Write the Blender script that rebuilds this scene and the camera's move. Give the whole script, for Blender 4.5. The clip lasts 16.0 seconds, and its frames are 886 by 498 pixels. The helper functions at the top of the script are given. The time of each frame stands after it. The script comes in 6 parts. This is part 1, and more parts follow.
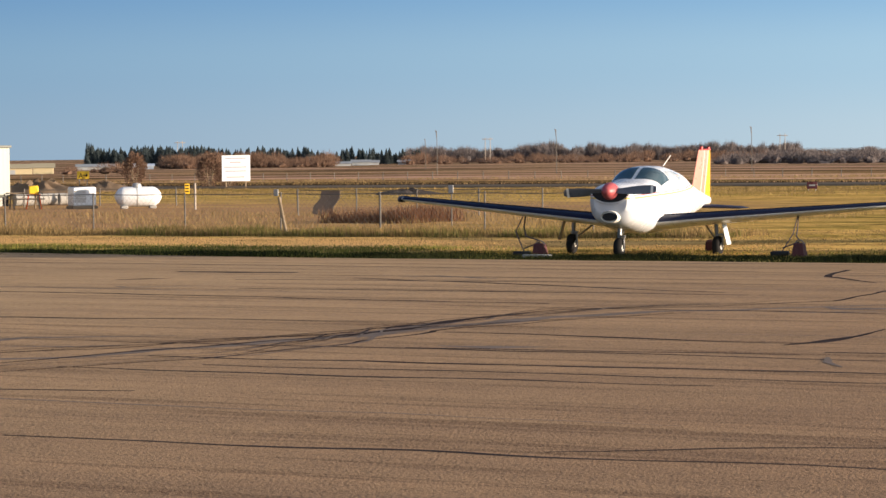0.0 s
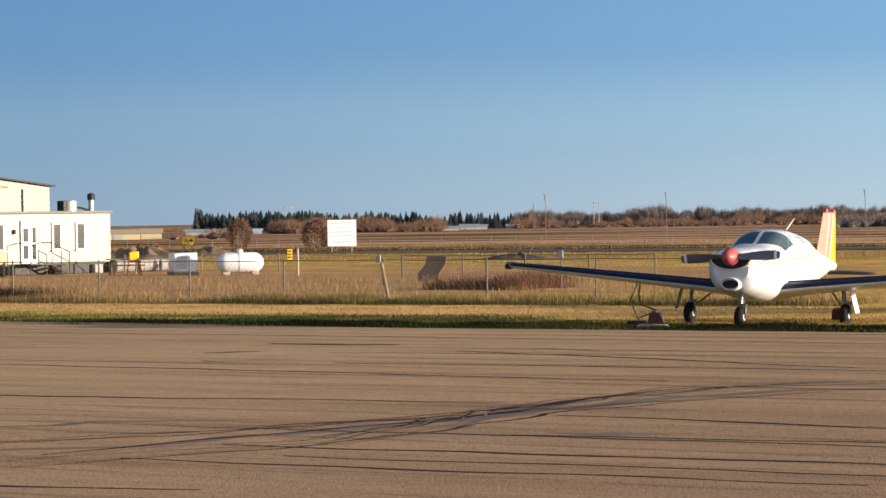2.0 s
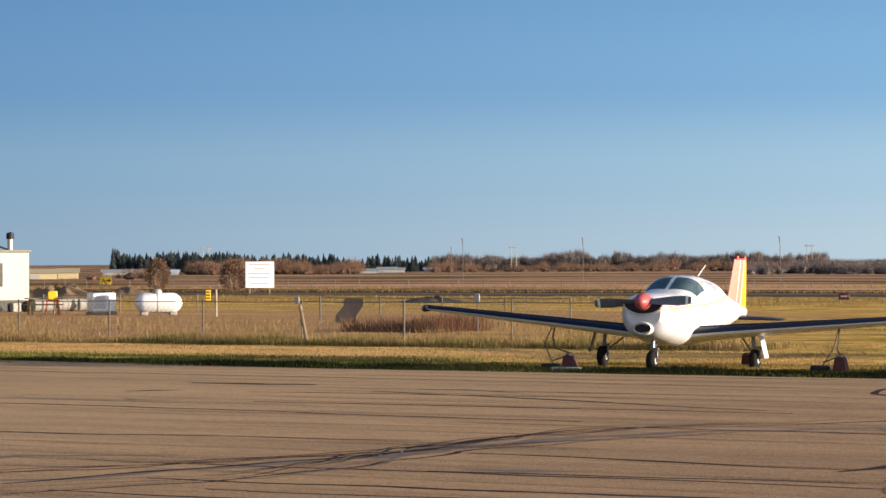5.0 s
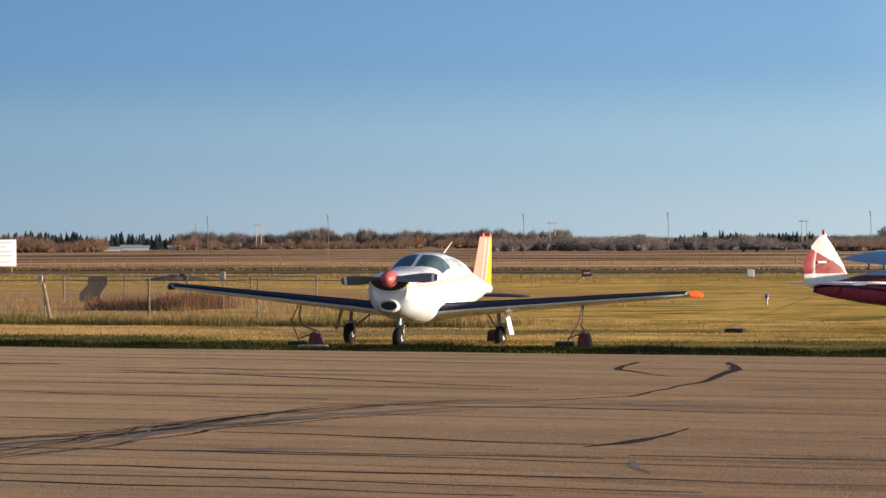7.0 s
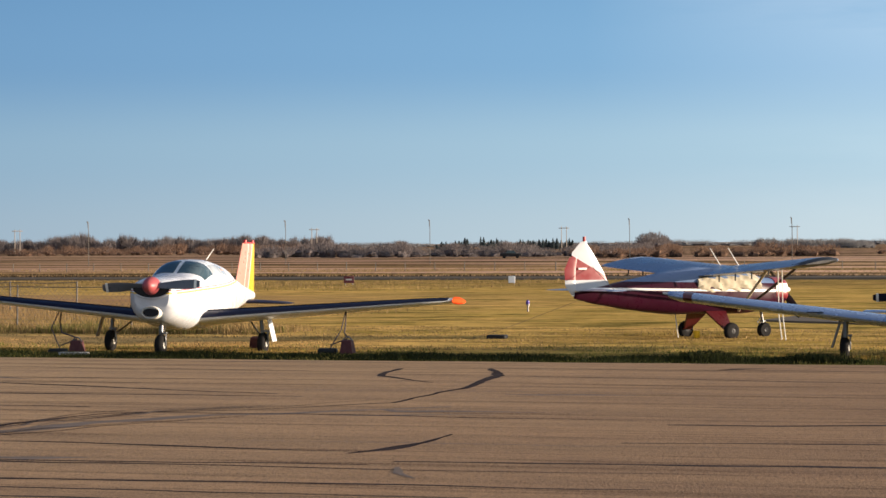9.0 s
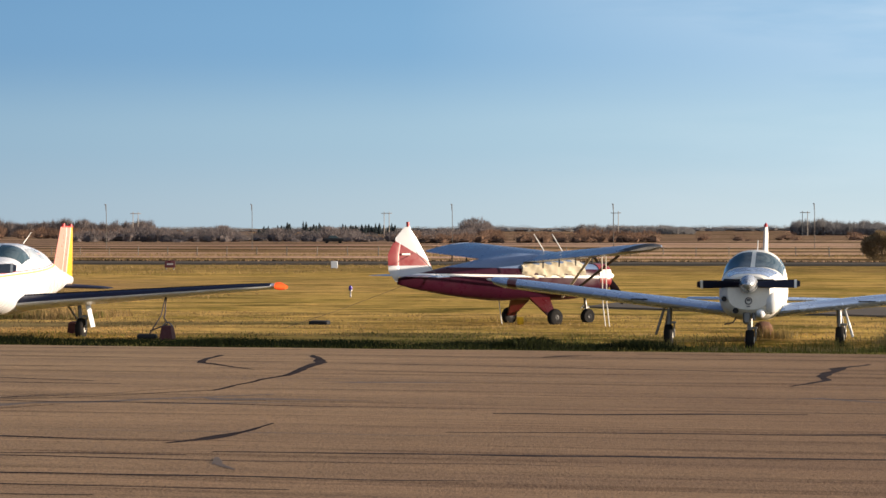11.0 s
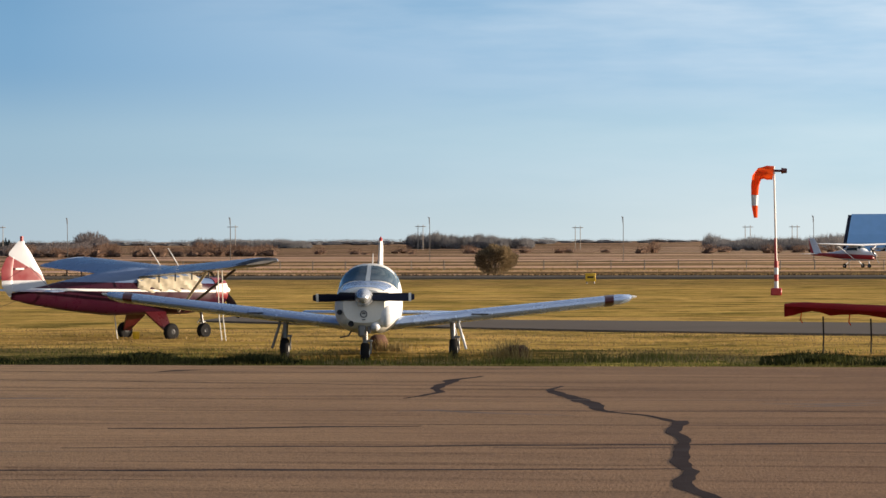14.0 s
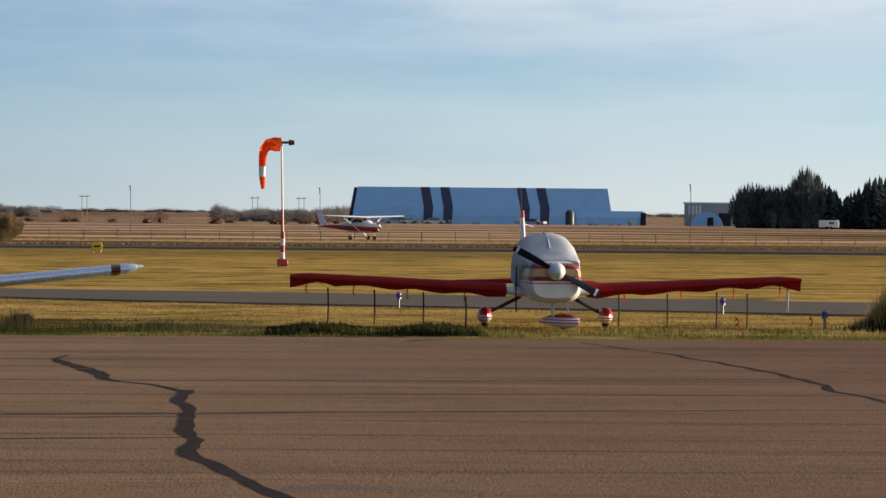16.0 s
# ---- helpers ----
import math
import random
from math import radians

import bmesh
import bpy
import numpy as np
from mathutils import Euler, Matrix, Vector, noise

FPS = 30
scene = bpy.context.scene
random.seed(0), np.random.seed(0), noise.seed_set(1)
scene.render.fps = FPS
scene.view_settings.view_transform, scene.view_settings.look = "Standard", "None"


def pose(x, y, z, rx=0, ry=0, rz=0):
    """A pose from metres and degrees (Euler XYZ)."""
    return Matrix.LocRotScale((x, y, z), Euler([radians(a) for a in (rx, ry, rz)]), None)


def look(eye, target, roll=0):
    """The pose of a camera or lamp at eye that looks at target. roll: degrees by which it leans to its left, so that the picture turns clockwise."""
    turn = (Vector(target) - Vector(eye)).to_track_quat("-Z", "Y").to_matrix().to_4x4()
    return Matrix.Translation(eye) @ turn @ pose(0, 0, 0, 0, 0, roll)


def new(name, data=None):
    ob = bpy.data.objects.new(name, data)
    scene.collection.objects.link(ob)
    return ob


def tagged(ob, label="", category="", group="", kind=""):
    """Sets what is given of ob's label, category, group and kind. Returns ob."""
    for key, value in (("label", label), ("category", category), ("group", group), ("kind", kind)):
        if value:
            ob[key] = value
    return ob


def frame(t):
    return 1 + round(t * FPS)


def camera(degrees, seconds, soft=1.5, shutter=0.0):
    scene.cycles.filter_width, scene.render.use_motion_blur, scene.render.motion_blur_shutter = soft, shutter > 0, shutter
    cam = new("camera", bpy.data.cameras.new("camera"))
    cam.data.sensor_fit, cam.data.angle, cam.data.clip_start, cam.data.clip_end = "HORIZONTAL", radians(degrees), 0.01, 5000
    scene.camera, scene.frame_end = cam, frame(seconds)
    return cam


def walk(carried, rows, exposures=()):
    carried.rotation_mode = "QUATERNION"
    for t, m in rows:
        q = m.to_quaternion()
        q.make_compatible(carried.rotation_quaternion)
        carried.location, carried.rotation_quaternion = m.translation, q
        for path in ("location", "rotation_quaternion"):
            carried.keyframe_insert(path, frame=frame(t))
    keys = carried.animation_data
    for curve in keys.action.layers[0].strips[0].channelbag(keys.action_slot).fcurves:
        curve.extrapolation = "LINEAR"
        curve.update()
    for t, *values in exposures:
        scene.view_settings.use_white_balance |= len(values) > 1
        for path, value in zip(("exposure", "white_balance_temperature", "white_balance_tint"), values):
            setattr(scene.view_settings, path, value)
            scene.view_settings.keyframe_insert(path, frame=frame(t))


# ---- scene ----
# The camera turns on one spot; each row: seconds, yaw, pitch, roll in degrees, metres forward
cam = camera(18.99, 16.0, soft=1.5)
EYE = 2.0
ROWS = [
    (0.0, 29.545, -1.979, -0.689, -2.435),
    (0.1, 29.250, -2.230, -0.730, -0.600),
    (0.2, 28.680, -2.230, -0.780, 0.300),
    (0.3, 29.290, -1.870, -0.800, 0.410),
    (0.4, 29.820, -1.650, -0.830, 0.410),
    (0.5, 30.167, -1.299, -0.846, 0.410),
    (1.0, 31.239, -1.011, -0.467, 0.505),
    (1.5, 31.930, -0.529, -0.613, 0.495),
    (2.0, 31.874, -0.558, -0.860, 0.510),
    (2.5, 31.422, -0.953, -1.120, 0.450),
    (3.0, 32.363, -0.707, -1.126, 0.505),
    (3.2, 32.469, -0.482, -1.050, 0.500),
    (5.3, 29.053, 0.466, -0.238, -0.420),
    (5.5, 28.126, 0.379, -0.400, 0.280),
    (6.0, 26.765, -0.008, -0.207, -0.310),
    (6.5, 25.468, -0.114, -0.448, -0.370),
    (7.0, 24.572, -0.160, -0.386, -0.340),
    (7.5, 23.111, -0.204, -0.427, -0.395),
    (8.0, 22.338, -0.085, -0.384, -0.355),
    (8.5, 21.187, -0.145, -0.405, -0.355),
    (8.7, 20.431, -0.078, -0.392, -0.395),
    (10.8, 15.947, -0.367, -0.019, 0.325),
    (11.0, 15.582, -0.387, -0.080, 0.190),
    (11.5, 14.468, -0.469, -0.380, 0.325),
    (12.0, 13.008, -0.321, -0.455, 0.255),
    (12.5, 12.143, -0.367, -0.216, 0.185),
    (13.0, 10.214, -0.256, -0.199, 0.160),
    (13.5, 9.160, -0.214, -0.228, 0.155),
    (14.0, 7.314, -0.103, -0.179, 0.090),
    (14.5, 4.988, -0.550, 0.153, 0.050),
    (15.0, 1.910, -0.346, 0.459, 0.025),
    (15.5, -0.460, -0.595, 0.104, 0.010),
    (16.0, -3.316, -0.717, 0.528, -0.060),
]


def eye_pose(yaw, pitch, roll, ahead):
    a = radians(yaw)
    return pose(-math.sin(a) * ahead, math.cos(a) * ahead, EYE, 0, 0, yaw) @ pose(0, 0, 0, 90 + pitch) @ pose(0, 0, 0, 0, 0, roll)


walk(cam, [(t, eye_pose(y, p, r, d)) for t, y, p, r, d in ROWS],
     exposures=[(0.0, 0.9), (3.0, 0.88), (5.5, 0.88), (6.5, 0.75), (8.5, 0.75), (12.5, 0.66), (14.0, 0.59), (15.0, 0.52), (16.0, 0.34)])

# ---- sky and sun ----
SUN_AZ, SUN_EL = 14.0, 6.0      # degrees from +x towards +y, and above the horizon
world = bpy.data.worlds.new("sky")
scene.world = world
world.use_nodes = True
wt = world.node_tree
wn, wl = wt.nodes, wt.links
wn.clear()


wnode = wn.new
sky = wnode("ShaderNodeTexSky")
sky.sky_type, sky.sun_disc = "NISHITA", False
sky.sun_elevation, sky.sun_rotation = radians(SUN_EL), radians(90 - SUN_AZ)
sky.air_density, sky.dust_density, sky.ozone_density = 1.0, 0.3, 2.5
coord = wnode("ShaderNodeTexCoord")
sep = wnode("ShaderNodeSeparateXYZ")
wl.new(coord.outputs["Generated"], sep.inputs[0])
ramp = wnode("ShaderNodeValToRGB")
ramp.color_ramp.interpolation = "EASE"
els = ramp.color_ramp.elements
els[0].position, els[0].color = 0.0, (0.42, 0.56, 0.68, 1)
els[1].position, els[1].color = 1.0, (0.014, 0.04, 0.12, 1)
for pos_, col_ in ((0.035, (0.31, 0.49, 0.67, 1)), (0.07, (0.17, 0.36, 0.62, 1)), (0.12, (0.13, 0.3, 0.55, 1)), (0.3, (0.036, 0.1, 0.25, 1))):
    e = els.new(pos_)
    e.color = col_
wl.new(sep.outputs["Z"], ramp.inputs[0])
# thin high cloud, drawn out sideways
stretch = wnode("ShaderNodeMapping")
stretch.inputs["Scale"].default_value = (1.5, 1.5, 10.0)
stretch.inputs["Location"].default_value = (0.35, 0.0, 0.1)
wl.new(coord.outputs["Generated"], stretch.inputs[0])
cn = wnode("ShaderNodeTexNoise")
cn.inputs["Scale"].default_value, cn.inputs["Detail"].default_value, cn.inputs["Roughness"].default_value = 2.3, 6.0, 0.55
wl.new(stretch.outputs[0], cn.inputs["Vector"])
cr = wnode("ShaderNodeMapRange")
cr.inputs["From Min"].default_value, cr.inputs["From Max"].default_value, cr.inputs["To Max"].default_value = 0.36, 0.55, 1.0
wl.new(cn.outputs["Fac"], cr.inputs["Value"])
cloud = wnode("ShaderNodeMixRGB")
cloud.inputs["Color2"].default_value = (1.09, 1.13, 1.19, 1)
side = wnode("ShaderNodeMapRange")
side.inputs["From Min"].default_value, side.inputs["From Max"].default_value = -0.28, 0.12
wl.new(sep.outputs["X"], side.inputs["Value"])
veil = wnode("ShaderNodeMath")
veil.operation = "MULTIPLY"
wl.new(cr.outputs[0], veil.inputs[0])
wl.new(side.outputs[0], veil.inputs[1])
high = wnode("ShaderNodeMapRange")
high.inputs["From Min"].default_value, high.inputs["From Max"].default_value, high.inputs["To Min"].default_value = 0.05, 0.1, 0.28
wl.new(sep.outputs["Z"], high.inputs["Value"])
veil2 = wnode("ShaderNodeMath")
veil2.operation = "MULTIPLY"
wl.new(veil.outputs[0], veil2.inputs[0])
wl.new(high.outputs[0], veil2.inputs[1])
wl.new(veil2.outputs[0], cloud.inputs["Fac"])
# the sky grows lighter and paler towards the sun
glow = wnode("ShaderNodeMapRange")
for k_, v_ in (("From Min", -0.65), ("From Max", 0.2), ("To Min", 0.0), ("To Max", 1.0)):
    glow.inputs[k_].default_value = v_
wl.new(sep.outputs["X"], glow.inputs["Value"])
tone = wnode("ShaderNodeMixRGB")
tone.inputs["Color1"].default_value, tone.inputs["Color2"].default_value = (0.47, 0.61, 0.76, 1), (2.0, 1.8, 1.56, 1)
wl.new(glow.outputs[0], tone.inputs["Fac"])
tint = wnode("ShaderNodeMixRGB")
tint.blend_type = "MULTIPLY"
tint.inputs["Fac"].default_value = 1.0
wl.new(ramp.outputs[0], tint.inputs["Color1"])
wl.new(tone.outputs[0], tint.inputs["Color2"])
wl.new(tint.outputs[0], cloud.inputs["Color1"])
bg1, bg2, add, wout = wnode("ShaderNodeBackground"), wnode("ShaderNodeBackground"), wnode("ShaderNodeAddShader"), wnode("ShaderNodeOutputWorld")
bg1.inputs["Strength"].default_value = 0.02
bg2.inputs["Strength"].default_value = 0.53
wl.new(sky.outputs[0], bg1.inputs["Color"])
wl.new(cloud.outputs[0], bg2.inputs["Color"])
wl.new(bg1.outputs[0], add.inputs[0])
wl.new(bg2.outputs[0], add.inputs[1])
wl.new(add.outputs[0], wout.inputs["Surface"])

sun = new("sun", bpy.data.lights.new("sun", "SUN"))
sun.data.energy, sun.data.angle, sun.data.color = 6.6, radians(0.6), (1.0, 0.82, 0.63)
sd = Vector((math.cos(radians(SUN_EL)) * math.cos(radians(SUN_AZ)), math.cos(radians(SUN_EL)) * math.sin(radians(SUN_AZ)), math.sin(radians(SUN_EL))))
sun.matrix_world = look(sd * 200, (0, 0, 0))

# ---- materials ----


class Mat:
    """A node material under construction, with short calls for the usual nodes."""

    def __init__(self, name, rough=0.5, metal=0.0, spec=0.5):
        self.m = bpy.data.materials.new(name)
        self.m.use_nodes = True
        self.t = self.m.node_tree
        self.b = self.t.nodes["Principled BSDF"]
        self.b.inputs["Roughness"].default_value = rough
        self.b.inputs["Metallic"].default_value = metal
        self.b.inputs["Specular IOR Level"].default_value = spec

    def n(self, kind):
        return self.t.nodes.new(kind)

    def put(self, sock, v):
        if isinstance(v, bpy.types.NodeSocket):
            self.t.links.new(v, sock)
        elif isinstance(v, (tuple, list)) and len(v) == 3 and sock.type == "RGBA":
            sock.default_value = (*v, 1)
        else:
            sock.default_value = v
        return self

    def coords(self, kind="Object", scale=(1, 1, 1), rot=(0, 0, 0)):
        c = self.n("ShaderNodeTexCoord")
        mp = self.n("ShaderNodeMapping")
        mp.inputs["Scale"].default_value = scale
        mp.inputs["Rotation"].default_value = rot
        self.put(mp.inputs[0], c.outputs[kind])
        return mp.outputs[0]

    def noise(self, scale, detail=4.0, rough=0.55, vec=None):
        t = self.n("ShaderNodeTexNoise")
        t.inputs["Scale"].default_value, t.inputs["Detail"].default_value, t.inputs["Roughness"].default_value = scale, detail, rough
        self.put(t.inputs["Vector"], self.coords() if vec is None else vec)
        return t.outputs["Fac"]

    def span(self, v, a, b, lo=0.0, hi=1.0):
        r = self.n("ShaderNodeMapRange")
        for k, x in zip(("Value", "From Min", "From Max", "To Min", "To Max"), (v, a, b, lo, hi)):
            self.put(r.inputs[k], x)
        return r.outputs[0]

    def math(self, op, a, b=0.0):
        r = self.n("ShaderNodeMath")
        r.operation = op
        self.put(r.inputs[0], a).put(r.inputs[1], b)
        return r.outputs[0]

    def mix(self, fac, a, b, blend="MIX"):
        r = self.n("ShaderNodeMixRGB")
        r.blend_type = blend
        self.put(r.inputs["Fac"], fac).put(r.inputs["Color1"], a).put(r.inputs["Color2"], b)
        return r.outputs[0]

    def xyz(self, kind="Object"):
        s = self.n("ShaderNodeSeparateXYZ")
        self.put(s.inputs[0], self.n("ShaderNodeTexCoord").outputs[kind])
        return s.outputs

    def bump(self, height, strength=0.3, dist=0.01):
        b = self.n("ShaderNodeBump")
        b.inputs["Strength"].default_value, b.inputs["Distance"].default_value = strength, dist
        self.put(b.inputs["Height"], height)
        self.put(self.b.inputs["Normal"], b.outputs[0])
        return self

    def color(self, v):
        self.put(self.b.inputs["Base Color"], v)
        return self

    def rough(self, v):
        self.put(self.b.inputs["Roughness"], v)
        return self


def worn(name, rgb, rough=0.4, metal=0.0, scale=3.0, amount=0.25, grain=60.0, bump=0.05, spec=0.5):
    """A surface of one colour with soft stains and a fine grain."""
    k = Mat(name, rough, metal, spec)
    stain = k.span(k.noise(scale, 5.0), 0.35, 0.75, 0.0, amount)
    fine = k.noise(grain, 3.0)
    dark = tuple(c * 0.55 for c in rgb)
    k.color(k.mix(k.span(fine, 0.3, 0.7, 0.0, 0.15), k.mix(stain, rgb, dark), dark))
    k.rough(k.span(k.noise(scale * 2.3), 0.3, 0.7, max(rough - 0.08, 0.05), min(rough + 0.12, 1)))
    k.bump(fine, bump, 0.004)
    return k.m


def cloth(name, rgb, scale):
    """Thin cloth: part of the light comes through it."""
    k = Mat(name, 0.85, 0.0, 0.2)
    c = k.mix(k.span(k.noise(scale, 5.0), 0.35, 0.75, 0.0, 0.45), rgb, tuple(x * 0.55 for x in rgb))
    k.color(c)
    k.bump(k.noise(14.0, 3.0), 0.4, 0.02)
    t, m = k.n("ShaderNodeBsdfTranslucent"), k.n("ShaderNodeMixShader")
    k.put(t.inputs["Color"], c).put(m.inputs[0], 0.4).put(m.inputs[1], k.b.outputs[0]).put(m.inputs[2], t.outputs[0])
    k.put(k.t.nodes["Material Output"].inputs["Surface"], m.outputs[0])
    return k.m


def glass(name, rgb, rough=0.06):
    k = Mat(name, rough, 0.0, 0.8)
    k.color(k.mix(k.span(k.noise(4.0), 0.3, 0.8, 0.0, 0.5), rgb, tuple(c * 1.8 for c in rgb)))
    return k.m


def stripes(name, base, bands, rough=0.3, axis="Z", lean=0.0, above=-9.0, spec=0.5):
    """Paint with bands of other colours along one axis of the thing: (from, to, colour)."""
    k = Mat(name, rough, 0.0, spec)
    o = k.xyz()
    v = o[axis]
    if lean:
        v = k.math("ADD", v, k.math("MULTIPLY", o["Z" if axis == "Y" else "Y"], lean))
    stain = k.span(k.noise(2.5, 5.0), 0.4, 0.8, 0.0, 0.16)
    c = k.mix(stain, base, tuple(x * 0.6 for x in base))
    for lo, hi, rgb in bands:
        inside = k.math("MULTIPLY", k.math("GREATER_THAN", v, lo), k.math("LESS_THAN", v, hi))
        inside = k.math("MULTIPLY", inside, k.math("GREATER_THAN", o["Z"], above))
        c = k.mix(inside, c, rgb)
    k.color(c)
    k.rough(k.span(k.noise(6.0), 0.3, 0.7, rough - 0.06, rough + 0.12))
    return k.m


WHITE = worn("white_paint", (0.66, 0.67, 0.68), 0.3, scale=1.5, amount=0.14, grain=25)
OFFWHITE = worn("old_white_paint", (0.74, 0.71, 0.64), 0.45, scale=1.2, amount=0.2, grain=20)
NAVY = worn("navy_paint", (0.008, 0.010, 0.028), 0.4, scale=2.0, amount=0.3, spec=0.2)
RED = worn("red_paint", (0.42, 0.03, 0.03), 0.35, scale=2.0)
MAROON = worn("maroon_paint", (0.075, 0.007, 0.011), 0.3, scale=1.4, amount=0.3)
ROSE = worn("faded_red_spinner", (0.36, 0.07, 0.075), 0.4, scale=4.0)
ORANGE = cloth("orange_cloth", (0.9, 0.12, 0.02), 6.0)
YELLOW = worn("yellow_paint", (0.8, 0.48, 0.02), 0.45, scale=5.0)
BLACK = worn("black_paint", (0.016, 0.016, 0.018), 0.5, scale=4.0, spec=0.2)
RUBBER = worn("tyre_rubber", (0.016, 0.015, 0.015), 0.85, scale=9.0, spec=0.12)
STEEL = worn("grey_steel", (0.2, 0.195, 0.19), 0.4, 0.8, scale=8.0)
GALV = worn("galvanised_steel", (0.42, 0.41, 0.39), 0.5, 0.7, scale=6.0)
FENCE = worn("dull_fence_steel", (0.12, 0.105, 0.09), 0.7, 0.1, scale=6.0)
RIM = worn("wheel_rim", (0.6, 0.59, 0.56), 0.4, 0.3, scale=9.0)
WOOD = worn("weathered_wood", (0.22, 0.16, 0.1), 0.8, scale=5.0, grain=30)
POLEWOOD = worn("pale_pole_wood", (0.34, 0.29, 0.24), 0.8, scale=5.0)
BRICK = worn("faded_red_block", (0.07, 0.016, 0.018), 0.8, scale=8.0, amount=0.4)
CONC = worn("grey_concrete", (0.33, 0.31, 0.28), 0.9, scale=4.0, amount=0.4)
ROPE = worn("dark_rope", (0.07, 0.05, 0.045), 0.9)
COVER = cloth("red_wing_cover", (0.36, 0.018, 0.02), 2.5)
TARP = worn("grey_canopy_cover", (0.44, 0.46, 0.5), 0.85, scale=3.0, amount=0.25, grain=12, bump=0.35)
CREAM = worn("cream_canvas", (0.46, 0.41, 0.31), 0.85, scale=3.0, amount=0.3, grain=12, bump=0.5)
GLASS = glass("dark_cabin_glass", (0.028, 0.05, 0.06))
FAINT = worn("faint_lettering", (0.25, 0.25, 0.29), 0.6)
DARKSTEEL = worn("dark_weathered_steel", (0.06, 0.045, 0.04), 0.6, 0.4, scale=8.0)
FAINTRED = worn("faint_red_lettering", (0.4, 0.25, 0.25), 0.6)
# Pale base colour stands in for sun and sky glare on the panes
BRIGHTPANE = glass("sunlit_cabin_window", (0.3, 0.32, 0.33))
PANE = glass("window_pane", (0.05, 0.055, 0.05))
SILVERBLUE = worn("silver_blue_fabric", (0.17, 0.23, 0.35), 0.3, 0.35, scale=1.5, amount=0.3)
# The blue in this base colour stands in for mirrored sky
SILVER = worn("silver_white_wing", (0.37, 0.46, 0.63), 0.22, 0.45, scale=1.5, amount=0.2)
BLUE = worn("violet_lamp_glass", (0.08, 0.05, 0.3), 0.2)
P1_BODY = stripes("comet_white_yellow", (0.56, 0.57, 0.6), [(1.17, 1.2, (0.75, 0.5, 0.08)), (1.225, 1.24, (0.35, 0.03, 0.03))], 0.22, lean=-0.035)
P1_FIN = stripes("fin_rose_yellow", (0.5, 0.2, 0.15), [(5.82, 5.86, (0.6, 0.58, 0.54)), (6.16, 6.22, (0.6, 0.58, 0.54)), (6.22, 9.0, (0.6, 0.34, 0.015))], 0.3, axis="Y", lean=-0.42)
P3_COWL = stripes("cowl_white_red_gold", (0.72, 0.71, 0.68), [(0.825, 0.845, (0.45, 0.02, 0.03)), (0.875, 0.955, (0.2, 0.012, 0.018)), (0.955, 1.09, (0.5, 0.3, 0.14)), (1.09, 1.19, (0.2, 0.012, 0.018))], 0.3)
P3_PANT = stripes("pant_white_red", (0.75, 0.74, 0.72), [(0.12, 0.14, (0.4, 0.02, 0.03)), (0.17, 0.19, (0.4, 0.02, 0.03)), (0.22, 0.4, (0.36, 0.02, 0.03))], 0.3)
RED_BODY = stripes("maroon_with_white_line", (0.032, 0.004, 0.014), [(1.0, 1.05, (0.75, 0.74, 0.72)), (1.19, 2.0, (0.11, 0.16, 0.27))], 0.3, lean=-0.02, spec=0.15)
RED_FIN = stripes("fin_white_maroon", (0.45, 0.46, 0.48), [(-9.0, -1.06, (0.2, 0.016, 0.02))], 0.35, lean=-0.5, above=1.32)

# ---- geometry ----


def part(name, geo, mat, parent=None, label="", smooth=True):
    """One mesh object from (verts, faces), under a thing or a part."""
    me = bpy.data.meshes.new(name)
    me.from_pydata([tuple(v) for v in geo[0]], [], [tuple(f) for f in geo[1]])
    bm = bmesh.new()
    bm.from_mesh(me)
    bmesh.ops.recalc_face_normals(bm, faces=bm.faces)
    bm.to_mesh(me)
    bm.free()
    me.materials.append(mat)
    if smooth:
        me.polygons.foreach_set("use_smooth", [True] * len(me.polygons))
        me.set_sharp_from_angle(angle=radians(38))
    ob = new(name, me)
    if parent is not None:
        ob.parent = parent
    if label:
        ob["label"] = label
    return ob


def thing(name, m, label, category, group="", kind=""):
    ob = new(name)
    ob.matrix_world = m
    ob.empty_display_size = 0.2
    return tagged(ob, label, category, group, kind)


def join(*geos):
    v, f = [], []
    for g in geos:
        k = len(v)
        v += [tuple(p) for p in g[0]]
        f += [tuple(i + k for i in q) for q in g[1]]
    return v, f


def moved(geo, m):
    return [tuple(m @ Vector(p)) for p in geo[0]], geo[1]


def loft(rings, cap=True):
    n = len(rings[0])
    v = [tuple(p) for r in rings for p in r]
    f = []
    for i in range(len(rings) - 1):
        for j in range(n):
            k = (j + 1) % n
            f.append((i * n + j, i * n + k, (i + 1) * n + k, (i + 1) * n + j))
    if cap:
        f += [tuple(range(n)), tuple(range((len(rings) - 1) * n, len(rings) * n))]
    return v, f


def basis(d):
    d = Vector(d).normalized()
    a = Vector((0, 0, 1)) if abs(d.z) < 0.9 else Vector((1, 0, 0))
    u = d.cross(a).normalized()
    return d, u, d.cross(u)


def revolve(profile, origin, axis, n=20):
    """profile: (distance along the axis, radius)."""
    d, u, w = basis(axis)
    o = Vector(origin)
    return loft([[o + d * a + (u * math.cos(t) + w * math.sin(t)) * max(r, 0.0005) for t in (2 * math.pi * i / n for i in range(n))] for a, r in profile])


def cyl(p0, p1, r0, r1=None, n=10):
    p0, p1 = Vector(p0), Vector(p1)
    return revolve([(0, r0), ((p1 - p0).length, r0 if r1 is None else r1)], p0, p1 - p0, n)


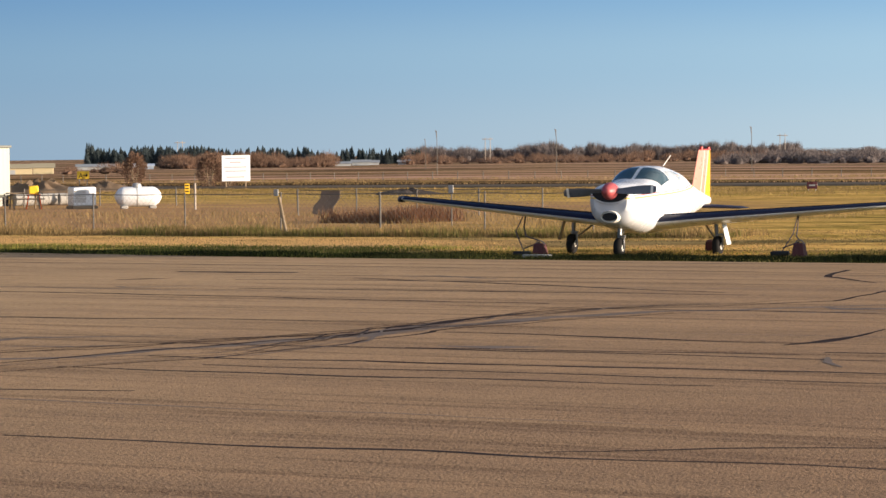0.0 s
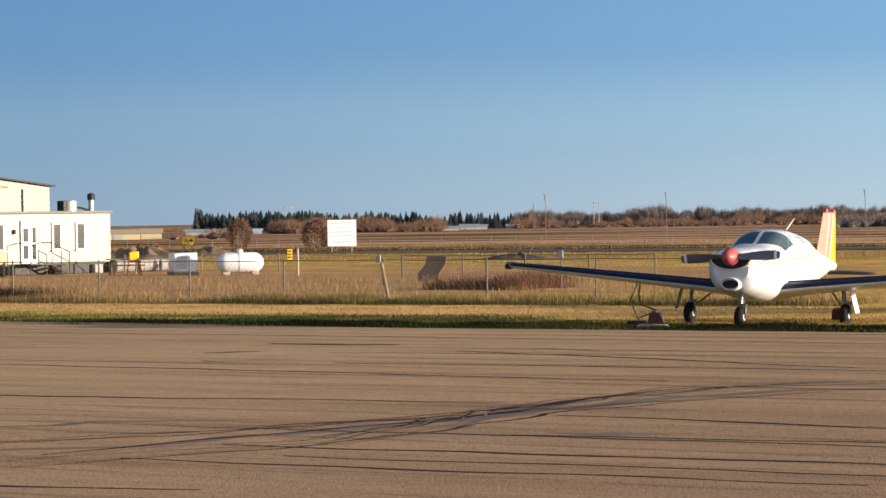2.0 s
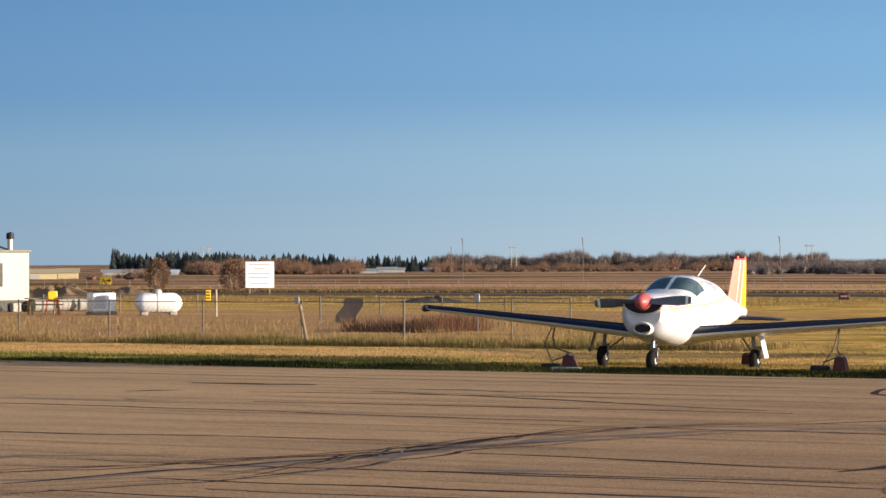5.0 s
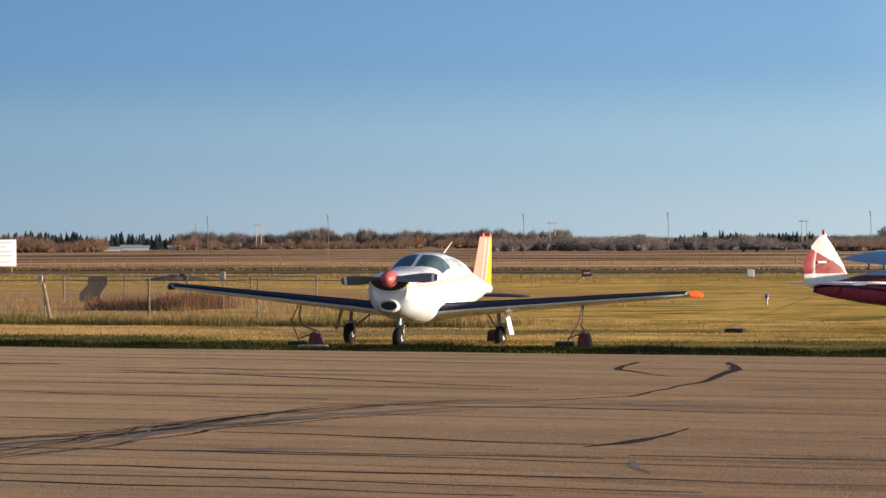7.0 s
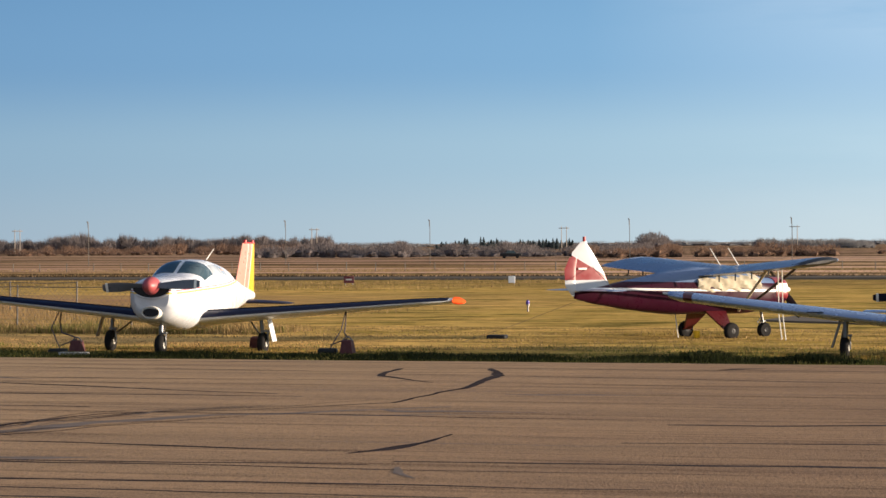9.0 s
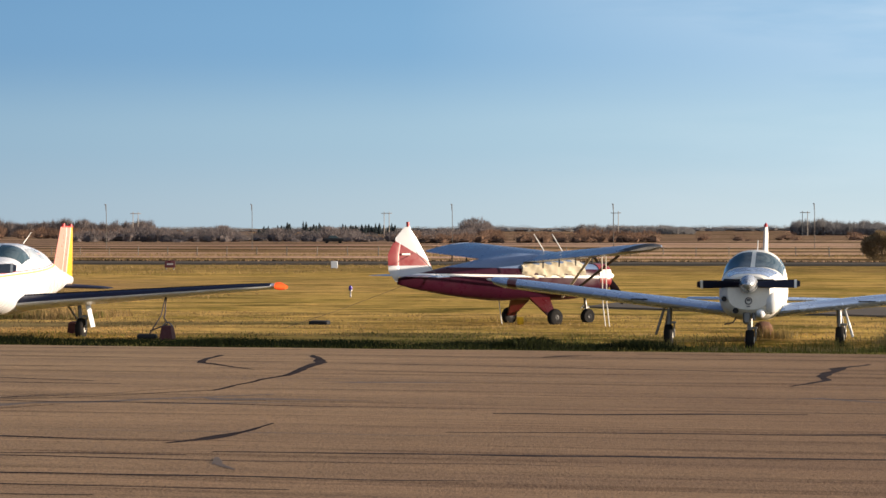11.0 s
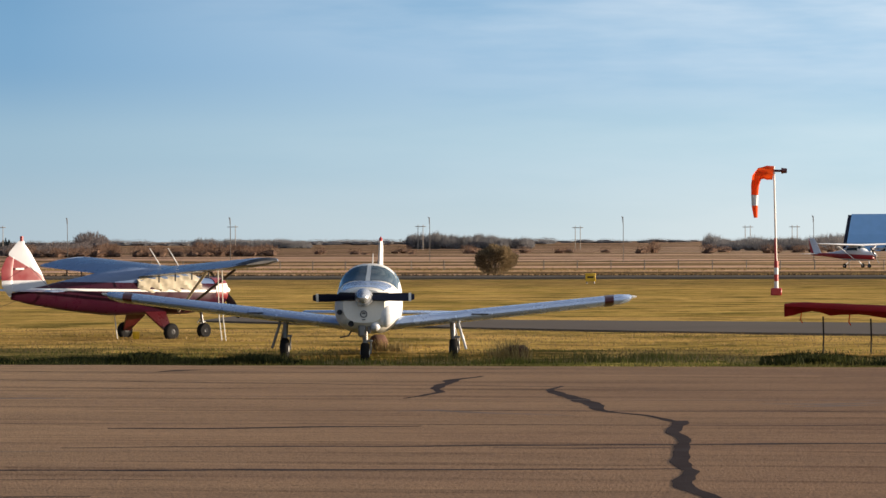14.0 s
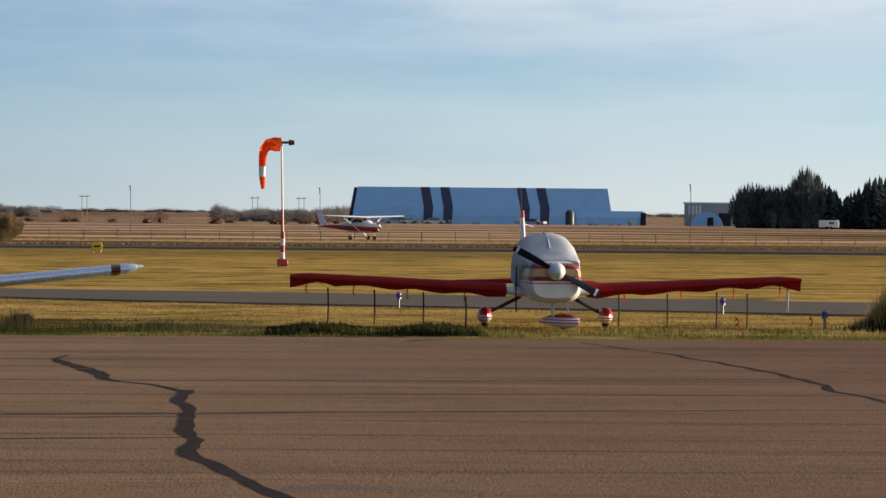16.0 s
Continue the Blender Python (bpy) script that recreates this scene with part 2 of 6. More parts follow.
def tube(points, r, n=6):
    pts = [Vector(p) for p in points]
    rings = []
    for i, p in enumerate(pts):
        d, u, w = basis(pts[min(i + 1, len(pts) - 1)] - pts[max(i - 1, 0)])
        rings.append([p + (u * math.cos(t) + w * math.sin(t)) * r for t in (2 * math.pi * j / n for j in range(n))])
    return loft(rings)


def cbox(c, s, b=0.01):
    """A box with chamfered edges, by centre and size."""
    bm = bmesh.new()
    bmesh.ops.create_cube(bm, size=1)
    for v in bm.verts:
        v.co = Vector((v.co.x * s[0] + c[0], v.co.y * s[1] + c[1], v.co.z * s[2] + c[2]))
    bmesh.ops.bevel(bm, geom=list(bm.edges), offset=min(b, min(s) * 0.3), segments=1, affect="EDGES")
    bm.verts.index_update()
    g = [tuple(v.co) for v in bm.verts], [tuple(v.index for v in f.verts) for f in bm.faces]
    bm.free()
    return g


class Hull:
    """A body along y. Rows: y, half width, top, bottom, height of the widest line, squareness."""

    def __init__(self, rows, x=0.0):
        self.a, self.x = np.array(rows, float), x

    def at(self, y, t, off=0.0):
        a = self.a
        k = int(np.clip(np.searchsorted(a[:, 0], y) - 1, 0, len(a) - 2))
        s = np.clip((y - a[k, 0]) / (a[k + 1, 0] - a[k, 0]), 0, 1)
        p0, p1, p2, p3 = a[max(k - 1, 0)], a[k], a[k + 1], a[min(k + 2, len(a) - 1)]
        m1 = (p2 - p0) / max(p2[0] - p0[0], 1e-6) * (p2[0] - p1[0])
        m2 = (p3 - p1) / max(p3[0] - p1[0], 1e-6) * (p2[0] - p1[0])
        r = (2 * s**3 - 3 * s**2 + 1) * p1 + (s**3 - 2 * s**2 + s) * m1 * 0.8 + (3 * s**2 - 2 * s**3) * p2 + (s**3 - s**2) * m2 * 0.8
        w, top, bot, mid, e = max(r[1], 0.002) + off, r[2] + off, r[3] - off, r[4], r[5]
        c, q = math.cos(t), math.sin(t)
        x = w * math.copysign(abs(c) ** (2 / e), c)
        z = mid + (top - mid if q > 0 else mid - bot) * math.copysign(abs(q) ** (2 / e), q)
        return self.x + x, y, z

    def body(self, y0=None, y1=None, steps=40, n=32, off=0.0):
        y0 = self.a[0, 0] if y0 is None else y0
        y1 = self.a[-1, 0] if y1 is None else y1
        return loft([[self.at(y0 + (y1 - y0) * i / steps, 2 * math.pi * j / n, off) for j in range(n)] for i in range(steps + 1)])

    def patch(self, lower, upper, a0, a1, off=0.006, n=8, m=6):
        """A panel on the hull between two angles (degrees); its ends run from y pair lower at a0 to the pair upper at a1."""
        v, f = [], []
        for o in (off, -0.01):
            for i in range(n + 1):
                s = i / n
                t = radians(a0 + (a1 - a0) * s)
                ya, yb = lower[0] + (upper[0] - lower[0]) * s, lower[1] + (upper[1] - lower[1]) * s
                v += [self.at(ya + (yb - ya) * j / m, t, o) for j in range(m + 1)]
        q, r = m + 1, (n + 1) * (m + 1)
        for i in range(n):
            for j in range(m):
                b = i * q + j
                f += [(b, b + 1, b + q + 1, b + q), (r + b, r + b + q, r + b + q + 1, r + b + 1)]
        edge = [j for j in range(q)] + [i * q + m for i in range(1, n + 1)] + [n * q + j for j in range(m - 1, -1, -1)] + [i * q for i in range(n - 1, 0, -1)]
        for a, b in zip(edge, edge[1:] + edge[:1]):
            f.append((a, r + a, r + b, b))
        return v, f


def foil(n=40):
    """An aerofoil's outline: share of the chord, share of the thickness."""
    out = []
    for i in range(n):
        t = 2 * math.pi * i / n
        x = 0.5 + 0.5 * math.cos(t)
        h = 5.0 * (0.2969 * math.sqrt(x) - 0.126 * x - 0.3516 * x**2 + 0.2843 * x**3 - 0.1036 * x**4)
        out.append((x, h * (1.15 if math.sin(t) > 0 else -0.75) if abs(math.sin(t)) > 1e-6 else 0.0))
    return out


def wing(stations, off=0.0, upto=1.0, up=(0, 0, 1), low=-9.0, pitch=0.0):
    """Rings of an aerofoil. Stations: the leading edge (x, y, z), chord, thickness. up: the side of the thickness."""
    u = Vector(up)
    rings = []
    for (x, y, z), c, th in stations:
        rings.append([Vector((x, y, z)) + Vector((0, min(a, upto) * c - off, 0)) + u * (max(b, low) * (th + 2 * off) - min(a, upto) * c * pitch) for a, b in foil()])
    return loft(rings)


def wheel(parent, c, r, w=0.14, hub=RIM, tyre_label="black rubber tyre"):
    ty = part("tyre", revolve([(-w / 2, r * 0.55), (-w / 2, r * 0.82), (-w * 0.36, r * 0.95), (-w * 0.15, r), (w * 0.15, r), (w * 0.36, r * 0.95), (w / 2, r * 0.82), (w / 2, r * 0.55)], c, (1, 0, 0), 24), RUBBER, parent, tyre_label)
    part("rim", revolve([(-w * 0.52, 0.02), (-w * 0.56, r * 0.25), (-w * 0.4, r * 0.5), (w * 0.4, r * 0.5), (w * 0.56, r * 0.25), (w * 0.52, 0.02)], c, (1, 0, 0), 16), hub, ty)
    return ty


def propeller(parent, c, radius, turn, blade_mat, tip_mat, spinner_mat, spin_r=0.15, spin_l=0.3, chord=0.15):
    """Two twisted blades through the hub at c, turned about the shaft, and a spinner ahead of them."""
    prop = part("propeller", moved(join(*[wing_blade(radius, chord, s) for s in (0, 180)]), pose(*c, 0, turn, 0)), blade_mat, parent)
    for s in (0, 180):
        part("blade_band", moved(wing_blade(radius, chord, s, 0.885, 0.935, 0.004), pose(*c, 0, turn, 0)), tip_mat, prop, "pale painted blade band")
    prof = [(-spin_l, 0.0)] + [(-spin_l * (1 - (i / 10) ** 1.6), spin_r * (i / 10) ** 0.62) for i in range(1, 11)] + [(0.06, spin_r), (0.062, 0.02)]
    part("spinner", revolve(prof, c, (0, 1, 0), 24), spinner_mat, parent)
    return prop


def wing_blade(radius, chord, side, a=0.1, b=1.0, off=0.0):
    rings = []
    for i in range(9):
        s = a + (b - a) * i / 8
        ch = chord * (0.55 + 1.5 * s - 1.25 * s * s) * (0.72 if s > 0.985 else 1) + 2 * off
        tw = radians(62 - 42 * s)
        th = 0.03 * (1.1 - s) + 0.008 + 2 * off
        ring = []
        for k in range(12):
            t = 2 * math.pi * k / 12
            u, w = math.cos(t) * ch / 2, math.sin(t) * th / 2
            ring.append((s * radius, u * math.sin(tw) * 0.75 + w * math.cos(tw), u * math.cos(tw) - w * math.sin(tw)))
        rings.append(ring)
    return moved(loft(rings), pose(0, 0, 0, 0, side, 0))

# ---- ground ----
rng = np.random.default_rng(7)


def ground_material():
    k = Mat("airfield_grass", 1.0, 0.0, 0.0)
    o = k.xyz()
    flat = k.coords("Object", (0.05, 0.22, 1))
    big = k.noise(1.0, 5.0, 0.6, flat)
    mid = k.noise(1.0, 4.0, 0.6, k.coords("Object", (0.35, 1.6, 1)))
    fine = k.noise(1.0, 3.0, 0.7, k.coords("Object", (5.0, 9.0, 1)))
    c = k.mix(k.span(big, 0.36, 0.62), (0.36, 0.275, 0.065), (0.6, 0.41, 0.13))
    c = k.mix(k.span(mid, 0.45, 0.7, 0.0, 0.6), c, (0.48, 0.32, 0.115))
    c = k.mix(k.span(mid, 0.25, 0.42, 0.75, 0.0), c, (0.17, 0.15, 0.035))
    wob = k.math("ADD", o["Y"], k.math("MULTIPLY", k.math("SUBTRACT", mid, 0.5), 7.0))
    wide = k.math("ADD", o["Y"], k.math("MULTIPLY", k.math("SUBTRACT", big, 0.5), 60.0))
    left = k.span(o["X"], -30.0, -12.0, 1.0, 0.0)
    # tan mown strip in front of the fence, rough dry ground beyond it
    tan = k.math("MULTIPLY", left, k.math("MULTIPLY", k.span(wob, 47.0, 49.0), k.span(wob, 56.0, 54.0)))
    c = k.mix(k.math("MULTIPLY", tan, 0.9), c, (0.62, 0.4, 0.17))
    far_left = k.span(o["X"], -45.0, -25.0, 1.0, 0.0)
    dry = k.math("MULTIPLY", far_left, k.math("MULTIPLY", k.span(wob, 56.0, 60.0), k.span(wide, 112.0, 92.0)))
    c = k.mix(k.math("MULTIPLY", dry, 0.85), c, k.mix(k.span(fine, 0.35, 0.65), (0.27, 0.165, 0.1), (0.38, 0.245, 0.15)))
    # green strip along the apron
    green = k.math("MULTIPLY", k.span(k.math("SUBTRACT", wob, k.math("MULTIPLY", far_left, 4.0)), 47.0, 44.5), 0.8)
    c = k.mix(green, c, (0.15, 0.17, 0.032))
    # runway shoulders, stubble, straw fields
    c = k.mix(k.math("MULTIPLY", k.span(wob, 118.0, 130.0), 0.7), c, (0.2, 0.14, 0.06))
    c = k.mix(k.span(wide, 176.0, 186.0), c, k.mix(k.span(mid, 0.4, 0.6), (0.55, 0.36, 0.17), (0.38, 0.25, 0.11)))
    c = k.mix(k.span(wide, 300.0, 420.0), c, k.mix(k.span(big, 0.4, 0.6), (0.62, 0.42, 0.23), (0.36, 0.24, 0.12)))
    # Streaks here and below: swale shadows and uneven turf, both put in the colour
    swale = k.noise(1.0, 8.0, 0.68, k.coords("Object", (0.3, 0.55, 1)))
    near = k.math("MULTIPLY", k.span(wide, 170.0, 150.0), k.math("MULTIPLY", k.span(dry, 0.0, 1.0, 1.0, 0.15), k.span(tan, 0.0, 1.0, 1.0, 0.3)))
    c = k.mix(k.math("MULTIPLY", near, k.span(swale, 0.5, 0.6, 0.0, 0.85)), c, (0.1, 0.095, 0.024))
    c = k.mix(k.math("MULTIPLY", near, k.span(swale, 0.46, 0.34, 0.0, 0.7)), c, (0.58, 0.42, 0.13))
    tuft = k.noise(1.0, 5.0, 0.75, k.coords("Object", (1.4, 3.2, 1)))
    c = k.mix(k.math("MULTIPLY", near, k.span(tuft, 0.52, 0.62, 0.0, 0.55)), c, (0.08, 0.075, 0.02))
    c = k.mix(k.math("MULTIPLY", near, k.span(tuft, 0.46, 0.38, 0.0, 0.45)), c, (0.62, 0.46, 0.17))
    row = k.noise(1.0, 6.0, 0.68, k.coords("Object", (0.006, 0.05, 1)))
    beyond = k.span(wide, 165.0, 185.0)
    c = k.mix(k.math("MULTIPLY", beyond, k.span(row, 0.505, 0.54, 0.0, 0.95)), c, (0.11, 0.075, 0.04))
    c = k.mix(k.math("MULTIPLY", beyond, k.span(row, 0.485, 0.44, 0.0, 0.9)), c, (0.72, 0.47, 0.33))
    field_streak = k.noise(1.0, 5.0, 0.65, k.coords("Object", (0.3, 1.0, 1)))
    c = k.mix(k.math("MULTIPLY", near, k.span(field_streak, 0.55, 0.64, 0.0, 0.6)), c, (0.075, 0.068, 0.02))
    c = k.mix(k.math("MULTIPLY", near, k.span(field_streak, 0.44, 0.36, 0.0, 0.6)), c, (0.6, 0.46, 0.13))
    c = k.mix(k.span(fine, 0.4, 0.75, 0.0, 0.4), c, k.mix(0.65, c, (0.03, 0.03, 0.01)))
    c = k.mix(k.math("MULTIPLY", beyond, k.span(o["X"], -20.0, -110.0, 0.0, 0.75)), c, k.mix(1.0, c, (0.5, 0.47, 0.45), "MULTIPLY"))
    c = k.mix(1.0, c, k.mix(beyond, (1.22, 1.07, 1.0), (1.08, 1.04, 1.06)), "MULTIPLY")
    k.color(c)
    k.bump(k.math("ADD", k.math("MULTIPLY", swale, 1.0), k.math("MULTIPLY", k.noise(1.0, 4.0, 0.7, k.coords("Object", (4, 4, 4))), 0.12)), 0.9, 0.45)
    return k.m


def sheet(name, xs, ys, zfun, mat):
    v = [(x, y, zfun(x, y)) for y in ys for x in xs]
    n = len(xs)
    f = [(j * n + i, j * n + i + 1, (j + 1) * n + i + 1, (j + 1) * n + i) for j in range(len(ys) - 1) for i in range(n - 1)]
    return part(name, (v, f), mat)


def ground_z(x, y):
    """The field is flat, with a shallow gully along the apron and a low swell under the far fields."""
    lip = -0.09 * math.exp(-((y - 43.2) / 0.5) ** 2) if -60 < x < 40 else 0
    lip -= 0.09 * math.exp(-(((x + 7.0) / 3.4) ** 4) - ((y - 46.3) / 1.7) ** 2)
    swell = 0.3 * noise.noise(Vector((x * 0.011, y * 0.02, 3.1))) * min(max((y - 110) / 120, 0), 1)
    rise = 5.0 * min(max((y - 900) / 1800, 0), 1) ** 2
    return lip + swell + rise + 0.025 * noise.noise(Vector((x * 0.5, y * 0.5, 0))) - 0.005


xs = [-4000, -2200, -1200, -700, -450, -300, -220, -160, -120, -90] + list(np.arange(-75, 31, 1.5)) + [36, 45, 60, 90, 140, 220, 350, 600, 1000, 2000, 4000]
ys = [-3000, -800, -200, -60, 0, 30, 40, 41.5] + list(np.arange(42.2, 50, 0.3)) + list(np.arange(50, 75, 1.0)) + list(np.arange(78, 130, 4.0)) + [140, 150, 160, 170, 180, 195, 210, 230, 260, 300, 350, 420, 500, 620, 800, 1000, 1300, 1700, 2300, 3000, 4500]
GROUND = ground_material()
tagged(sheet("ground", xs, ys, ground_z, GROUND), "dry yellow-green mown grass of an airfield", "ground", kind="structure")


def asphalt_material():
    k = Mat("old_brown_asphalt", 0.95, 0.0, 0.04)
    lane = k.noise(1.0, 4.0, 0.6, k.coords("Object", (0.05, 0.8, 1)))
    blot = k.noise(1.0, 5.0, 0.6, k.coords("Object", (0.25, 0.6, 1)))
    stone = k.n("ShaderNodeTexVoronoi")
    stone.inputs["Scale"].default_value = 38.0
    grit = k.noise(40.0, 2.0, 0.7)
    coarse = k.noise(13.0, 3.0, 0.7)
    k.put(stone.inputs["Vector"], k.coords())
    streak = k.noise(1.0, 5.0, 0.7, k.coords("Object", (0.12, 3.4, 1)))
    c = k.mix(k.span(lane, 0.35, 0.65), (0.2, 0.155, 0.112), (0.29, 0.22, 0.15))
    c = k.mix(k.span(streak, 0.5, 0.78, 0.0, 0.6), c, (0.12, 0.09, 0.072))
    c = k.mix(k.span(streak, 0.22, 0.45, 0.5, 0.0), c, (0.33, 0.25, 0.165))
    c = k.mix(k.span(blot, 0.5, 0.75, 0.0, 0.55), c, (0.14, 0.112, 0.095))
    hair = k.noise(1.0, 6.0, 0.72, k.coords("Object", (0.09, 2.1, 1)))
    c = k.mix(k.span(hair, 0.53, 0.6, 0.0, 0.8), c, (0.075, 0.052, 0.042))
    worn_ = k.noise(1.0, 6.0, 0.7, k.coords("Object", (1.3, 2.6, 1)))
    c = k.mix(k.span(worn_, 0.54, 0.72, 0.0, 0.5), c, (0.1, 0.078, 0.062))
    c = k.mix(k.span(worn_, 0.44, 0.3, 0.0, 0.4), c, (0.36, 0.27, 0.18))
    c = k.mix(k.span(k.math("ADD", grit, k.math("MULTIPLY", stone.outputs["Distance"], 0.4)), 0.45, 0.85, 0.0, 0.55), c, (0.36, 0.28, 0.19))
    c = k.mix(k.span(k.math("ADD", k.math("MULTIPLY", grit, 0.6), k.math("MULTIPLY", coarse, 0.4)), 0.32, 0.48, 0.7, 0.0), c, (0.06, 0.047, 0.038))
    # Brighter left, darker right: how low sun shows the grain, put in colour
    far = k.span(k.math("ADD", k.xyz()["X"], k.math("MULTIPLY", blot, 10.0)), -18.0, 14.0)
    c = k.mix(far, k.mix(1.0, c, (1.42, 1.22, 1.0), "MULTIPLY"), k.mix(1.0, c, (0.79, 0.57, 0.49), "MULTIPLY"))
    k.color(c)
    k.bump(k.math("ADD", grit, k.math("MULTIPLY", coarse, 0.6)), 0.7, 0.015)
    return k.m


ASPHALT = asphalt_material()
APRON_Y = 42.65


def apron_edge(x):
    bend = min(max((-26.0 - x) / 12.0, 0.0), 1.0)
    return APRON_Y + 1.15 * bend * bend * (3 - 2 * bend) + 0.1 * noise.noise(Vector((x * 0.6, 0, 9))) + 0.05 * noise.noise(Vector((x * 2.5, 0, 4)))


ax = [-400, -200, -120, -80] + list(np.arange(-60, 35.1, 0.5)) + [60, 120, 250, 400]
v, f = [], []
for x in ax:
    e = apron_edge(x)
    v += [(x, -60, 0.03), (x, 8, 0.03), (x, 30, 0.03), (x, e - 0.06, 0.03), (x, e, 0.012), (x, e + 0.02, -0.25)]
for i in range(len(ax) - 1):
    for j in range(5):
        f.append((i * 6 + j, (i + 1) * 6 + j, (i + 1) * 6 + j + 1, i * 6 + j + 1))
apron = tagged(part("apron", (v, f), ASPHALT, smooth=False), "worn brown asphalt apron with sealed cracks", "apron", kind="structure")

SEAL = worn("black_crack_sealant", (0.055, 0.039, 0.034), 0.8, scale=1.2, amount=0.6, grain=12, spec=0.02)
SMEAR = worn("thin_tar_smear", (0.19, 0.145, 0.115), 0.75, scale=1.0, amount=0.5, grain=14, spec=0.05)
SCORE = worn("filled_joint", (0.045, 0.03, 0.025), 0.8, scale=0.6, amount=0.6, spec=0.05)


def ribbon(points, widths, z, seed, step=0.25, wob=0.12):
    """A flat seal along a line, with uneven edges, a millimetre or two proud of the asphalt."""
    z = 0.0312 + (z - 0.033) * 0.09
    pts = [Vector((*p, 0)) for p in points]
    line = []
    for a, b, wa, wb in zip(pts, pts[1:], widths, widths[1:]):
        n = max(1, int((b - a).length / step))
        line += [(a.lerp(b, i / n), wa + (wb - wa) * i / n) for i in range(n)]
    line.append((pts[-1], widths[-1]))
    v, f = [], []
    for i, (p, w) in enumerate(line):
        d = (line[min(i + 1, len(line) - 1)][0] - line[max(i - 1, 0)][0]).normalized()
        s = Vector((-d.y, d.x, 0))
        c = p + s * wob * noise.noise(Vector((i * step * 0.9, seed * 7.3, 0.5)))
        wl_ = w * (0.5 + 0.35 * noise.noise(Vector((i * step * 1.7, seed, 2.0))))
        wr_ = w * (0.5 + 0.35 * noise.noise(Vector((i * step * 1.7, seed, 8.0))))
        v += [tuple(c + s * wl_ + Vector((0, 0, z))), tuple(c - s * wr_ + Vector((0, 0, z)))]
    for i in range(len(line) - 1):
        f.append((2 * i, 2 * i + 1, 2 * i + 3, 2 * i + 2))
    return v, f


def crack(points, widths, mat, z, seed, step=0.25, wob=0.12):
    return part("sealed_crack", ribbon(points, widths, z, seed, step, wob), mat, apron, smooth=False)


# long joints across the apron: those that run on, then short broken ones between them
JOINTS = (
    ((-26.1, 36.45), (-23.7, 36.64), 0.24), ((-30.0, 30.1), (-15.0, 29.3), 0.08), ((-21.7, 35.2), (-13.9, 32.6), 0.09), ((-27.0, 23.6), (-15.0, 25.4), 0.08),
    ((-13.5, 23.9), (-9.1, 23.5), 0.07), ((-14.6, 19.6), (-5.4, 20.3), 0.075), ((-14.6, 18.2), (-7.9, 18.6), 0.06), ((-16.5, 15.2), (-12.3, 16.3), 0.07),
    ((-7.0, 25.2), (6.3, 27.1), 0.085), ((-7.2, 27.8), (-3.9, 28.5), 0.11), ((-12.0, 37.9), (-1.7, 36.3), 0.06), ((-2.8, 25.6), (-1.1, 25.75), 0.06),
    ((-8.4, 22.45), (-0.9, 23.35), 0.085), ((-23.3, 34.2), (-17.0, 34.9), 0.08), ((-21.6, 31.75), (-13.3, 32.1), 0.09), ((-11.0, 12.9), (-4.4, 13.5), 0.05),
    ((-6.95, 13.6), (-4.9, 14.6), 0.04), ((-13.4, 18.9), (-6.6, 19.3), 0.05), ((-12.7, 21.6), (-8.5, 22.0), 0.06), ((-34.0, 39.3), (-16.0, 39.0), 0.09), ((0.5, 39.6), (12.0, 40.0), 0.07))
for i, (p, q, wd) in enumerate(JOINTS):
    bow = rng.uniform(-0.1, 0.1)
    crack([p, ((p[0] + q[0]) / 2, (p[1] + q[1]) / 2 + bow), q], [wd * 0.9, wd * 1.75, wd * 0.8], SCORE, 0.033 + 0.0002 * i, i * 5.1, 0.3, 0.13)
for i, (jy, wd) in enumerate(((41.6, 0.08), (40.2, 0.05), (37.6, 0.07), (35.7, 0.05), (33.4, 0.05), (31.0, 0.06), (28.6, 0.06), (26.9, 0.05), (24.6, 0.03), (21.2, 0.05), (17.3, 0.04), (15.0, 0.04))):
    a = -60.0 + rng.uniform(0, 6)
    while a < 28:
        b = a + rng.uniform(4, 15)
        tilt, bow = rng.uniform(0.0, 0.05), rng.uniform(-0.12, 0.12)
        if rng.uniform() < (0.7 if a < -8 else 0.45):
            crack([(a, jy), ((a + b) / 2, jy + tilt * (b - a) / 2 + bow), (b, jy + tilt * (b - a))], [wd * 0.4, wd * rng.uniform(1.1, 2.0), wd * 0.4], SCORE if rng.uniform() < 0.6 else SMEAR, 0.04, i + a, 0.35, 0.14)
        a = b + rng.uniform(0, 4)
for i in range(26):
    a, y = rng.uniform(-45, 14), rng.uniform(17, 42)
    crack([(a, y), (a + rng.uniform(0.3, 0.9), y + rng.uniform(-0.4, 0.4)), (a + rng.uniform(1.0, 2.2), y + rng.uniform(-0.8, 0.8))], [0.05, rng.uniform(0.1, 0.4), 0.03], SMEAR, 0.036, i * 3.7, 0.15, 0.2)
# wandering sealed cracks
crack([(-15.5, 18.2), (-15.1, 20.0), (-14.6, 21.8), (-14.15, 24.0), (-14.45, 25.1), (-14.4, 26.8), (-14.2, 28.2), (-12.9, 29.2), (-11.6, 31.0), (-11.7, 33.0), (-11.9, 34.8), (-12.5, 37.9), (-13.34, 40.2)], [0.05, 0.1, 0.09, 0.16, 0.2, 0.09, 0.08, 0.06, 0.08, 0.06, 0.12, 0.19, 0.09], SEAL, 0.046, 3, 0.15, 0.12)
crack([(-18.6, 20.2), (-17.6, 20.9), (-17.6, 21.5), (-16.1, 22.3)], [0.06, 0.22, 0.2, 0.05], SMEAR, 0.043, 33, 0.15, 0.12)
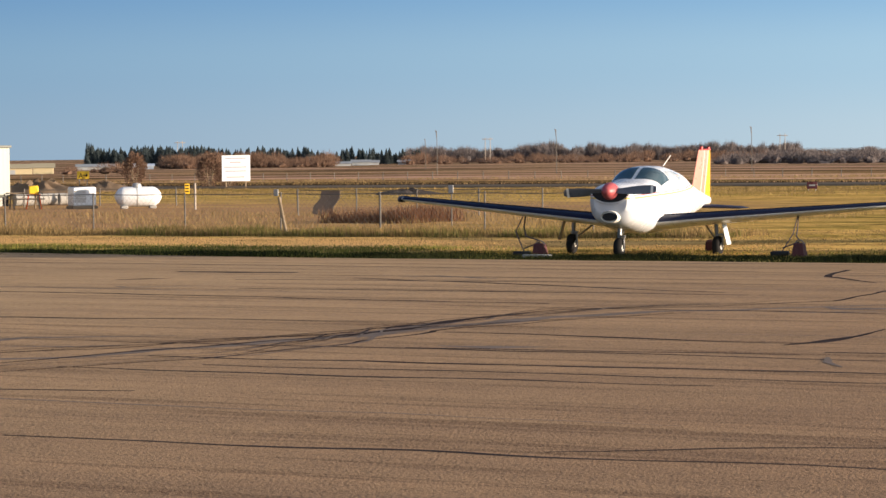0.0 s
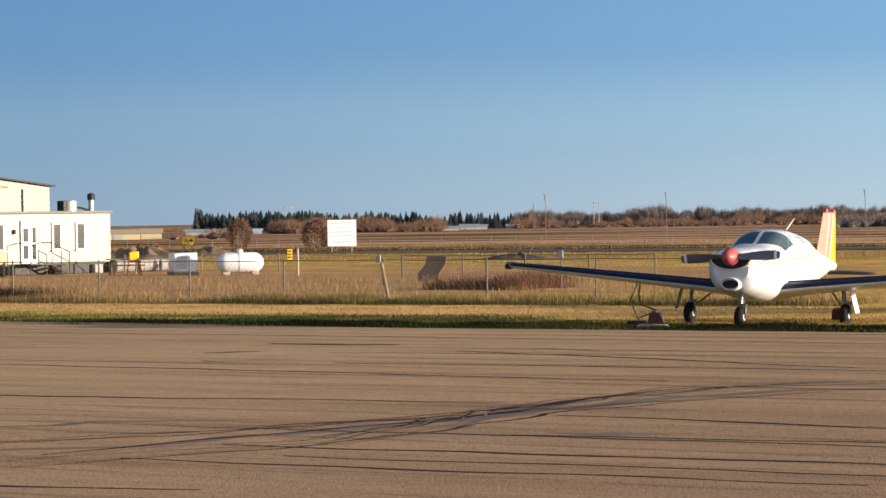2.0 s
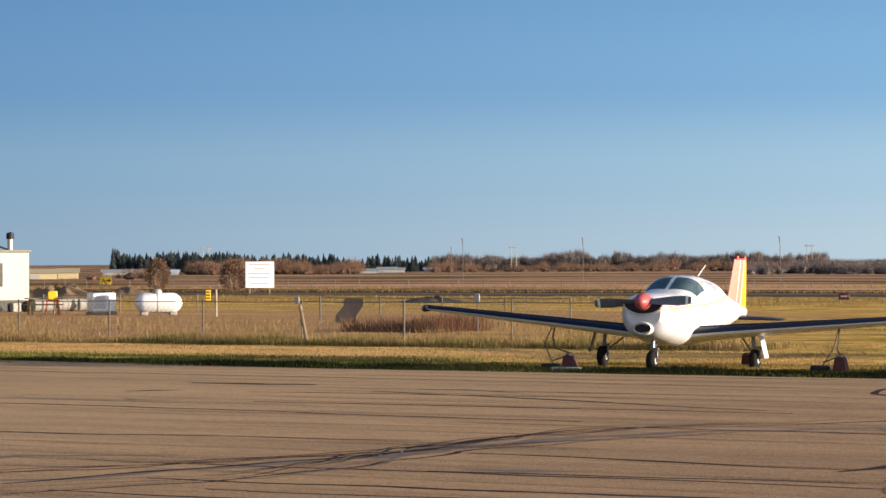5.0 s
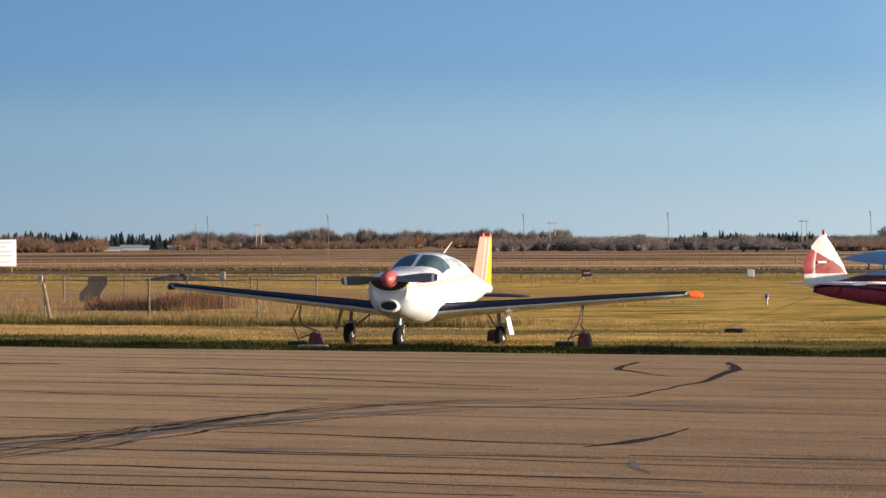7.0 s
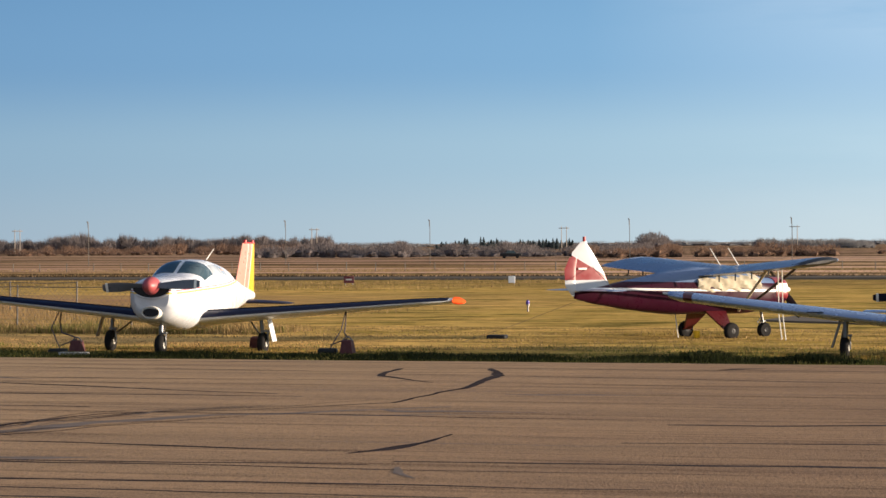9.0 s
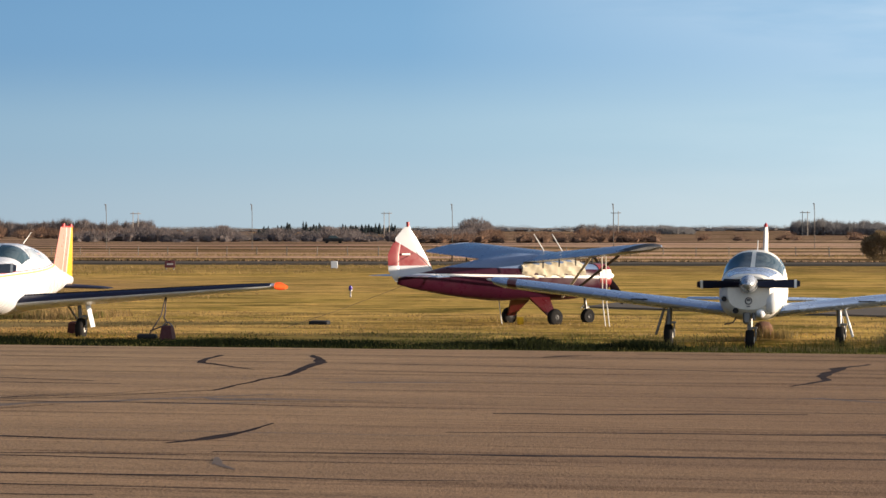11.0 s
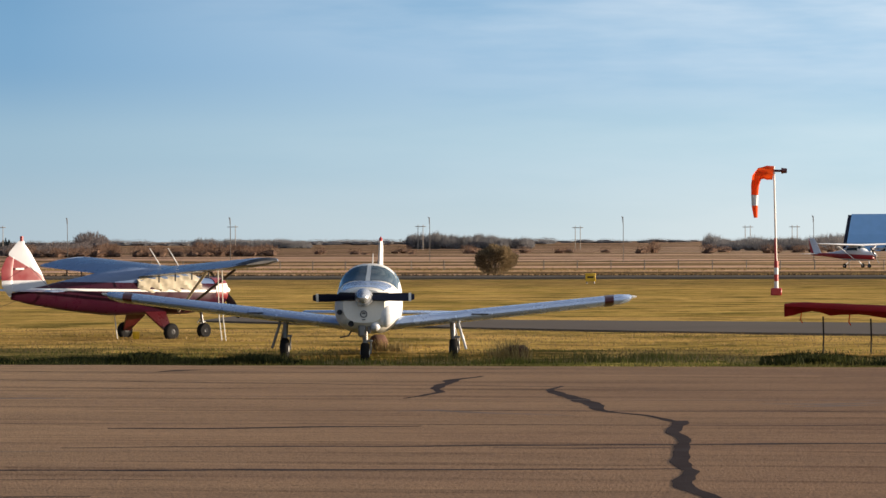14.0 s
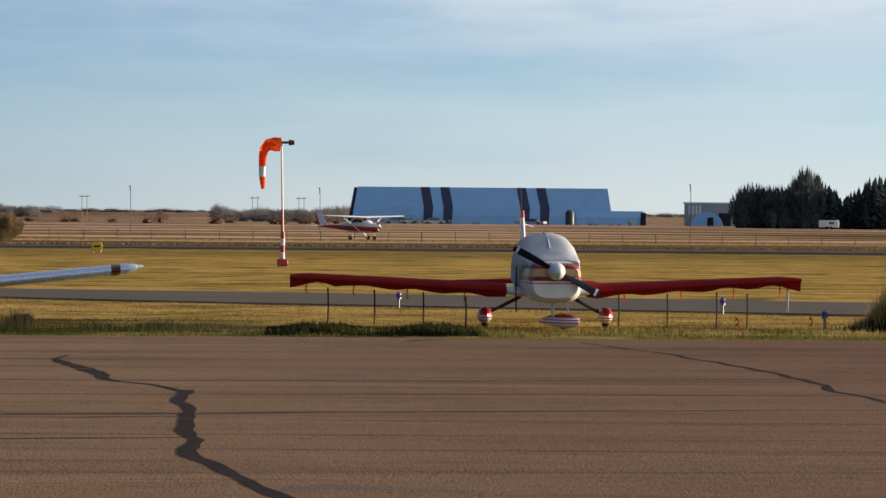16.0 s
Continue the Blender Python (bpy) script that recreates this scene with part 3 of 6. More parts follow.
for x, y in ((-9.36, 40.75), (2.08, 41.65), (-25.0, 33.9)):
    crack([(x - 0.25, y - 0.4), (x, y), (x + 0.35, y + 0.3)], [0.08, 0.25, 0.06], SEAL, 0.045, x, 0.1, 0.08)
crack([(-15.0, 17.2), (-13.9, 19.6), (-13.6, 22.0), (-13.8, 24.0), (-13.2, 26.0), (-12.4, 28.2)], [0.03, 0.07, 0.05, 0.08, 0.05, 0.03], SCORE, 0.044, 13, 0.2, 0.2)
crack([(-17.5, 18.2), (-15.6, 21.2), (-14.8, 23.6), (-14.4, 24.6)], [0.03, 0.05, 0.06, 0.05], SCORE, 0.048, 14, 0.15, 0.2)
crack([(-14.62, 24.1), (-14.4, 24.6), (-14.22, 25.2), (-14.2, 26.0)], [0.06, 0.26, 0.12, 0.04], SEAL, 0.05, 24, 0.1, 0.1)
for i in range(9):
    o, e = rng.uniform(-0.5, 0.45), rng.uniform(-0.3, 0.3)
    k0 = i % 3
    line = [(-15.5, 17.0), (-13.9, 20.2), (-13.9, 22.2), (-14.2, 24.2), (-14.1, 26.6), (-13.6, 28.8), (-12.6, 30.0), (-11.9, 31.5)][k0:k0 + 5 + i % 2]
    crack([(x + o + e * j / 5, y) for j, (x, y) in enumerate(line)], [0.015] + [rng.uniform(0.025, 0.055) for _ in line[2:]] + [0.015], SCORE if i % 2 else SMEAR, 0.054 + 0.001 * i, 40 + i * 3.3, 0.2, 0.3)
crack([(-14.8, 39.9), (-14.2, 37.5), (-12.8, 35.8)], [0.09, 0.14, 0.04], SEAL, 0.042, 4, 0.15, 0.15)
crack([(-9.12, 23.2), (-8.95, 23.75), (-8.91, 24.7), (-9.02, 25.9)], [0.07, 0.22, 0.09, 0.03], SEAL, 0.046, 5, 0.12, 0.06)
crack([(-3.15, 36.7), (-2.95, 35.4), (-2.55, 33.3), (-2.04, 31.0), (-1.34, 29.95), (-1.1, 29.5)], [0.05, 0.14, 0.28, 0.12, 0.09, 0.14], SEAL, 0.038, 6, 0.12, 0.2)
crack([(-1.12, 29.6), (-1.13, 27.8), (-0.97, 25.9), (-0.93, 24.0), (-0.78, 23.1), (-0.84, 22.1), (-0.64, 20.9), (-0.36, 19.6), (0.02, 18.3), (0.4, 16.8)], [0.19, 0.15, 0.14, 0.17, 0.14, 0.17, 0.15, 0.13, 0.14, 0.12], SEAL, 0.047, 7, 0.06, 0.09)
crack([(-4.9, 33.6), (-4.6, 35.1), (-4.8, 38.0), (-4.6, 39.4)], [0.06, 0.12, 0.2, 0.09], SEAL, 0.038, 8, 0.1, 0.2)
crack([(4.6, 41.3), (5.6, 37.7), (6.15, 32.7), (6.45, 28.3), (7.0, 23.5)], [0.06, 0.09, 0.13, 0.1, 0.1], SEAL, 0.038, 9, 0.15, 0.2)
crack([(-17.0, 17.0), (-15.0, 20.0), (-14.2, 22.9), (-13.8, 25.9), (-12.8, 28.2), (-10.5, 30.3)], [0.15, 0.25, 0.35, 0.4, 0.3, 0.1], SMEAR, 0.036, 10, 0.2, 0.3)

crack([(-8.15, 21.9), (-7.95, 21.3), (-7.6, 20.8)], [0.03, 0.09, 0.03], SMEAR, 0.05, 15, 0.12, 0.06)
for i, (x, y) in enumerate(((-17.2, 18.0), (-16.6, 19.4), (-15.9, 21.0))):
    crack([(x, y), (x + 1.6, y + 2.3), (x + 2.2, y + 4.6), (x + 3.4, y + 7.0)], [0.02, 0.06, 0.04, 0.02], SCORE, 0.052 + 0.002 * i, 20 + i, 0.2, 0.2)

TAXI = worn("grey_taxiway", (0.17, 0.138, 0.108), 0.95, scale=0.3, amount=0.3, grain=20, spec=0.03)
tv = [(-15, 67.6), (-7.1, 62.0), (-3.5, 60.0), (-0.2, 58.6), (6, 56.4), (12, 54.0), (30, 50.5), (120, 50.5), (120, 57.0), (30, 58.0), (13, 62.2), (5, 65.2), (-0.2, 66.8), (-6.5, 68.2), (-15, 71.5)]
tagged(part("taxiway", loft([[(x, y, z) for x, y in tv] for z in (-0.2, 0.04)]), TAXI, smooth=False), "narrow grey asphalt taxiway", "taxiway", kind="structure")
RUN = worn("runway_asphalt", (0.14, 0.11, 0.08), 0.95, scale=0.1, amount=0.3, grain=5, spec=0.02)
tagged(part("runway", join(([(-900, 150, 0.1), (700, 150, 0.1), (700, 157, 0.13), (-900, 157, 0.13)], [(0, 1, 2, 3)]), ([(-900, 149.5, -0.3), (700, 149.5, -0.3), (700, 150, 0.1), (-900, 150, 0.1)], [(0, 1, 2, 3)])), RUN, smooth=False), "grey asphalt runway beyond the grass", "runway", kind="structure")

# ---- parked aeroplanes; each stands with its nose at the origin, the tail towards +y ----


def leg(parent, top, hub, r, wheel_r, door=None, brace=None, fork=0.1, fat=0.15, rim_mat=RIM):
    """A main or nose leg: oleo, fork, wheel, scissor link and, where it has one, a door."""
    t, h = Vector(top), Vector(hub)
    up = t - h
    part("oleo", join(cyl(h + up * 0.5, t, r * 1.1), cyl(h + up * 0.12, h + up * 0.5, r)), STEEL, parent)
    part("fork", join(cbox((h.x + fork, h.y, h.z + wheel_r * 0.5), (0.025, 0.06, wheel_r * 1.25), 0.006), cbox((h.x + fork * 0.5, h.y, h.z + wheel_r * 1.15), (fork + 0.06, 0.07, 0.04), 0.008)), STEEL, parent)
    part("scissor_link", tube([h + up * 0.2 + Vector((0, 0.06, 0)), h + up * 0.38 + Vector((0, 0.15, 0)), h + up * 0.55 + Vector((0, 0.05, 0))], 0.014), STEEL, parent)
    wheel(parent, h, wheel_r, fat, rim_mat)
    if door:
        x0, y0, z0, w, hh, tilt = door
        part("gear_door", moved(cbox((0, 0, 0), (0.018, w, hh), 0.006), pose(x0, y0, z0, 0, tilt, 0)), WHITE, parent, "white gear door hanging open")
    if brace:
        part("drag_brace", cyl(brace[0], brace[1], 0.018), STEEL, parent)


def tie_down(m, label, block=(0.25, 0.32, 0.26), up=(0.0, 0.3, 1.15), side=-1):
    """A concrete block with a lifting hoop, and the rope from it up to the wing's ring."""
    t = thing("tie_down_block", m, label, "tie-down", "wing tie-downs")
    b = block
    v = [(sx * b[0] / 2 * k, sy * b[1] / 2 * k, z) for z, k in ((0, 1.0), (b[2] * 0.92, 0.72), (b[2], 0.64)) for sx, sy in ((-1, -1), (1, -1), (1, 1), (-1, 1))]
    part("block", loft([v[0:4], v[4:8], v[8:12]]), BRICK, t, smooth=False)
    part("hoop", tube([(-0.1 + 0.2 * i / 8, 0, b[2] - 0.02 + 0.08 * math.sin(math.pi * i / 8)) for i in range(9)], 0.012), STEEL, t)
    part("second_block", cbox((side * 0.4, 0.05, 0.05), (0.36, 0.2, 0.1), 0.03), BLACK, t, "dark lying weight")
    part("rope", join(tube([(0, 0, b[2] + 0.05), (up[0] * 0.6, up[1] * 0.4, b[2] + 0.12), (up[0], up[1] * 0.9, up[2] * 0.6), up], 0.015), tube([(side * 0.34, 0, 0.1), (up[0] * 0.9, up[1] * 0.5, up[2] * 0.5), up], 0.013), tube([(side * 0.34, 0.02, 0.16), (0, 0, b[2] + 0.02)], 0.014)), ROPE, t)
    return t


BLADE = worn("grey_blade_paint", (0.1, 0.11, 0.13), 0.32, scale=6.0, amount=0.3)
NOSE_BANDS = stripes("nose_bands", (0.2, 0.02, 0.025), [(1.02, 1.2, (0.75, 0.7, 0.66))], 0.35, axis="Z")


def navy_edged_plane():
    t = thing("low_wing_plane", pose(-21.5, 44.4, -0.03, 0, 0.9, 7.8), "white low-wing plane with navy wing edges and striped yellow fin", "aeroplane", "parked aeroplanes")
    h = Hull([(0.22, 0.34, 1.42, 0.84, 1.18, 2.6), (0.32, 0.45, 1.46, 0.7, 1.15, 2.6), (0.7, 0.52, 1.49, 0.6, 1.1, 2.7), (1.3, 0.57, 1.5, 0.5, 1.08, 2.7), (1.62, 0.59, 1.54, 0.46, 1.08, 2.8), (2.2, 0.63, 1.77, 0.44, 1.08, 2.9), (2.75, 0.63, 1.81, 0.44, 1.08, 2.8), (3.4, 0.59, 1.77, 0.46, 1.09, 2.35), (4.2, 0.47, 1.68, 0.53, 1.08, 2.3), (5.2, 0.31, 1.45, 0.7, 1.05, 2.2), (6.3, 0.16, 1.24, 0.84, 1.03, 2.1), (7.2, 0.05, 1.1, 0.94, 1.02, 2.0)])
    body = part("fuselage", h.body(steps=64, n=40), P1_BODY, t, "glossy white fuselage with thin yellow pinstripe")
    part("windscreen", h.patch((1.84, 2.28), (1.66, 2.24), 30, 89.0), GLASS, body, "tinted windscreen half")
    part("windscreen", h.patch((1.84, 2.28), (1.66, 2.24), 152, 91.0), GLASS, body, "tinted windscreen half")
    for s in (0, 1):
        e = (lambda a: 180 - a) if s else (lambda a: a)
        part("cabin_window", h.patch((2.32, 2.95), (2.36, 2.9), e(32), e(54)), BRIGHTPANE, body)
        part("cabin_window", h.patch((3.03, 3.6), (3.0, 3.4), e(32), e(52)), BRIGHTPANE, body)
    lip = [(0.37 * math.cos(a), 1.31 - 0.2 * math.sin(a)) for a in (math.pi * i / 16 for i in range(17))] + [(-0.26, 1.36), (0.26, 1.36)]
    part("cooling_inlet", loft([[(x, y, z) for x, z in lip] for y in (0.18, 0.25)]), BLACK, body, "black cooling inlet below the spinner")
    part("inlet_lip", tube([(x * 1.03, 0.205, z - 0.012) for x, z in lip[:17]], 0.022, 8), P1_BODY, body, "rounded white lip of the inlet")
    part("air_scoop", moved(revolve([(-0.1, 0.13), (-0.14, 0.15), (-0.1, 0.17), (0.2, 0.19), (0.5, 0.05)], (0, 0, 0), (0, 1, 0), 20), pose(0, 0.3, 0.83) @ Matrix.Diagonal((1.15, 1, 0.75, 1))), OFFWHITE, body)
    part("scoop_mouth", moved(revolve([(-0.135, 0.01), (-0.137, 0.13), (-0.1, 0.13)], (0, 0, 0), (0, 1, 0), 20), pose(0, 0.3, 0.83) @ Matrix.Diagonal((1.15, 1, 0.6, 1))), BLACK, body)
    propeller(t, (0, 0.18, 1.33), 0.95, -3, BLADE, OFFWHITE, ROSE, 0.172, 0.26, 0.21)
    for s in (1, -1):
        st = [((s * 0.45, 1.6, 0.68), 1.9, 0.3), ((s * 1.2, 1.72, 0.75), 1.7, 0.26), ((s * 4.7, 2.12, 1.04), 1.06, 0.14), ((s * 5.25, 2.25, 1.08), 0.9, 0.11), ((s * 5.42, 2.5, 1.09), 0.5, 0.05)]
        w = part("wing", wing(st, pitch=0.06), WHITE, t)
        part("leading_edge", wing(st[:-1], 0.006, 0.14, low=0.03, pitch=0.06), NAVY, w, "navy leading edge strip")
        part("wing_tip", wing([((s * 5.33, 2.27, 1.07), 0.85, 0.12), ((s * 5.4, 2.35, 1.06), 0.7, 0.13), ((s * 5.47, 2.55, 1.05), 0.4, 0.06)], 0.012), ORANGE if s > 0 else NAVY, w, "orange tip cover" if s > 0 else "dark wing tip")
        leg(t, (s * 1.5, 2.45, 0.76), (s * 1.55, 2.45, 0.2), 0.035, 0.21, (s * 1.72, 2.47, 0.46, 0.3, 0.46, -s * 14) if s > 0 else None, ((s * 1.1, 2.9, 0.7), (s * 1.52, 2.5, 0.3)))
        if s < 0:
            part("gear_door", moved(cbox((0, 0, 0), (0.02, 0.16, 0.5), 0.006), pose(-1.74, 2.4, 0.52, 0, 16, 0)), STEEL, t, "dull metal gear door edge on")
        stz = [((s * 0.1, 6.2, 0.9), 0.95, 0.1), ((s * 0.9, 6.35, 0.88), 0.7, 0.06), ((s * 1.0, 6.5, 0.88), 0.4, 0.03)]
        part("stabiliser", wing(stz), NAVY, t)
    leg(t, (0.0, 0.85, 0.72), (0.0, 0.8, 0.2), 0.04, 0.2, None, ((0.0, 1.3, 0.64), (0.0, 0.86, 0.4)))
    fin = part("fin", wing([((0, 5.62, 0.93), 1.66, 0.1), ((0, 6.28, 2.0), 1.0, 0.07), ((0, 6.36, 2.13), 0.9, 0.04)], up=(1, 0, 0)), P1_FIN, t, "fin striped in rose, white and yellow")
    part("tip_light", join(cyl((0, 6.55, 2.12), (0, 6.55, 2.2), 0.04), cyl((0, 7.1, 2.12), (0, 7.1, 2.19), 0.04), cbox((0, 6.83, 2.135), (0.06, 0.8, 0.03))), RED, fin, "red tip light")
    part("whip_aerial", cyl((0.1, 3.4, 1.8), (0.2, 3.6, 2.02), 0.012, 0.006), OFFWHITE, t)
    part("exhaust_pipe", tube([(0.2, 1.2, 0.66), (0.24, 1.35, 0.56), (0.26, 1.5, 0.52)], 0.035, 8), STEEL, t)
    part("step", tube([(-0.5, 3.3, 0.62), (-0.55, 3.35, 0.45), (-0.75, 3.35, 0.43)], 0.016), STEEL, t)
    return t


EMBLEM = worn("faded_dark_print", (0.1, 0.1, 0.11), 0.6)


def white_trainer():
    t = thing("low_wing_trainer", pose(-7.2, 45.2, -0.075, 0, 0.45, 6.0), "white low-wing light plane with silver spinner and maroon wing bands", "aeroplane", "parked aeroplanes")
    h = Hull([(0.2, 0.36, 1.3, 0.72, 1.02, 2.6), (0.3, 0.46, 1.34, 0.62, 1.0, 2.7), (0.8, 0.54, 1.38, 0.55, 0.98, 2.8), (1.4, 0.57, 1.4, 0.5, 0.98, 2.8), (1.7, 0.58, 1.5, 0.48, 0.98, 2.7), (2.15, 0.58, 1.7, 0.47, 0.98, 2.6), (2.6, 0.58, 1.73, 0.47, 0.98, 2.5), (3.3, 0.55, 1.69, 0.5, 0.98, 2.4), (4.2, 0.42, 1.48, 0.62, 1.02, 2.2), (5.4, 0.22, 1.15, 0.62, 0.9, 2.1), (6.7, 0.06, 0.95, 0.68, 0.82, 2.0)])
    body = part("fuselage", h.body(steps=60, n=40), OFFWHITE, t, "cream-white fuselage")
    for a, b in ((29, 88.5), (151, 91.5)):
        part("windscreen", h.patch((1.62, 2.1), (1.52, 2.12), a, b), GLASS, body, "curved windscreen half")
    for s in (0, 1):
        e = (lambda a: 180 - a) if s else (lambda a: a)
        part("cabin_window", h.patch((2.18, 2.7), (2.22, 2.68), e(28), e(46)), GLASS, body)
        part("cabin_window", h.patch((2.8, 3.4), (2.8, 3.3), e(28), e(44)), GLASS, body)
    for x, z, r in ((-0.42, 0.9, 0.045), (-0.22, 0.7, 0.05)):
        part("cowl_opening", revolve([(-0.02, 0.005), (-0.02, r), (0.06, r)], (x, 0.2, z), (0, 1, 0), 14), BLACK, body)
    part("badge", join(tube([(0.055 * math.cos(i * math.pi / 12), 0.185, 0.87 + 0.055 * math.sin(i * math.pi / 12)) for i in range(25)], 0.009, 5), cbox((0, 0.185, 0.885), (0.06, 0.015, 0.03), 0.003), cbox((0, 0.19, 0.775), (0.06, 0.02, 0.018), 0.003)), EMBLEM, body, "dark round emblem")
    part("cowl_cheek", moved(revolve([(-0.06, 0.02), (-0.03, 0.09), (0.03, 0.13), (0.12, 0.15), (0.4, 0.14), (0.7, 0.05)], (0, 0, 0), (0, 1, 0), 20), pose(0.37, 0.24, 0.86) @ Matrix.Diagonal((1.0, 1, 1.5, 1))), WHITE, body)
    part("cowl_cheek", moved(revolve([(-0.05, 0.02), (-0.02, 0.06), (0.06, 0.09), (0.3, 0.07)], (0, 0, 0), (0, 1, 0), 16), pose(0.2, 0.22, 0.66)), WHITE, body)
    for s in (-1, 1):
        part("cooling_inlet", cbox((s * 0.26, 0.215, 1.17), (0.36, 0.06, 0.15), 0.03), BLACK, body, "dark inlet slot behind the propeller")
    part("cowl_chin", join(cbox((-0.03, 0.34, 0.58), (0.14, 0.2, 0.22), 0.03), cbox((0.09, 0.3, 0.6), (0.06, 0.1, 0.14), 0.02)), STEEL, body)
    # Added patch: sky mirrored on the white cowl, as a blue-silver colour
    part("cowl_top_sky_sheen", h.patch((0.3, 1.5), (0.3, 1.5), 48, 132), SILVER, body, "cowl top coloured for its blue sky reflection")
    propeller(t, (0, 0.12, 1.16), 0.88, -1, NAVY, OFFWHITE, worn("polished_spinner", (0.55, 0.56, 0.58), 0.25, 0.7, scale=6.0), 0.16, 0.3, 0.17)
    for s in (1, -1):
        st = [((s * 0.4, 1.3, 0.66), 1.8, 0.25), ((s * 0.85, 1.5, 0.7), 1.6, 0.24), ((s * 4.5, 1.5, 1.11), 1.6, 0.2), ((s * 4.66, 1.58, 1.14), 1.45, 0.14), ((s * 4.73, 1.85, 1.16), 1.0, 0.05)]
        w = part("wing", wing(st, pitch=0.05), SILVER, t)
        part("tip_band", wing([((s * 4.22, 1.497, 1.0785), 1.61, 0.207), ((s * 4.38, 1.497, 1.0965), 1.61, 0.205)], 0.003, pitch=0.05), MAROON, w, "maroon band near the tip")
        part("tip_light", revolve([(0, 0.03), (0.06, 0.02), (0.09, 0.004)], (s * 4.71, 1.8, 1.16), (s, 0, 0.1), 10), OFFWHITE, w)
        part("stall_strip", cbox((s * 2.0, 1.49, 0.846), (0.3, 0.02, 0.02), 0.004), BLACK, w)
        leg(t, (s * 1.5, 2.05, 0.72), (s * 1.52, 2.05, 0.19), 0.045, 0.2, None, ((s * 1.5 + s * 0.02, 2.1, 0.7), (s * 1.62, 2.25, 0.2)))
        part("gear_fairing", moved(cbox((0, 0, 0), (0.045, 0.08, 0.56), 0.012), pose(s * 1.67, 2.1, 0.46, 0, -s * 17, 0)), WHITE if s > 0 else STEEL, t, "pale strut beside the wheel")
        part("stabiliser", wing([((s * 0.05, 5.95, 0.74), 0.85, 0.09), ((s * 1.45, 5.98, 0.74), 0.78, 0.07), ((s * 1.52, 6.1, 0.74), 0.5, 0.03)]), SILVER, t)
    leg(t, (0.0, 0.72, 0.62), (0.0, 0.72, 0.18), 0.045, 0.18)
    fin = part("fin", wing([((0, 5.5, 1.05), 1.2, 0.11), ((0, 6.15, 2.02), 0.66, 0.09), ((0, 6.2, 2.14), 0.6, 0.06)], up=(1, 0, 0)), OFFWHITE, t)
    part("beacon", revolve([(0, 0.04), (0.06, 0.035), (0.1, 0.005)], (0, 6.4, 2.13), (0, 0, 1), 12), RED, fin, "red beacon")
    part("roof_aerial", cyl((0, 3.2, 1.68), (0, 3.35, 1.9), 0.012, 0.006), OFFWHITE, t)
    part("drain_pipe", tube([(-0.25, 0.9, 0.56), (-0.3, 0.85, 0.47), (-0.45, 0.8, 0.44)], 0.014), BLACK, t)
    return t


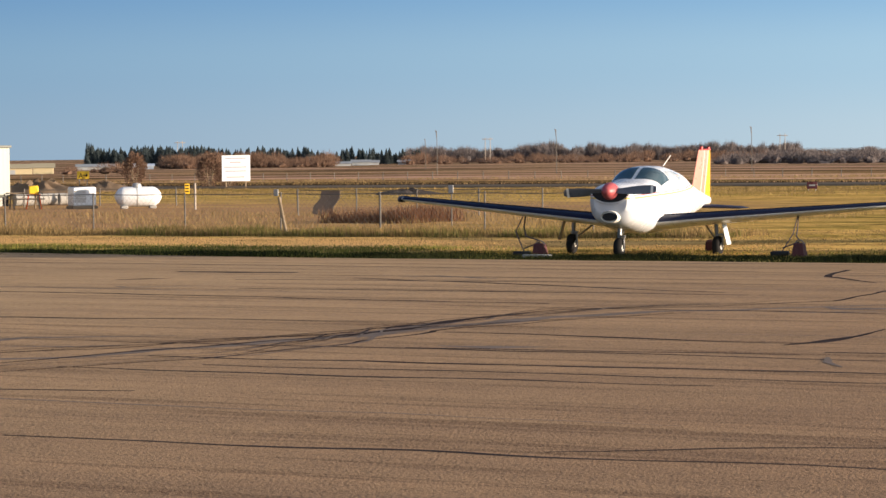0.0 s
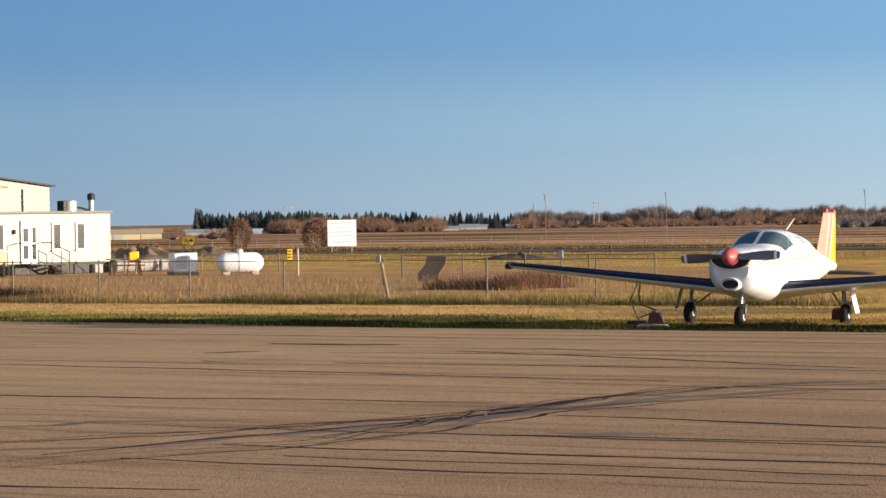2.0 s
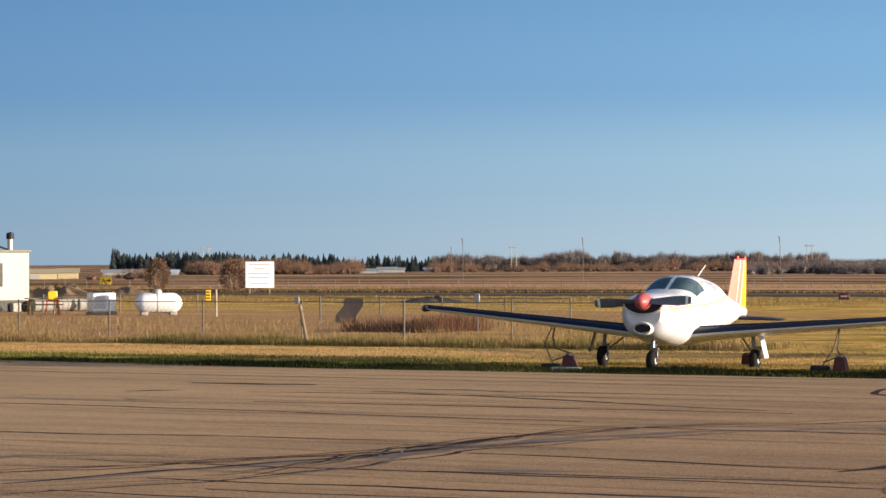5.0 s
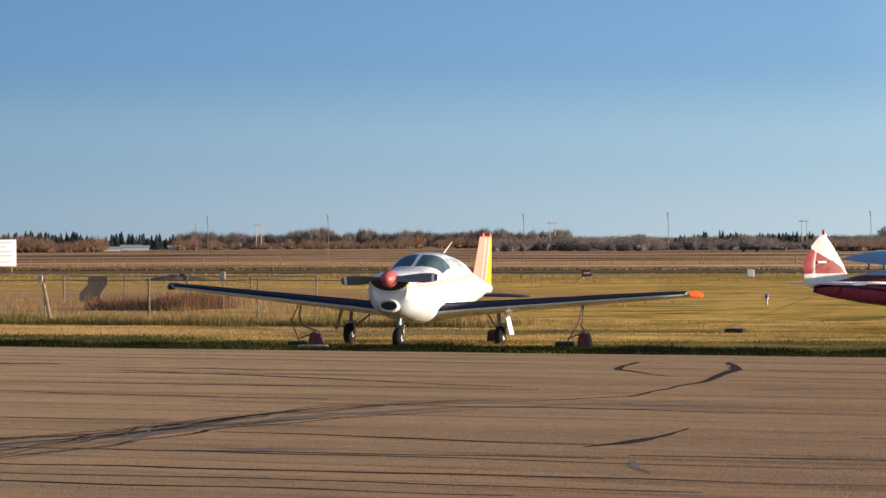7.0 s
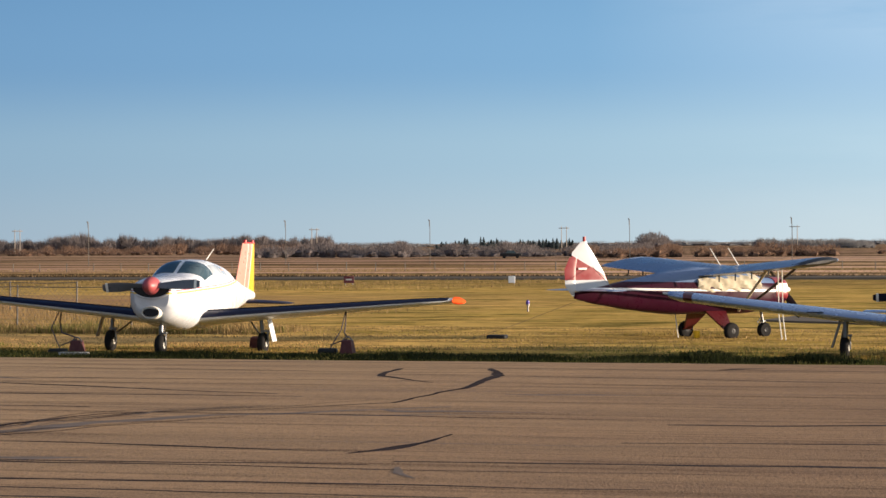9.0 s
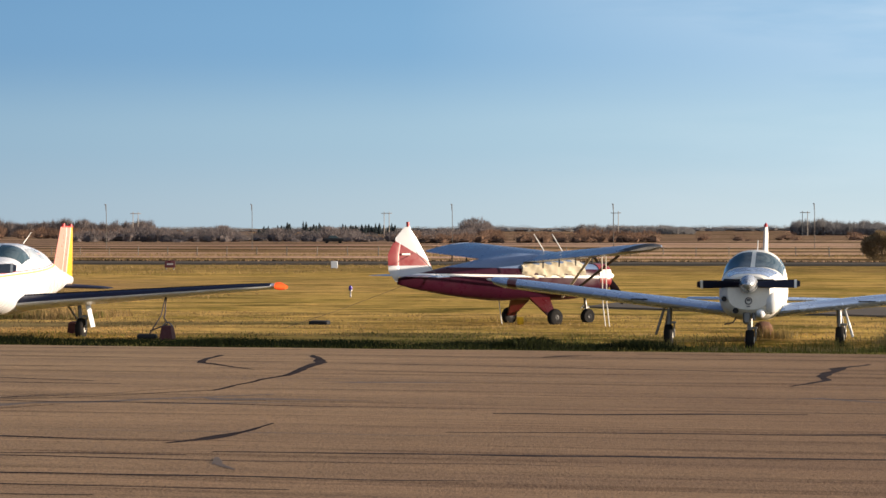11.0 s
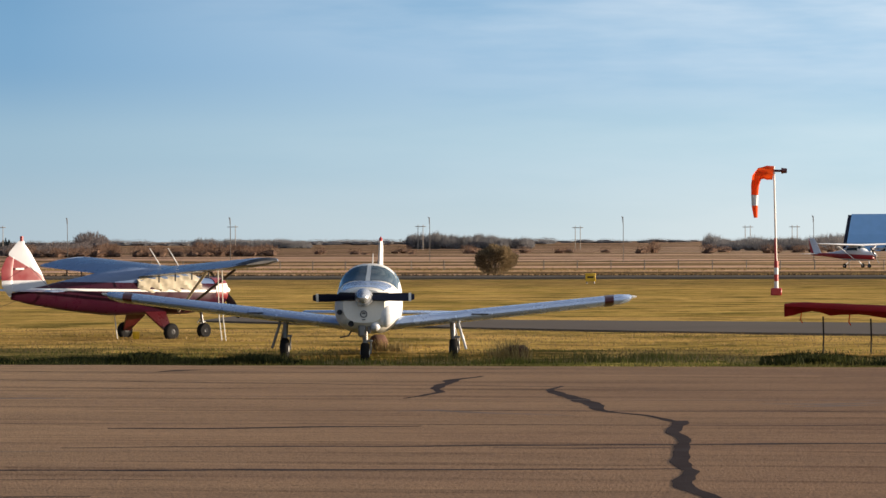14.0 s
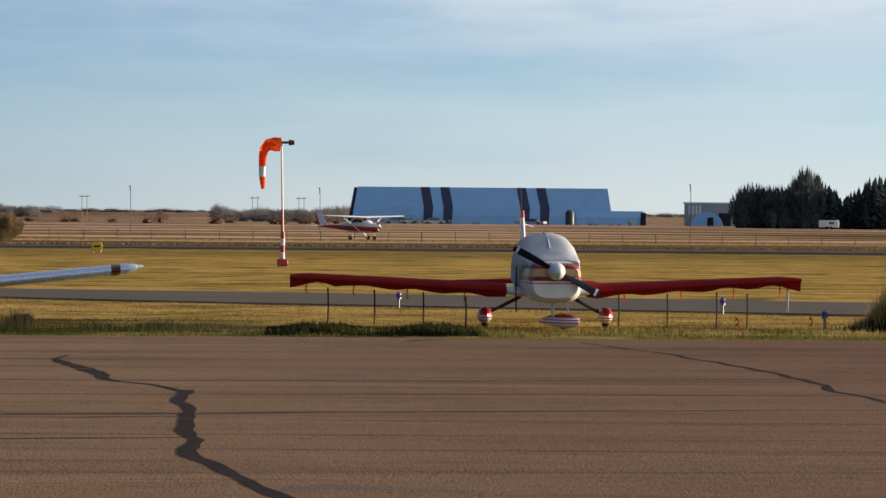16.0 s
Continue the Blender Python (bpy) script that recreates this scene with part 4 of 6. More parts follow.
def covered_plane():
    t = thing("covered_light_plane", pose(4.66, 45.9, 0, 0, 0, 1.0), "small white plane under red wing covers and grey canopy cover", "aeroplane", "parked aeroplanes")
    h = Hull([(0.2, 0.4, 1.16, 0.58, 0.9, 3.4), (0.3, 0.46, 1.2, 0.51, 0.88, 3.6), (0.8, 0.49, 1.26, 0.47, 0.88, 3.4), (1.2, 0.5, 1.36, 0.47, 0.92, 2.7), (1.7, 0.52, 1.62, 0.5, 0.95, 2.4), (2.2, 0.52, 1.66, 0.5, 0.95, 2.3), (3.0, 0.46, 1.5, 0.54, 0.95, 2.2), (4.5, 0.24, 1.15, 0.62, 0.88, 2.1), (6.2, 0.06, 0.95, 0.66, 0.8, 2.0)])
    body = part("fuselage", h.body(steps=50, n=36), P3_COWL, t, "white fuselage with red and gold cowl bands")
    tarp = Hull([(0.5, 0.45, 1.24, 1.1, 1.16, 3.2), (0.9, 0.51, 1.31, 1.08, 1.16, 3.2), (1.25, 0.555, 1.43, 0.86, 1.05, 3.0), (1.7, 0.575, 1.65, 0.66, 0.95, 2.9)] + [(r[0], r[1] + 0.055, r[2] + 0.04, 0.62, r[4], r[5] + 0.6) for r in h.a[5:8]])
    ring = []
    for i in range(45):
        y = 0.5 + 3.2 * i / 44
        ring.append([Vector(tarp.at(y, a, 0.01 * noise.noise(Vector((y * 1.7, a * 3, 1))) + 0.007 * noise.noise(Vector((y * 5, a * 7, 4))))) for a in (2 * math.pi * j / 40 for j in range(40))])
    part("canopy_cover", loft(ring), TARP, t, "wrinkled grey cloth canopy cover")
    part("cover_seam", tube([(0, 1.25 + 0.28 * i, tarp.at(1.25 + 0.28 * i, math.pi / 2)[2] + 0.012 * (i % 2)) for i in range(8)], 0.018, 6), TARP, t, "raised seam along the cover")
    part("hanging_cord", tube([(-0.62, 0.9, 1.12), (-0.63, 0.92, 0.7), (-0.62, 0.9, 0.3)], 0.014, 6), BLACK, t)
    for x in (-0.3, 0.3):
        part("cooling_inlet", cbox((x, 0.2, 0.92), (0.13, 0.05, 0.06), 0.02), MAROON, body)
    propeller(t, (0, 0.1, 1.05), 0.86, 28, NAVY, OFFWHITE, WHITE, 0.155, 0.3, 0.15)
    for s in (1, -1):
        part("wing_root", wing([((s * 0.35, 1.2, 0.62), 1.4, 0.2), ((s * 0.95, 1.35, 0.68), 1.25, 0.18)]), WHITE, t)
        rings = []
        for i in range(25):
            k = i / 24
            end = 1 - 0.55 * max(0.0, (k - 0.9) / 0.1) ** 2
            x, c, z, th = 0.75 + 3.87 * k, (1.36 - 0.5 * k) * (0.6 + 0.4 * end), 0.67 + 0.22 * k, (0.23 - 0.09 * k) * end
            sag = 0.05 + 0.05 * abs(noise.noise(Vector((i * 0.7, s * 5, 0)))) + (0.12 if k > 0.88 else 0)
            rings.append([Vector((s * x, 1.3 + 0.12 * k + a * c - 0.03, z + b * th + (-sag * (0.6 + 0.4 * math.sin(i * 1.1)) if b < -0.02 and a > 0.15 else 0) + 0.012 * noise.noise(Vector((i, a * 6, s)))) ) for a, b in foil(26)])
        w = part("wing_cover", loft(rings), COVER, t, "sagging red cloth wing cover")
        for k in (0.18, 0.45, 0.7, 0.92):
            part("cover_tie", tube([(s * (0.75 + 3.87 * k), 1.9, 0.62 + 0.2 * k), (s * (0.77 + 3.87 * k), 1.95, 0.45 + 0.2 * k), (s * (0.74 + 3.87 * k), 1.9, 0.4 + 0.2 * k)], 0.012), ORANGE, w)
        if s > 0:
            part("cover_tie", tube([(4.42, 1.7, 0.78), (4.43, 1.72, 0.55), (4.42, 1.7, 0.3)], 0.022), WHITE, w, "white hanging tie")
        part("stabiliser_cover", wing([((s * 0.05, 5.3, 0.74), 0.8, 0.1), ((s * 1.35, 5.4, 0.7), 0.7, 0.1), ((s * 1.5, 5.5, 0.69), 0.5, 0.05)]), COVER, t)
        part("gear_leg", cyl((s * 0.45, 1.75, 0.56), (s * 1.05, 1.9, 0.24), 0.035, 0.028), DARKSTEEL, t, "dark spring gear leg")
        pant = Hull([(1.48, 0.02, 0.24, 0.2, 0.22, 2), (1.56, 0.09, 0.32, 0.12, 0.22, 2.2), (1.8, 0.13, 0.37, 0.07, 0.2, 2.3), (2.1, 0.11, 0.33, 0.1, 0.2, 2.2), (2.5, 0.01, 0.2, 0.18, 0.19, 2)], s * 1.1)
        pp = part("wheel_pant", pant.body(steps=16, n=20), P3_PANT, t, "white and red wheel pant")
        part("tyre", revolve([(-0.05, 0.09), (-0.05, 0.13), (0, 0.15), (0.05, 0.13), (0.05, 0.09)], (s * 1.1, 1.85, 0.15), (1, 0, 0), 20), RUBBER, pp)
    part("nose_leg", cyl((0.0, 0.75, 0.58), (0.02, 0.72, 0.2), 0.035, 0.03), WHITE, t)
    part("nose_brace", cyl((0.26, 0.8, 0.56), (0.3, 0.76, 0.2), 0.016), WHITE, t)
    npant = Hull([(0.3, 0.02, 0.2, 0.12, 0.16, 2), (0.4, 0.13, 0.26, 0.06, 0.15, 2.2), (0.7, 0.2, 0.29, 0.04, 0.15, 2.3), (1.0, 0.16, 0.26, 0.06, 0.15, 2.2), (1.35, 0.01, 0.16, 0.1, 0.13, 2)], 0.0)
    npo = part("nose_wheel_pant", moved(npant.body(steps=16, n=20), pose(0.2, 0.7, 0.0, 0, 0, 35) @ pose(0, -0.7, 0)), P3_PANT, t, "white nose wheel pant with red stripes, turned aside")
    part("tyre", revolve([(-0.05, 0.08), (-0.05, 0.12), (0, 0.14), (0.05, 0.12), (0.05, 0.08)], (0.2, 0.7, 0.14), (0.8, 0.6, 0), 20), RUBBER, npo)
    fin = part("fin", wing([((0, 5.2, 0.98), 1.1, 0.1), ((0, 5.75, 1.95), 0.62, 0.07), ((0, 5.82, 2.1), 0.5, 0.04)], up=(1, 0, 0)), WHITE, t)
    part("fin_aerial", cyl((0.02, 6.0, 1.86), (0.24, 6.1, 1.8), 0.016, 0.012), WHITE, fin)
    part("fin_cap", wing([((0, 5.77, 1.98), 0.6, 0.075), ((0, 5.83, 2.12), 0.5, 0.05)], 0.006, up=(1, 0, 0)), RED, fin, "red fin cap")
    return t


def high_wing_plane():
    """The maroon tricycle high-winger; its own y runs aft as with the rest."""
    t = thing("high_wing_plane", pose(-12.24, 57.5, -0.045, 0, 0, 48 + 90) @ Matrix.Diagonal((1, 0.95, 1, 1)), "maroon and white high-wing light plane with a cream cabin cover", "aeroplane", "parked aeroplanes")
    h = Hull([(0.12, 0.22, 1.22, 0.8, 1.02, 2.4), (0.22, 0.36, 1.3, 0.7, 1.0, 2.6), (0.8, 0.42, 1.34, 0.6, 1.0, 2.8), (1.2, 0.45, 1.45, 0.55, 1.0, 3.0), (1.6, 0.46, 1.5, 0.54, 1.0, 3.4), (2.6, 0.46, 1.57, 0.56, 1.0, 3.2), (3.2, 0.4, 1.5, 0.55, 1.02, 2.8), (4.2, 0.26, 1.33, 0.65, 1.04, 2.5), (5.2, 0.13, 1.16, 0.8, 1.04, 2.3), (5.75, 0.03, 1.06, 0.92, 1.02, 2.2)])
    body = part("fuselage", h.body(steps=50, n=36), RED_BODY, t, "maroon fuselage with white line and pale upper deck")
    cov = Hull([(r[0], r[1] + 0.02, min(r[2] - 0.03, 1.42), 0.97, 1.18, r[5]) for r in h.a[2:7]])
    ring = []
    for i in range(49):
        y = 1.0 + 1.75 * i / 48
        ring.append([Vector(cov.at(y, a, 0.03 * noise.noise(Vector((y * 7, a * 4, 2))) + 0.02 * math.sin(y * 16 + a * 9))) for a in (2 * math.pi * j / 36 for j in range(36))])
    part("cabin_cover", loft(ring), CREAM, t, "creased cream canvas over the cabin")
    nose = Hull([(0.1, 0.2, 1.2, 0.84, 1.02, 2.4), (0.2, 0.37, 1.31, 0.8, 1.0, 2.6), (0.55, 0.41, 1.33, 0.8, 1.0, 2.7)])
    part("nose_bowl", nose.body(steps=10, n=28, off=0.008), NOSE_BANDS, t, "maroon nose bowl with white band")
    propeller(t, (0, 0.06, 1.05), 0.86, -42, BLACK, BLACK, OFFWHITE, 0.1, 0.2, 0.2)
    for s in (1, -1):
        st = [((s * 0.0, 1.25, 1.5), 1.45, 0.21), ((s * 3.3, 1.27, 1.7), 1.43, 0.2), ((s * 3.65, 1.35, 1.72), 1.28, 0.14), ((s * 3.78, 1.7, 1.7), 0.7, 0.04)]
        w = part("wing", wing(st, pitch=0.1), SILVERBLUE, t, "silver-blue fabric wing")
        # Near tip coloured black to stand in for its shaded underside
        part("tip_bow", wing([((s * 3.5, 1.31, 1.712), 1.35, 0.165), ((s * 3.68, 1.4, 1.72), 1.2, 0.12), ((s * 3.82, 1.7, 1.7), 0.7, 0.045)], 0.008, pitch=0.1), BLACK if s < 0 else SILVERBLUE, w, "dark wing tip")
        for y0, y1 in ((1.5, 1.45), (1.62, 2.2)):
            part("wing_strut", cyl((s * 0.42, y0, 0.62), (s * 2.3, y1, 1.54), 0.03), CREAM if y1 > 2 else DARKSTEEL, t)
        for k in (0.9, 1.5, 2.1, 2.7):
            part("hinge", cbox((s * k, 2.5, 1.27 + 0.06 * k), (0.025, 0.03, 0.15), 0.006), BLACK, w)
        part("gear_leg", loft([[(s * 0.36, 1.93, 0.62), (s * 0.36, 2.48, 0.62), (s * 0.3, 2.48, 0.6), (s * 0.3, 1.93, 0.6)], [(s * 0.83, 2.08, 0.2), (s * 0.83, 2.26, 0.2), (s * 0.79, 2.26, 0.19), (s * 0.79, 2.08, 0.19)]]), MAROON, t, "maroon faired gear leg")
        wheel(t, (s * 0.88, 2.16, 0.19), 0.19, 0.13, BLACK)
        part("stabiliser", wing([((s * 0.06, 4.95, 1.1), 0.85, 0.05), ((s * 1.1, 5.1, 1.1), 0.7, 0.04), ((s * 1.32, 5.35, 1.1), 0.3, 0.02)]), SILVERBLUE, t)
        part("roof_aerial", cyl((s * 0.35, 1.55, 1.58), (s * 0.35, 1.85, 1.98), 0.012, 0.008), OFFWHITE, t)
        part("brace_wire", cyl((s * 0.05, 5.3, 1.6), (s * 0.9, 5.3, 1.12), 0.006), STEEL, t)
    leg(t, (0.0, 0.7, 0.64), (0.0, 0.6, 0.17), 0.03, 0.17, rim_mat=BLACK)
    fin = part("fin", wing([((0, 4.75, 1.08), 1.0, 0.06), ((0, 4.98, 1.5), 0.85, 0.05), ((0, 5.25, 1.9), 0.55, 0.04), ((0, 5.4, 2.08), 0.22, 0.03), ((0, 5.42, 2.15), 0.12, 0.03)], up=(1, 0, 0)), RED_FIN, t, "white fin with a maroon field")
    part("rudder", wing([((0, 5.74, 0.98), 0.06, 0.05), ((0, 5.7, 1.2), 0.28, 0.05), ((0, 5.7, 1.55), 0.3, 0.045), ((0, 5.66, 1.8), 0.2, 0.035)], up=(1, 0, 0)), RED_FIN, t, "maroon and white rudder")
    part("marking_bar", join(cbox((-0.036, 5.55, 1.56), (0.012, 0.22, 0.04), 0.003)), OFFWHITE, fin, "pale bar of lettering")
    part("fin_cap", cyl((0, 5.48, 2.14), (0, 5.48, 2.24), 0.035), RED, fin)
    part("tail_line", tube([(0, 5.6, 0.9), (0.4, 7.0, 0.4), (0.8, 8.2, 0.02)], 0.004), ROPE, t)
    return t


navy_edged_plane()
white_trainer()
covered_plane()
high_wing_plane()
tie_down(pose(-23.22, 44.9, 0.0, 0, 0, 8), "faded red tie-down block with rope to the wing", up=(-0.95, 1.9, 0.93), side=-1)
tie_down(pose(-18.12, 46.0, 0.0, 0, 0, 8), "faded red tie-down block with hoop on the grass", up=(-0.3, 1.2, 0.85), side=-1)

# ---- surroundings ----


def pol(az, dist, z=0.0):
    """A place by its bearing from the walk's spot (degrees to the right of +y) and its distance."""
    a = radians(az)
    return Vector((dist * math.sin(a), dist * math.cos(a), z))


def facing(az, dist, z=0.0, turn=0.0):
    """A pose at that place whose own -y looks back at the spot."""
    return pose(*pol(az, dist, z), 0, 0, -az + turn)


# windsock
def windsock():
    t = thing("windsock", pose(-0.27, 102.6, 0), "orange and white windsock drooping on a red-banded mast", "windsock")
    part("base", cbox((0, 0, 0.14), (0.42, 0.42, 0.28), 0.03), RED, t)
    for i in range(4):
        part("post_band", cyl((0, 0, 0.28 + 0.26 * i), (0, 0, 0.54 + 0.26 * i), 0.085, n=14), RED if i % 2 else WHITE, t)
    part("mast", cyl((0, 0, 1.32), (-0.08, 0, 4.95), 0.045, 0.035, 10), OFFWHITE, t)
    part("mast_band", cyl((-0.012, 0, 1.32), (-0.03, 0, 2.2), 0.05, n=10), RED, t)
    part("swivel", join(cyl((-0.1, 0, 4.78), (0.3, 0, 4.78), 0.05), cyl((0.2, 0, 4.78), (0.42, 0, 4.78), 0.12, 0.09)), MAROON, t)
    pts = [(-0.1, 4.7, 0.26), (-0.35, 4.73, 0.27), (-0.58, 4.7, 0.23), (-0.74, 4.52, 0.18), (-0.79, 4.22, 0.15), (-0.8, 3.85, 0.13), (-0.81, 3.45, 0.12), (-0.78, 2.98, 0.07)]
    rings = []
    for i, (x, z, r) in enumerate(pts):
        a, b = pts[max(i - 1, 0)], pts[min(i + 1, len(pts) - 1)]
        d = Vector((b[0] - a[0], 0, b[1] - a[1])).normalized()
        n = Vector((-d.z, 0, d.x))
        rings.append([Vector((x, 0, z)) + n * r * math.cos(q) * (1 + 0.12 * math.sin(3 * q + i)) + Vector((0, 1, 0)) * r * math.sin(q) for q in (2 * math.pi * j / 16 for j in range(16))])
    sock = part("sock", loft(rings[:6], False), ORANGE, t, "orange cloth sock")
    part("sock_band", loft(rings[5:7], False), WHITE, sock, "white cloth band")
    part("sock_end", loft(rings[6:], False), ORANGE, sock)


windsock()


# the single-engined high-winger out by the runway
def taxiing_plane():
    t = thing("small_high_wing_plane", pose(*pol(1.95, 212, 0.0), 0, 0, 46) @ Matrix.Diagonal((0.87, 0.87, 0.9, 1)), "white and red high-wing plane on the far runway", "aeroplane")
    body = stripes("white_over_red", (0.76, 0.75, 0.73), [(0.75, 1.15, (0.4, 0.025, 0.03))], 0.3, lean=-0.03)
    h = Hull([(0.1, 0.25, 1.35, 0.85, 1.1, 2.4), (0.3, 0.42, 1.45, 0.7, 1.08, 2.6), (1.0, 0.48, 1.5, 0.65, 1.05, 2.7), (1.6, 0.52, 1.95, 0.62, 1.1, 2.9), (3.0, 0.52, 1.98, 0.66, 1.12, 2.8), (4.0, 0.4, 1.6, 0.78, 1.15, 2.5), (6.0, 0.18, 1.35, 1.0, 1.2, 2.2), (7.9, 0.04, 1.3, 1.12, 1.2, 2.0)])
    fu = part("fuselage", h.body(steps=36, n=28), body, t)
    part("windscreen", h.patch((1.15, 1.6), (1.5, 1.8), 40, 140), GLASS, fu)
    for e in (22, 158):
        part("cabin_window", h.patch((1.75, 3.1), (1.85, 3.0), e, 90 + (e - 90) * 0.68), GLASS, fu)
    propeller(t, (0, 0.05, 1.12), 0.92, 50, BLACK, BLACK, WHITE, 0.14, 0.25)
    for s in (1, -1):
        part("wing", wing([((s * 0.0, 1.6, 2.02), 1.6, 0.2), ((s * 2.6, 1.6, 2.08), 1.6, 0.18), ((s * 5.4, 1.75, 2.16), 1.1, 0.1), ((s * 5.5, 1.95, 2.16), 0.7, 0.03)]), WHITE, t)
        part("wing_strut", cyl((s * 0.5, 2.0, 0.75), (s * 2.6, 2.2, 2.0), 0.04), WHITE, t)
        part("gear_leg", cyl((s * 0.45, 2.6, 0.7), (s * 1.2, 2.6, 0.25), 0.04), WHITE, t)
        wheel(t, (s * 1.22, 2.6, 0.21), 0.21)
        part("stabiliser", wing([((s * 0.05, 6.9, 1.25), 0.95, 0.08), ((s * 1.7, 7.1, 1.25), 0.65, 0.05)]), WHITE, t)
    part("nose_strut", cyl((0, 0.8, 0.7), (0, 0.7, 0.2), 0.05), WHITE, t)
    wheel(t, (0, 0.7, 0.19), 0.19)
    part("fin", wing([((0, 6.6, 1.3), 1.4, 0.1), ((0, 7.5, 2.65), 0.75, 0.06)], up=(1, 0, 0)), stripes("far_fin", (0.74, 0.74, 0.75), [(6.9, 7.3, (0.45, 0.03, 0.03))], 0.35, axis="Y", lean=-0.5), t, "white fin with a red stripe")


taxiing_plane()


# large far hangar and its neighbours
SIDING = worn("pale_blue_white_siding", (0.62, 0.66, 0.7), 0.5, scale=0.2, amount=0.15, grain=3)
GREYSIDE = worn("grey_siding", (0.3, 0.31, 0.31), 0.6, scale=0.3, amount=0.2, grain=3)
YELSIDE = worn("sand_siding", (0.45, 0.37, 0.22), 0.6, scale=0.3, amount=0.2, grain=3)


def ribbed(name, base):
    k = Mat(name, 0.45, 0.0, 0.4)
    w = k.n("ShaderNodeTexWave")
    w.inputs["Scale"].default_value = 1.2
    k.put(w.inputs["Vector"], k.coords("Object", (1, 0, 0)))
    st = k.span(k.noise(0.4, 4.0), 0.4, 0.7, 0.0, 0.18)
    k.color(k.mix(st, base, tuple(c * 0.6 for c in base)))
    k.bump(w.outputs["Fac"], 0.15, 0.03)
    return k.m


STEELROOF = ribbed("ribbed_white_steel", (0.23, 0.44, 0.71))
NAVYSTEEL = worn("navy_steel", (0.015, 0.025, 0.07), 0.5, scale=0.5)
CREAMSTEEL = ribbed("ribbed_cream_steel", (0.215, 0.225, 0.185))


hangar = thing("striped_hangar", facing(4.15, 670), "long white steel hangar with navy stripes, far across the field", "hangar")
part("shell", loft([[(x * (1 - 0.004 * z), y, z) for y, z in ((0, 0), (0.6, 2.2), (1.8, 4.2), (6.0, 9.3), (22, 9.3), (27, 0))] for x in (-33, 33.2)]), STEELROOF, hangar, smooth=False)
# Navy on this end wall stands in for the shadow side
part("end_wall", loft([[(x * (1 - 0.004 * z), y, z) for y, z in ((0.2, 0), (0.8, 2.2), (2.0, 4.2), (6.2, 9.1), (22, 9.1), (26.5, 0))] for x in (-33.9, -33.02)]), NAVY, hangar, "end wall coloured dark for its shade", smooth=False)
for sx in (-14.5, -9.5, 10.0, 15.0):
    part("stripe", loft([[(x + (0.2 * (9.3 - z) if z > 4 else 1.0 - 0.05 * (4.2 - z)), y - 0.08, z) for y, z in ((0, 0.02), (0.6, 2.2), (1.8, 4.2), (6.0, 9.32), (6.6, 9.36), (2.4, 4.2), (1.2, 2.2), (0.6, 0.02))] for x in (sx - 1.15, sx + 1.15)]), NAVYSTEEL, hangar, "navy stripe from roof to ground", smooth=False)
annex = thing("hangar_annex", facing(7.3, 668), "low white shed beside the long hangar", "shed")
part("shell", loft([[(x, y, z) for y, z in ((0, 0), (0.6, 2.0), (3, 3.6), (10, 3.6), (12, 0))] for x in (-13.0, 4.0)]), STEELROOF, annex, smooth=False)
part("door", cbox((3.9, -0.1, 1.6), (1.4, 0.3, 3.2), 0.05), NAVY, annex, smooth=False)
# A dark columnar tree, put in as a plain bin shape
pod = thing("columnar_tree", facing(6.05, 655), "dark columnar tree in front of the hangar", "bin")
part("shell", revolve([(0, 1.1), (3.0, 1.1), (3.6, 0.7), (3.8, 0.05)], (0, 0, 0), (0, 0, 1), 16), worn("dark_green_tree", (0.02, 0.045, 0.03), 0.5), pod)
for az, w_, h_ in ((2.3, 2.2, 1.6), (2.55, 1.4, 1.4), (3.1, 1.8, 1.5), (5.2, 2.6, 1.5)):
    car = thing("parked_car", facing(az, 652, 0, 20 if az < 5 else -30), "small pale car parked by the hangar", "car", "cars by the hangar")
    part("body", loft([[(x * w_ * 1.6, y, z) for y, z in ((-0.85, 0.3), (-0.85, 0.85), (0.85, 0.85), (0.85, 0.3))] for x in (-1, -0.9, 0.9, 1)]), GREYSIDE, car)
    part("cabin", loft([[(x, y * k, z) for x, z, k in ((-w_ * 0.9, 0.85, 1), (-w_ * 0.5, h_, 0.8), (w_ * 0.5, h_, 0.8), (w_ * 1.0, 0.85, 1))] for y in (-0.8, 0.8)]), GLASS, car)
    for sx in (-1, 1):
        for sy in (-0.8, 0.8):
            part("tyre", revolve([(-0.1, 0.1), (-0.1, 0.33), (0.1, 0.33), (0.1, 0.1)], (sx * w_, sy, 0.33), (0, 1, 0), 12), RUBBER, car)
works = thing("grey_workshop", facing(9.25, 700), "grey flat-roofed workshop with tall doors", "building")
part("wall", cbox((0, 6, 2.9), (18.0, 12, 5.8), 0.1), GREYSIDE, works, smooth=False)
part("roof", cbox((0, 6, 6.0), (18.6, 12.6, 0.4), 0.08), SIDING, works, smooth=False)
for i in range(4):
    part("window", cbox((-7.6 + i * 0.9, -0.03, 4.2), (0.5, 0.12, 2.4), 0.03), WHITE, works, smooth=False)
part("door", cbox((1.6, -0.04, 1.7), (3.2, 0.14, 3.4), 0.03), BLACK, works, "dark open doorway", smooth=False)
quon = thing("quonset_hut", facing(9.0, 690), "small white arched hut", "hut")
part("shell", loft([[(4.2 * math.cos(math.pi * i / 14), y, 3.6 * math.sin(math.pi * i / 14)) for i in range(15)] for y in (0, 6)]), STEELROOF, quon, smooth=False)
part("door", cbox((0.9, -0.05, 1.1), (1.6, 0.1, 2.2), 0.03), BLACK, quon, smooth=False)
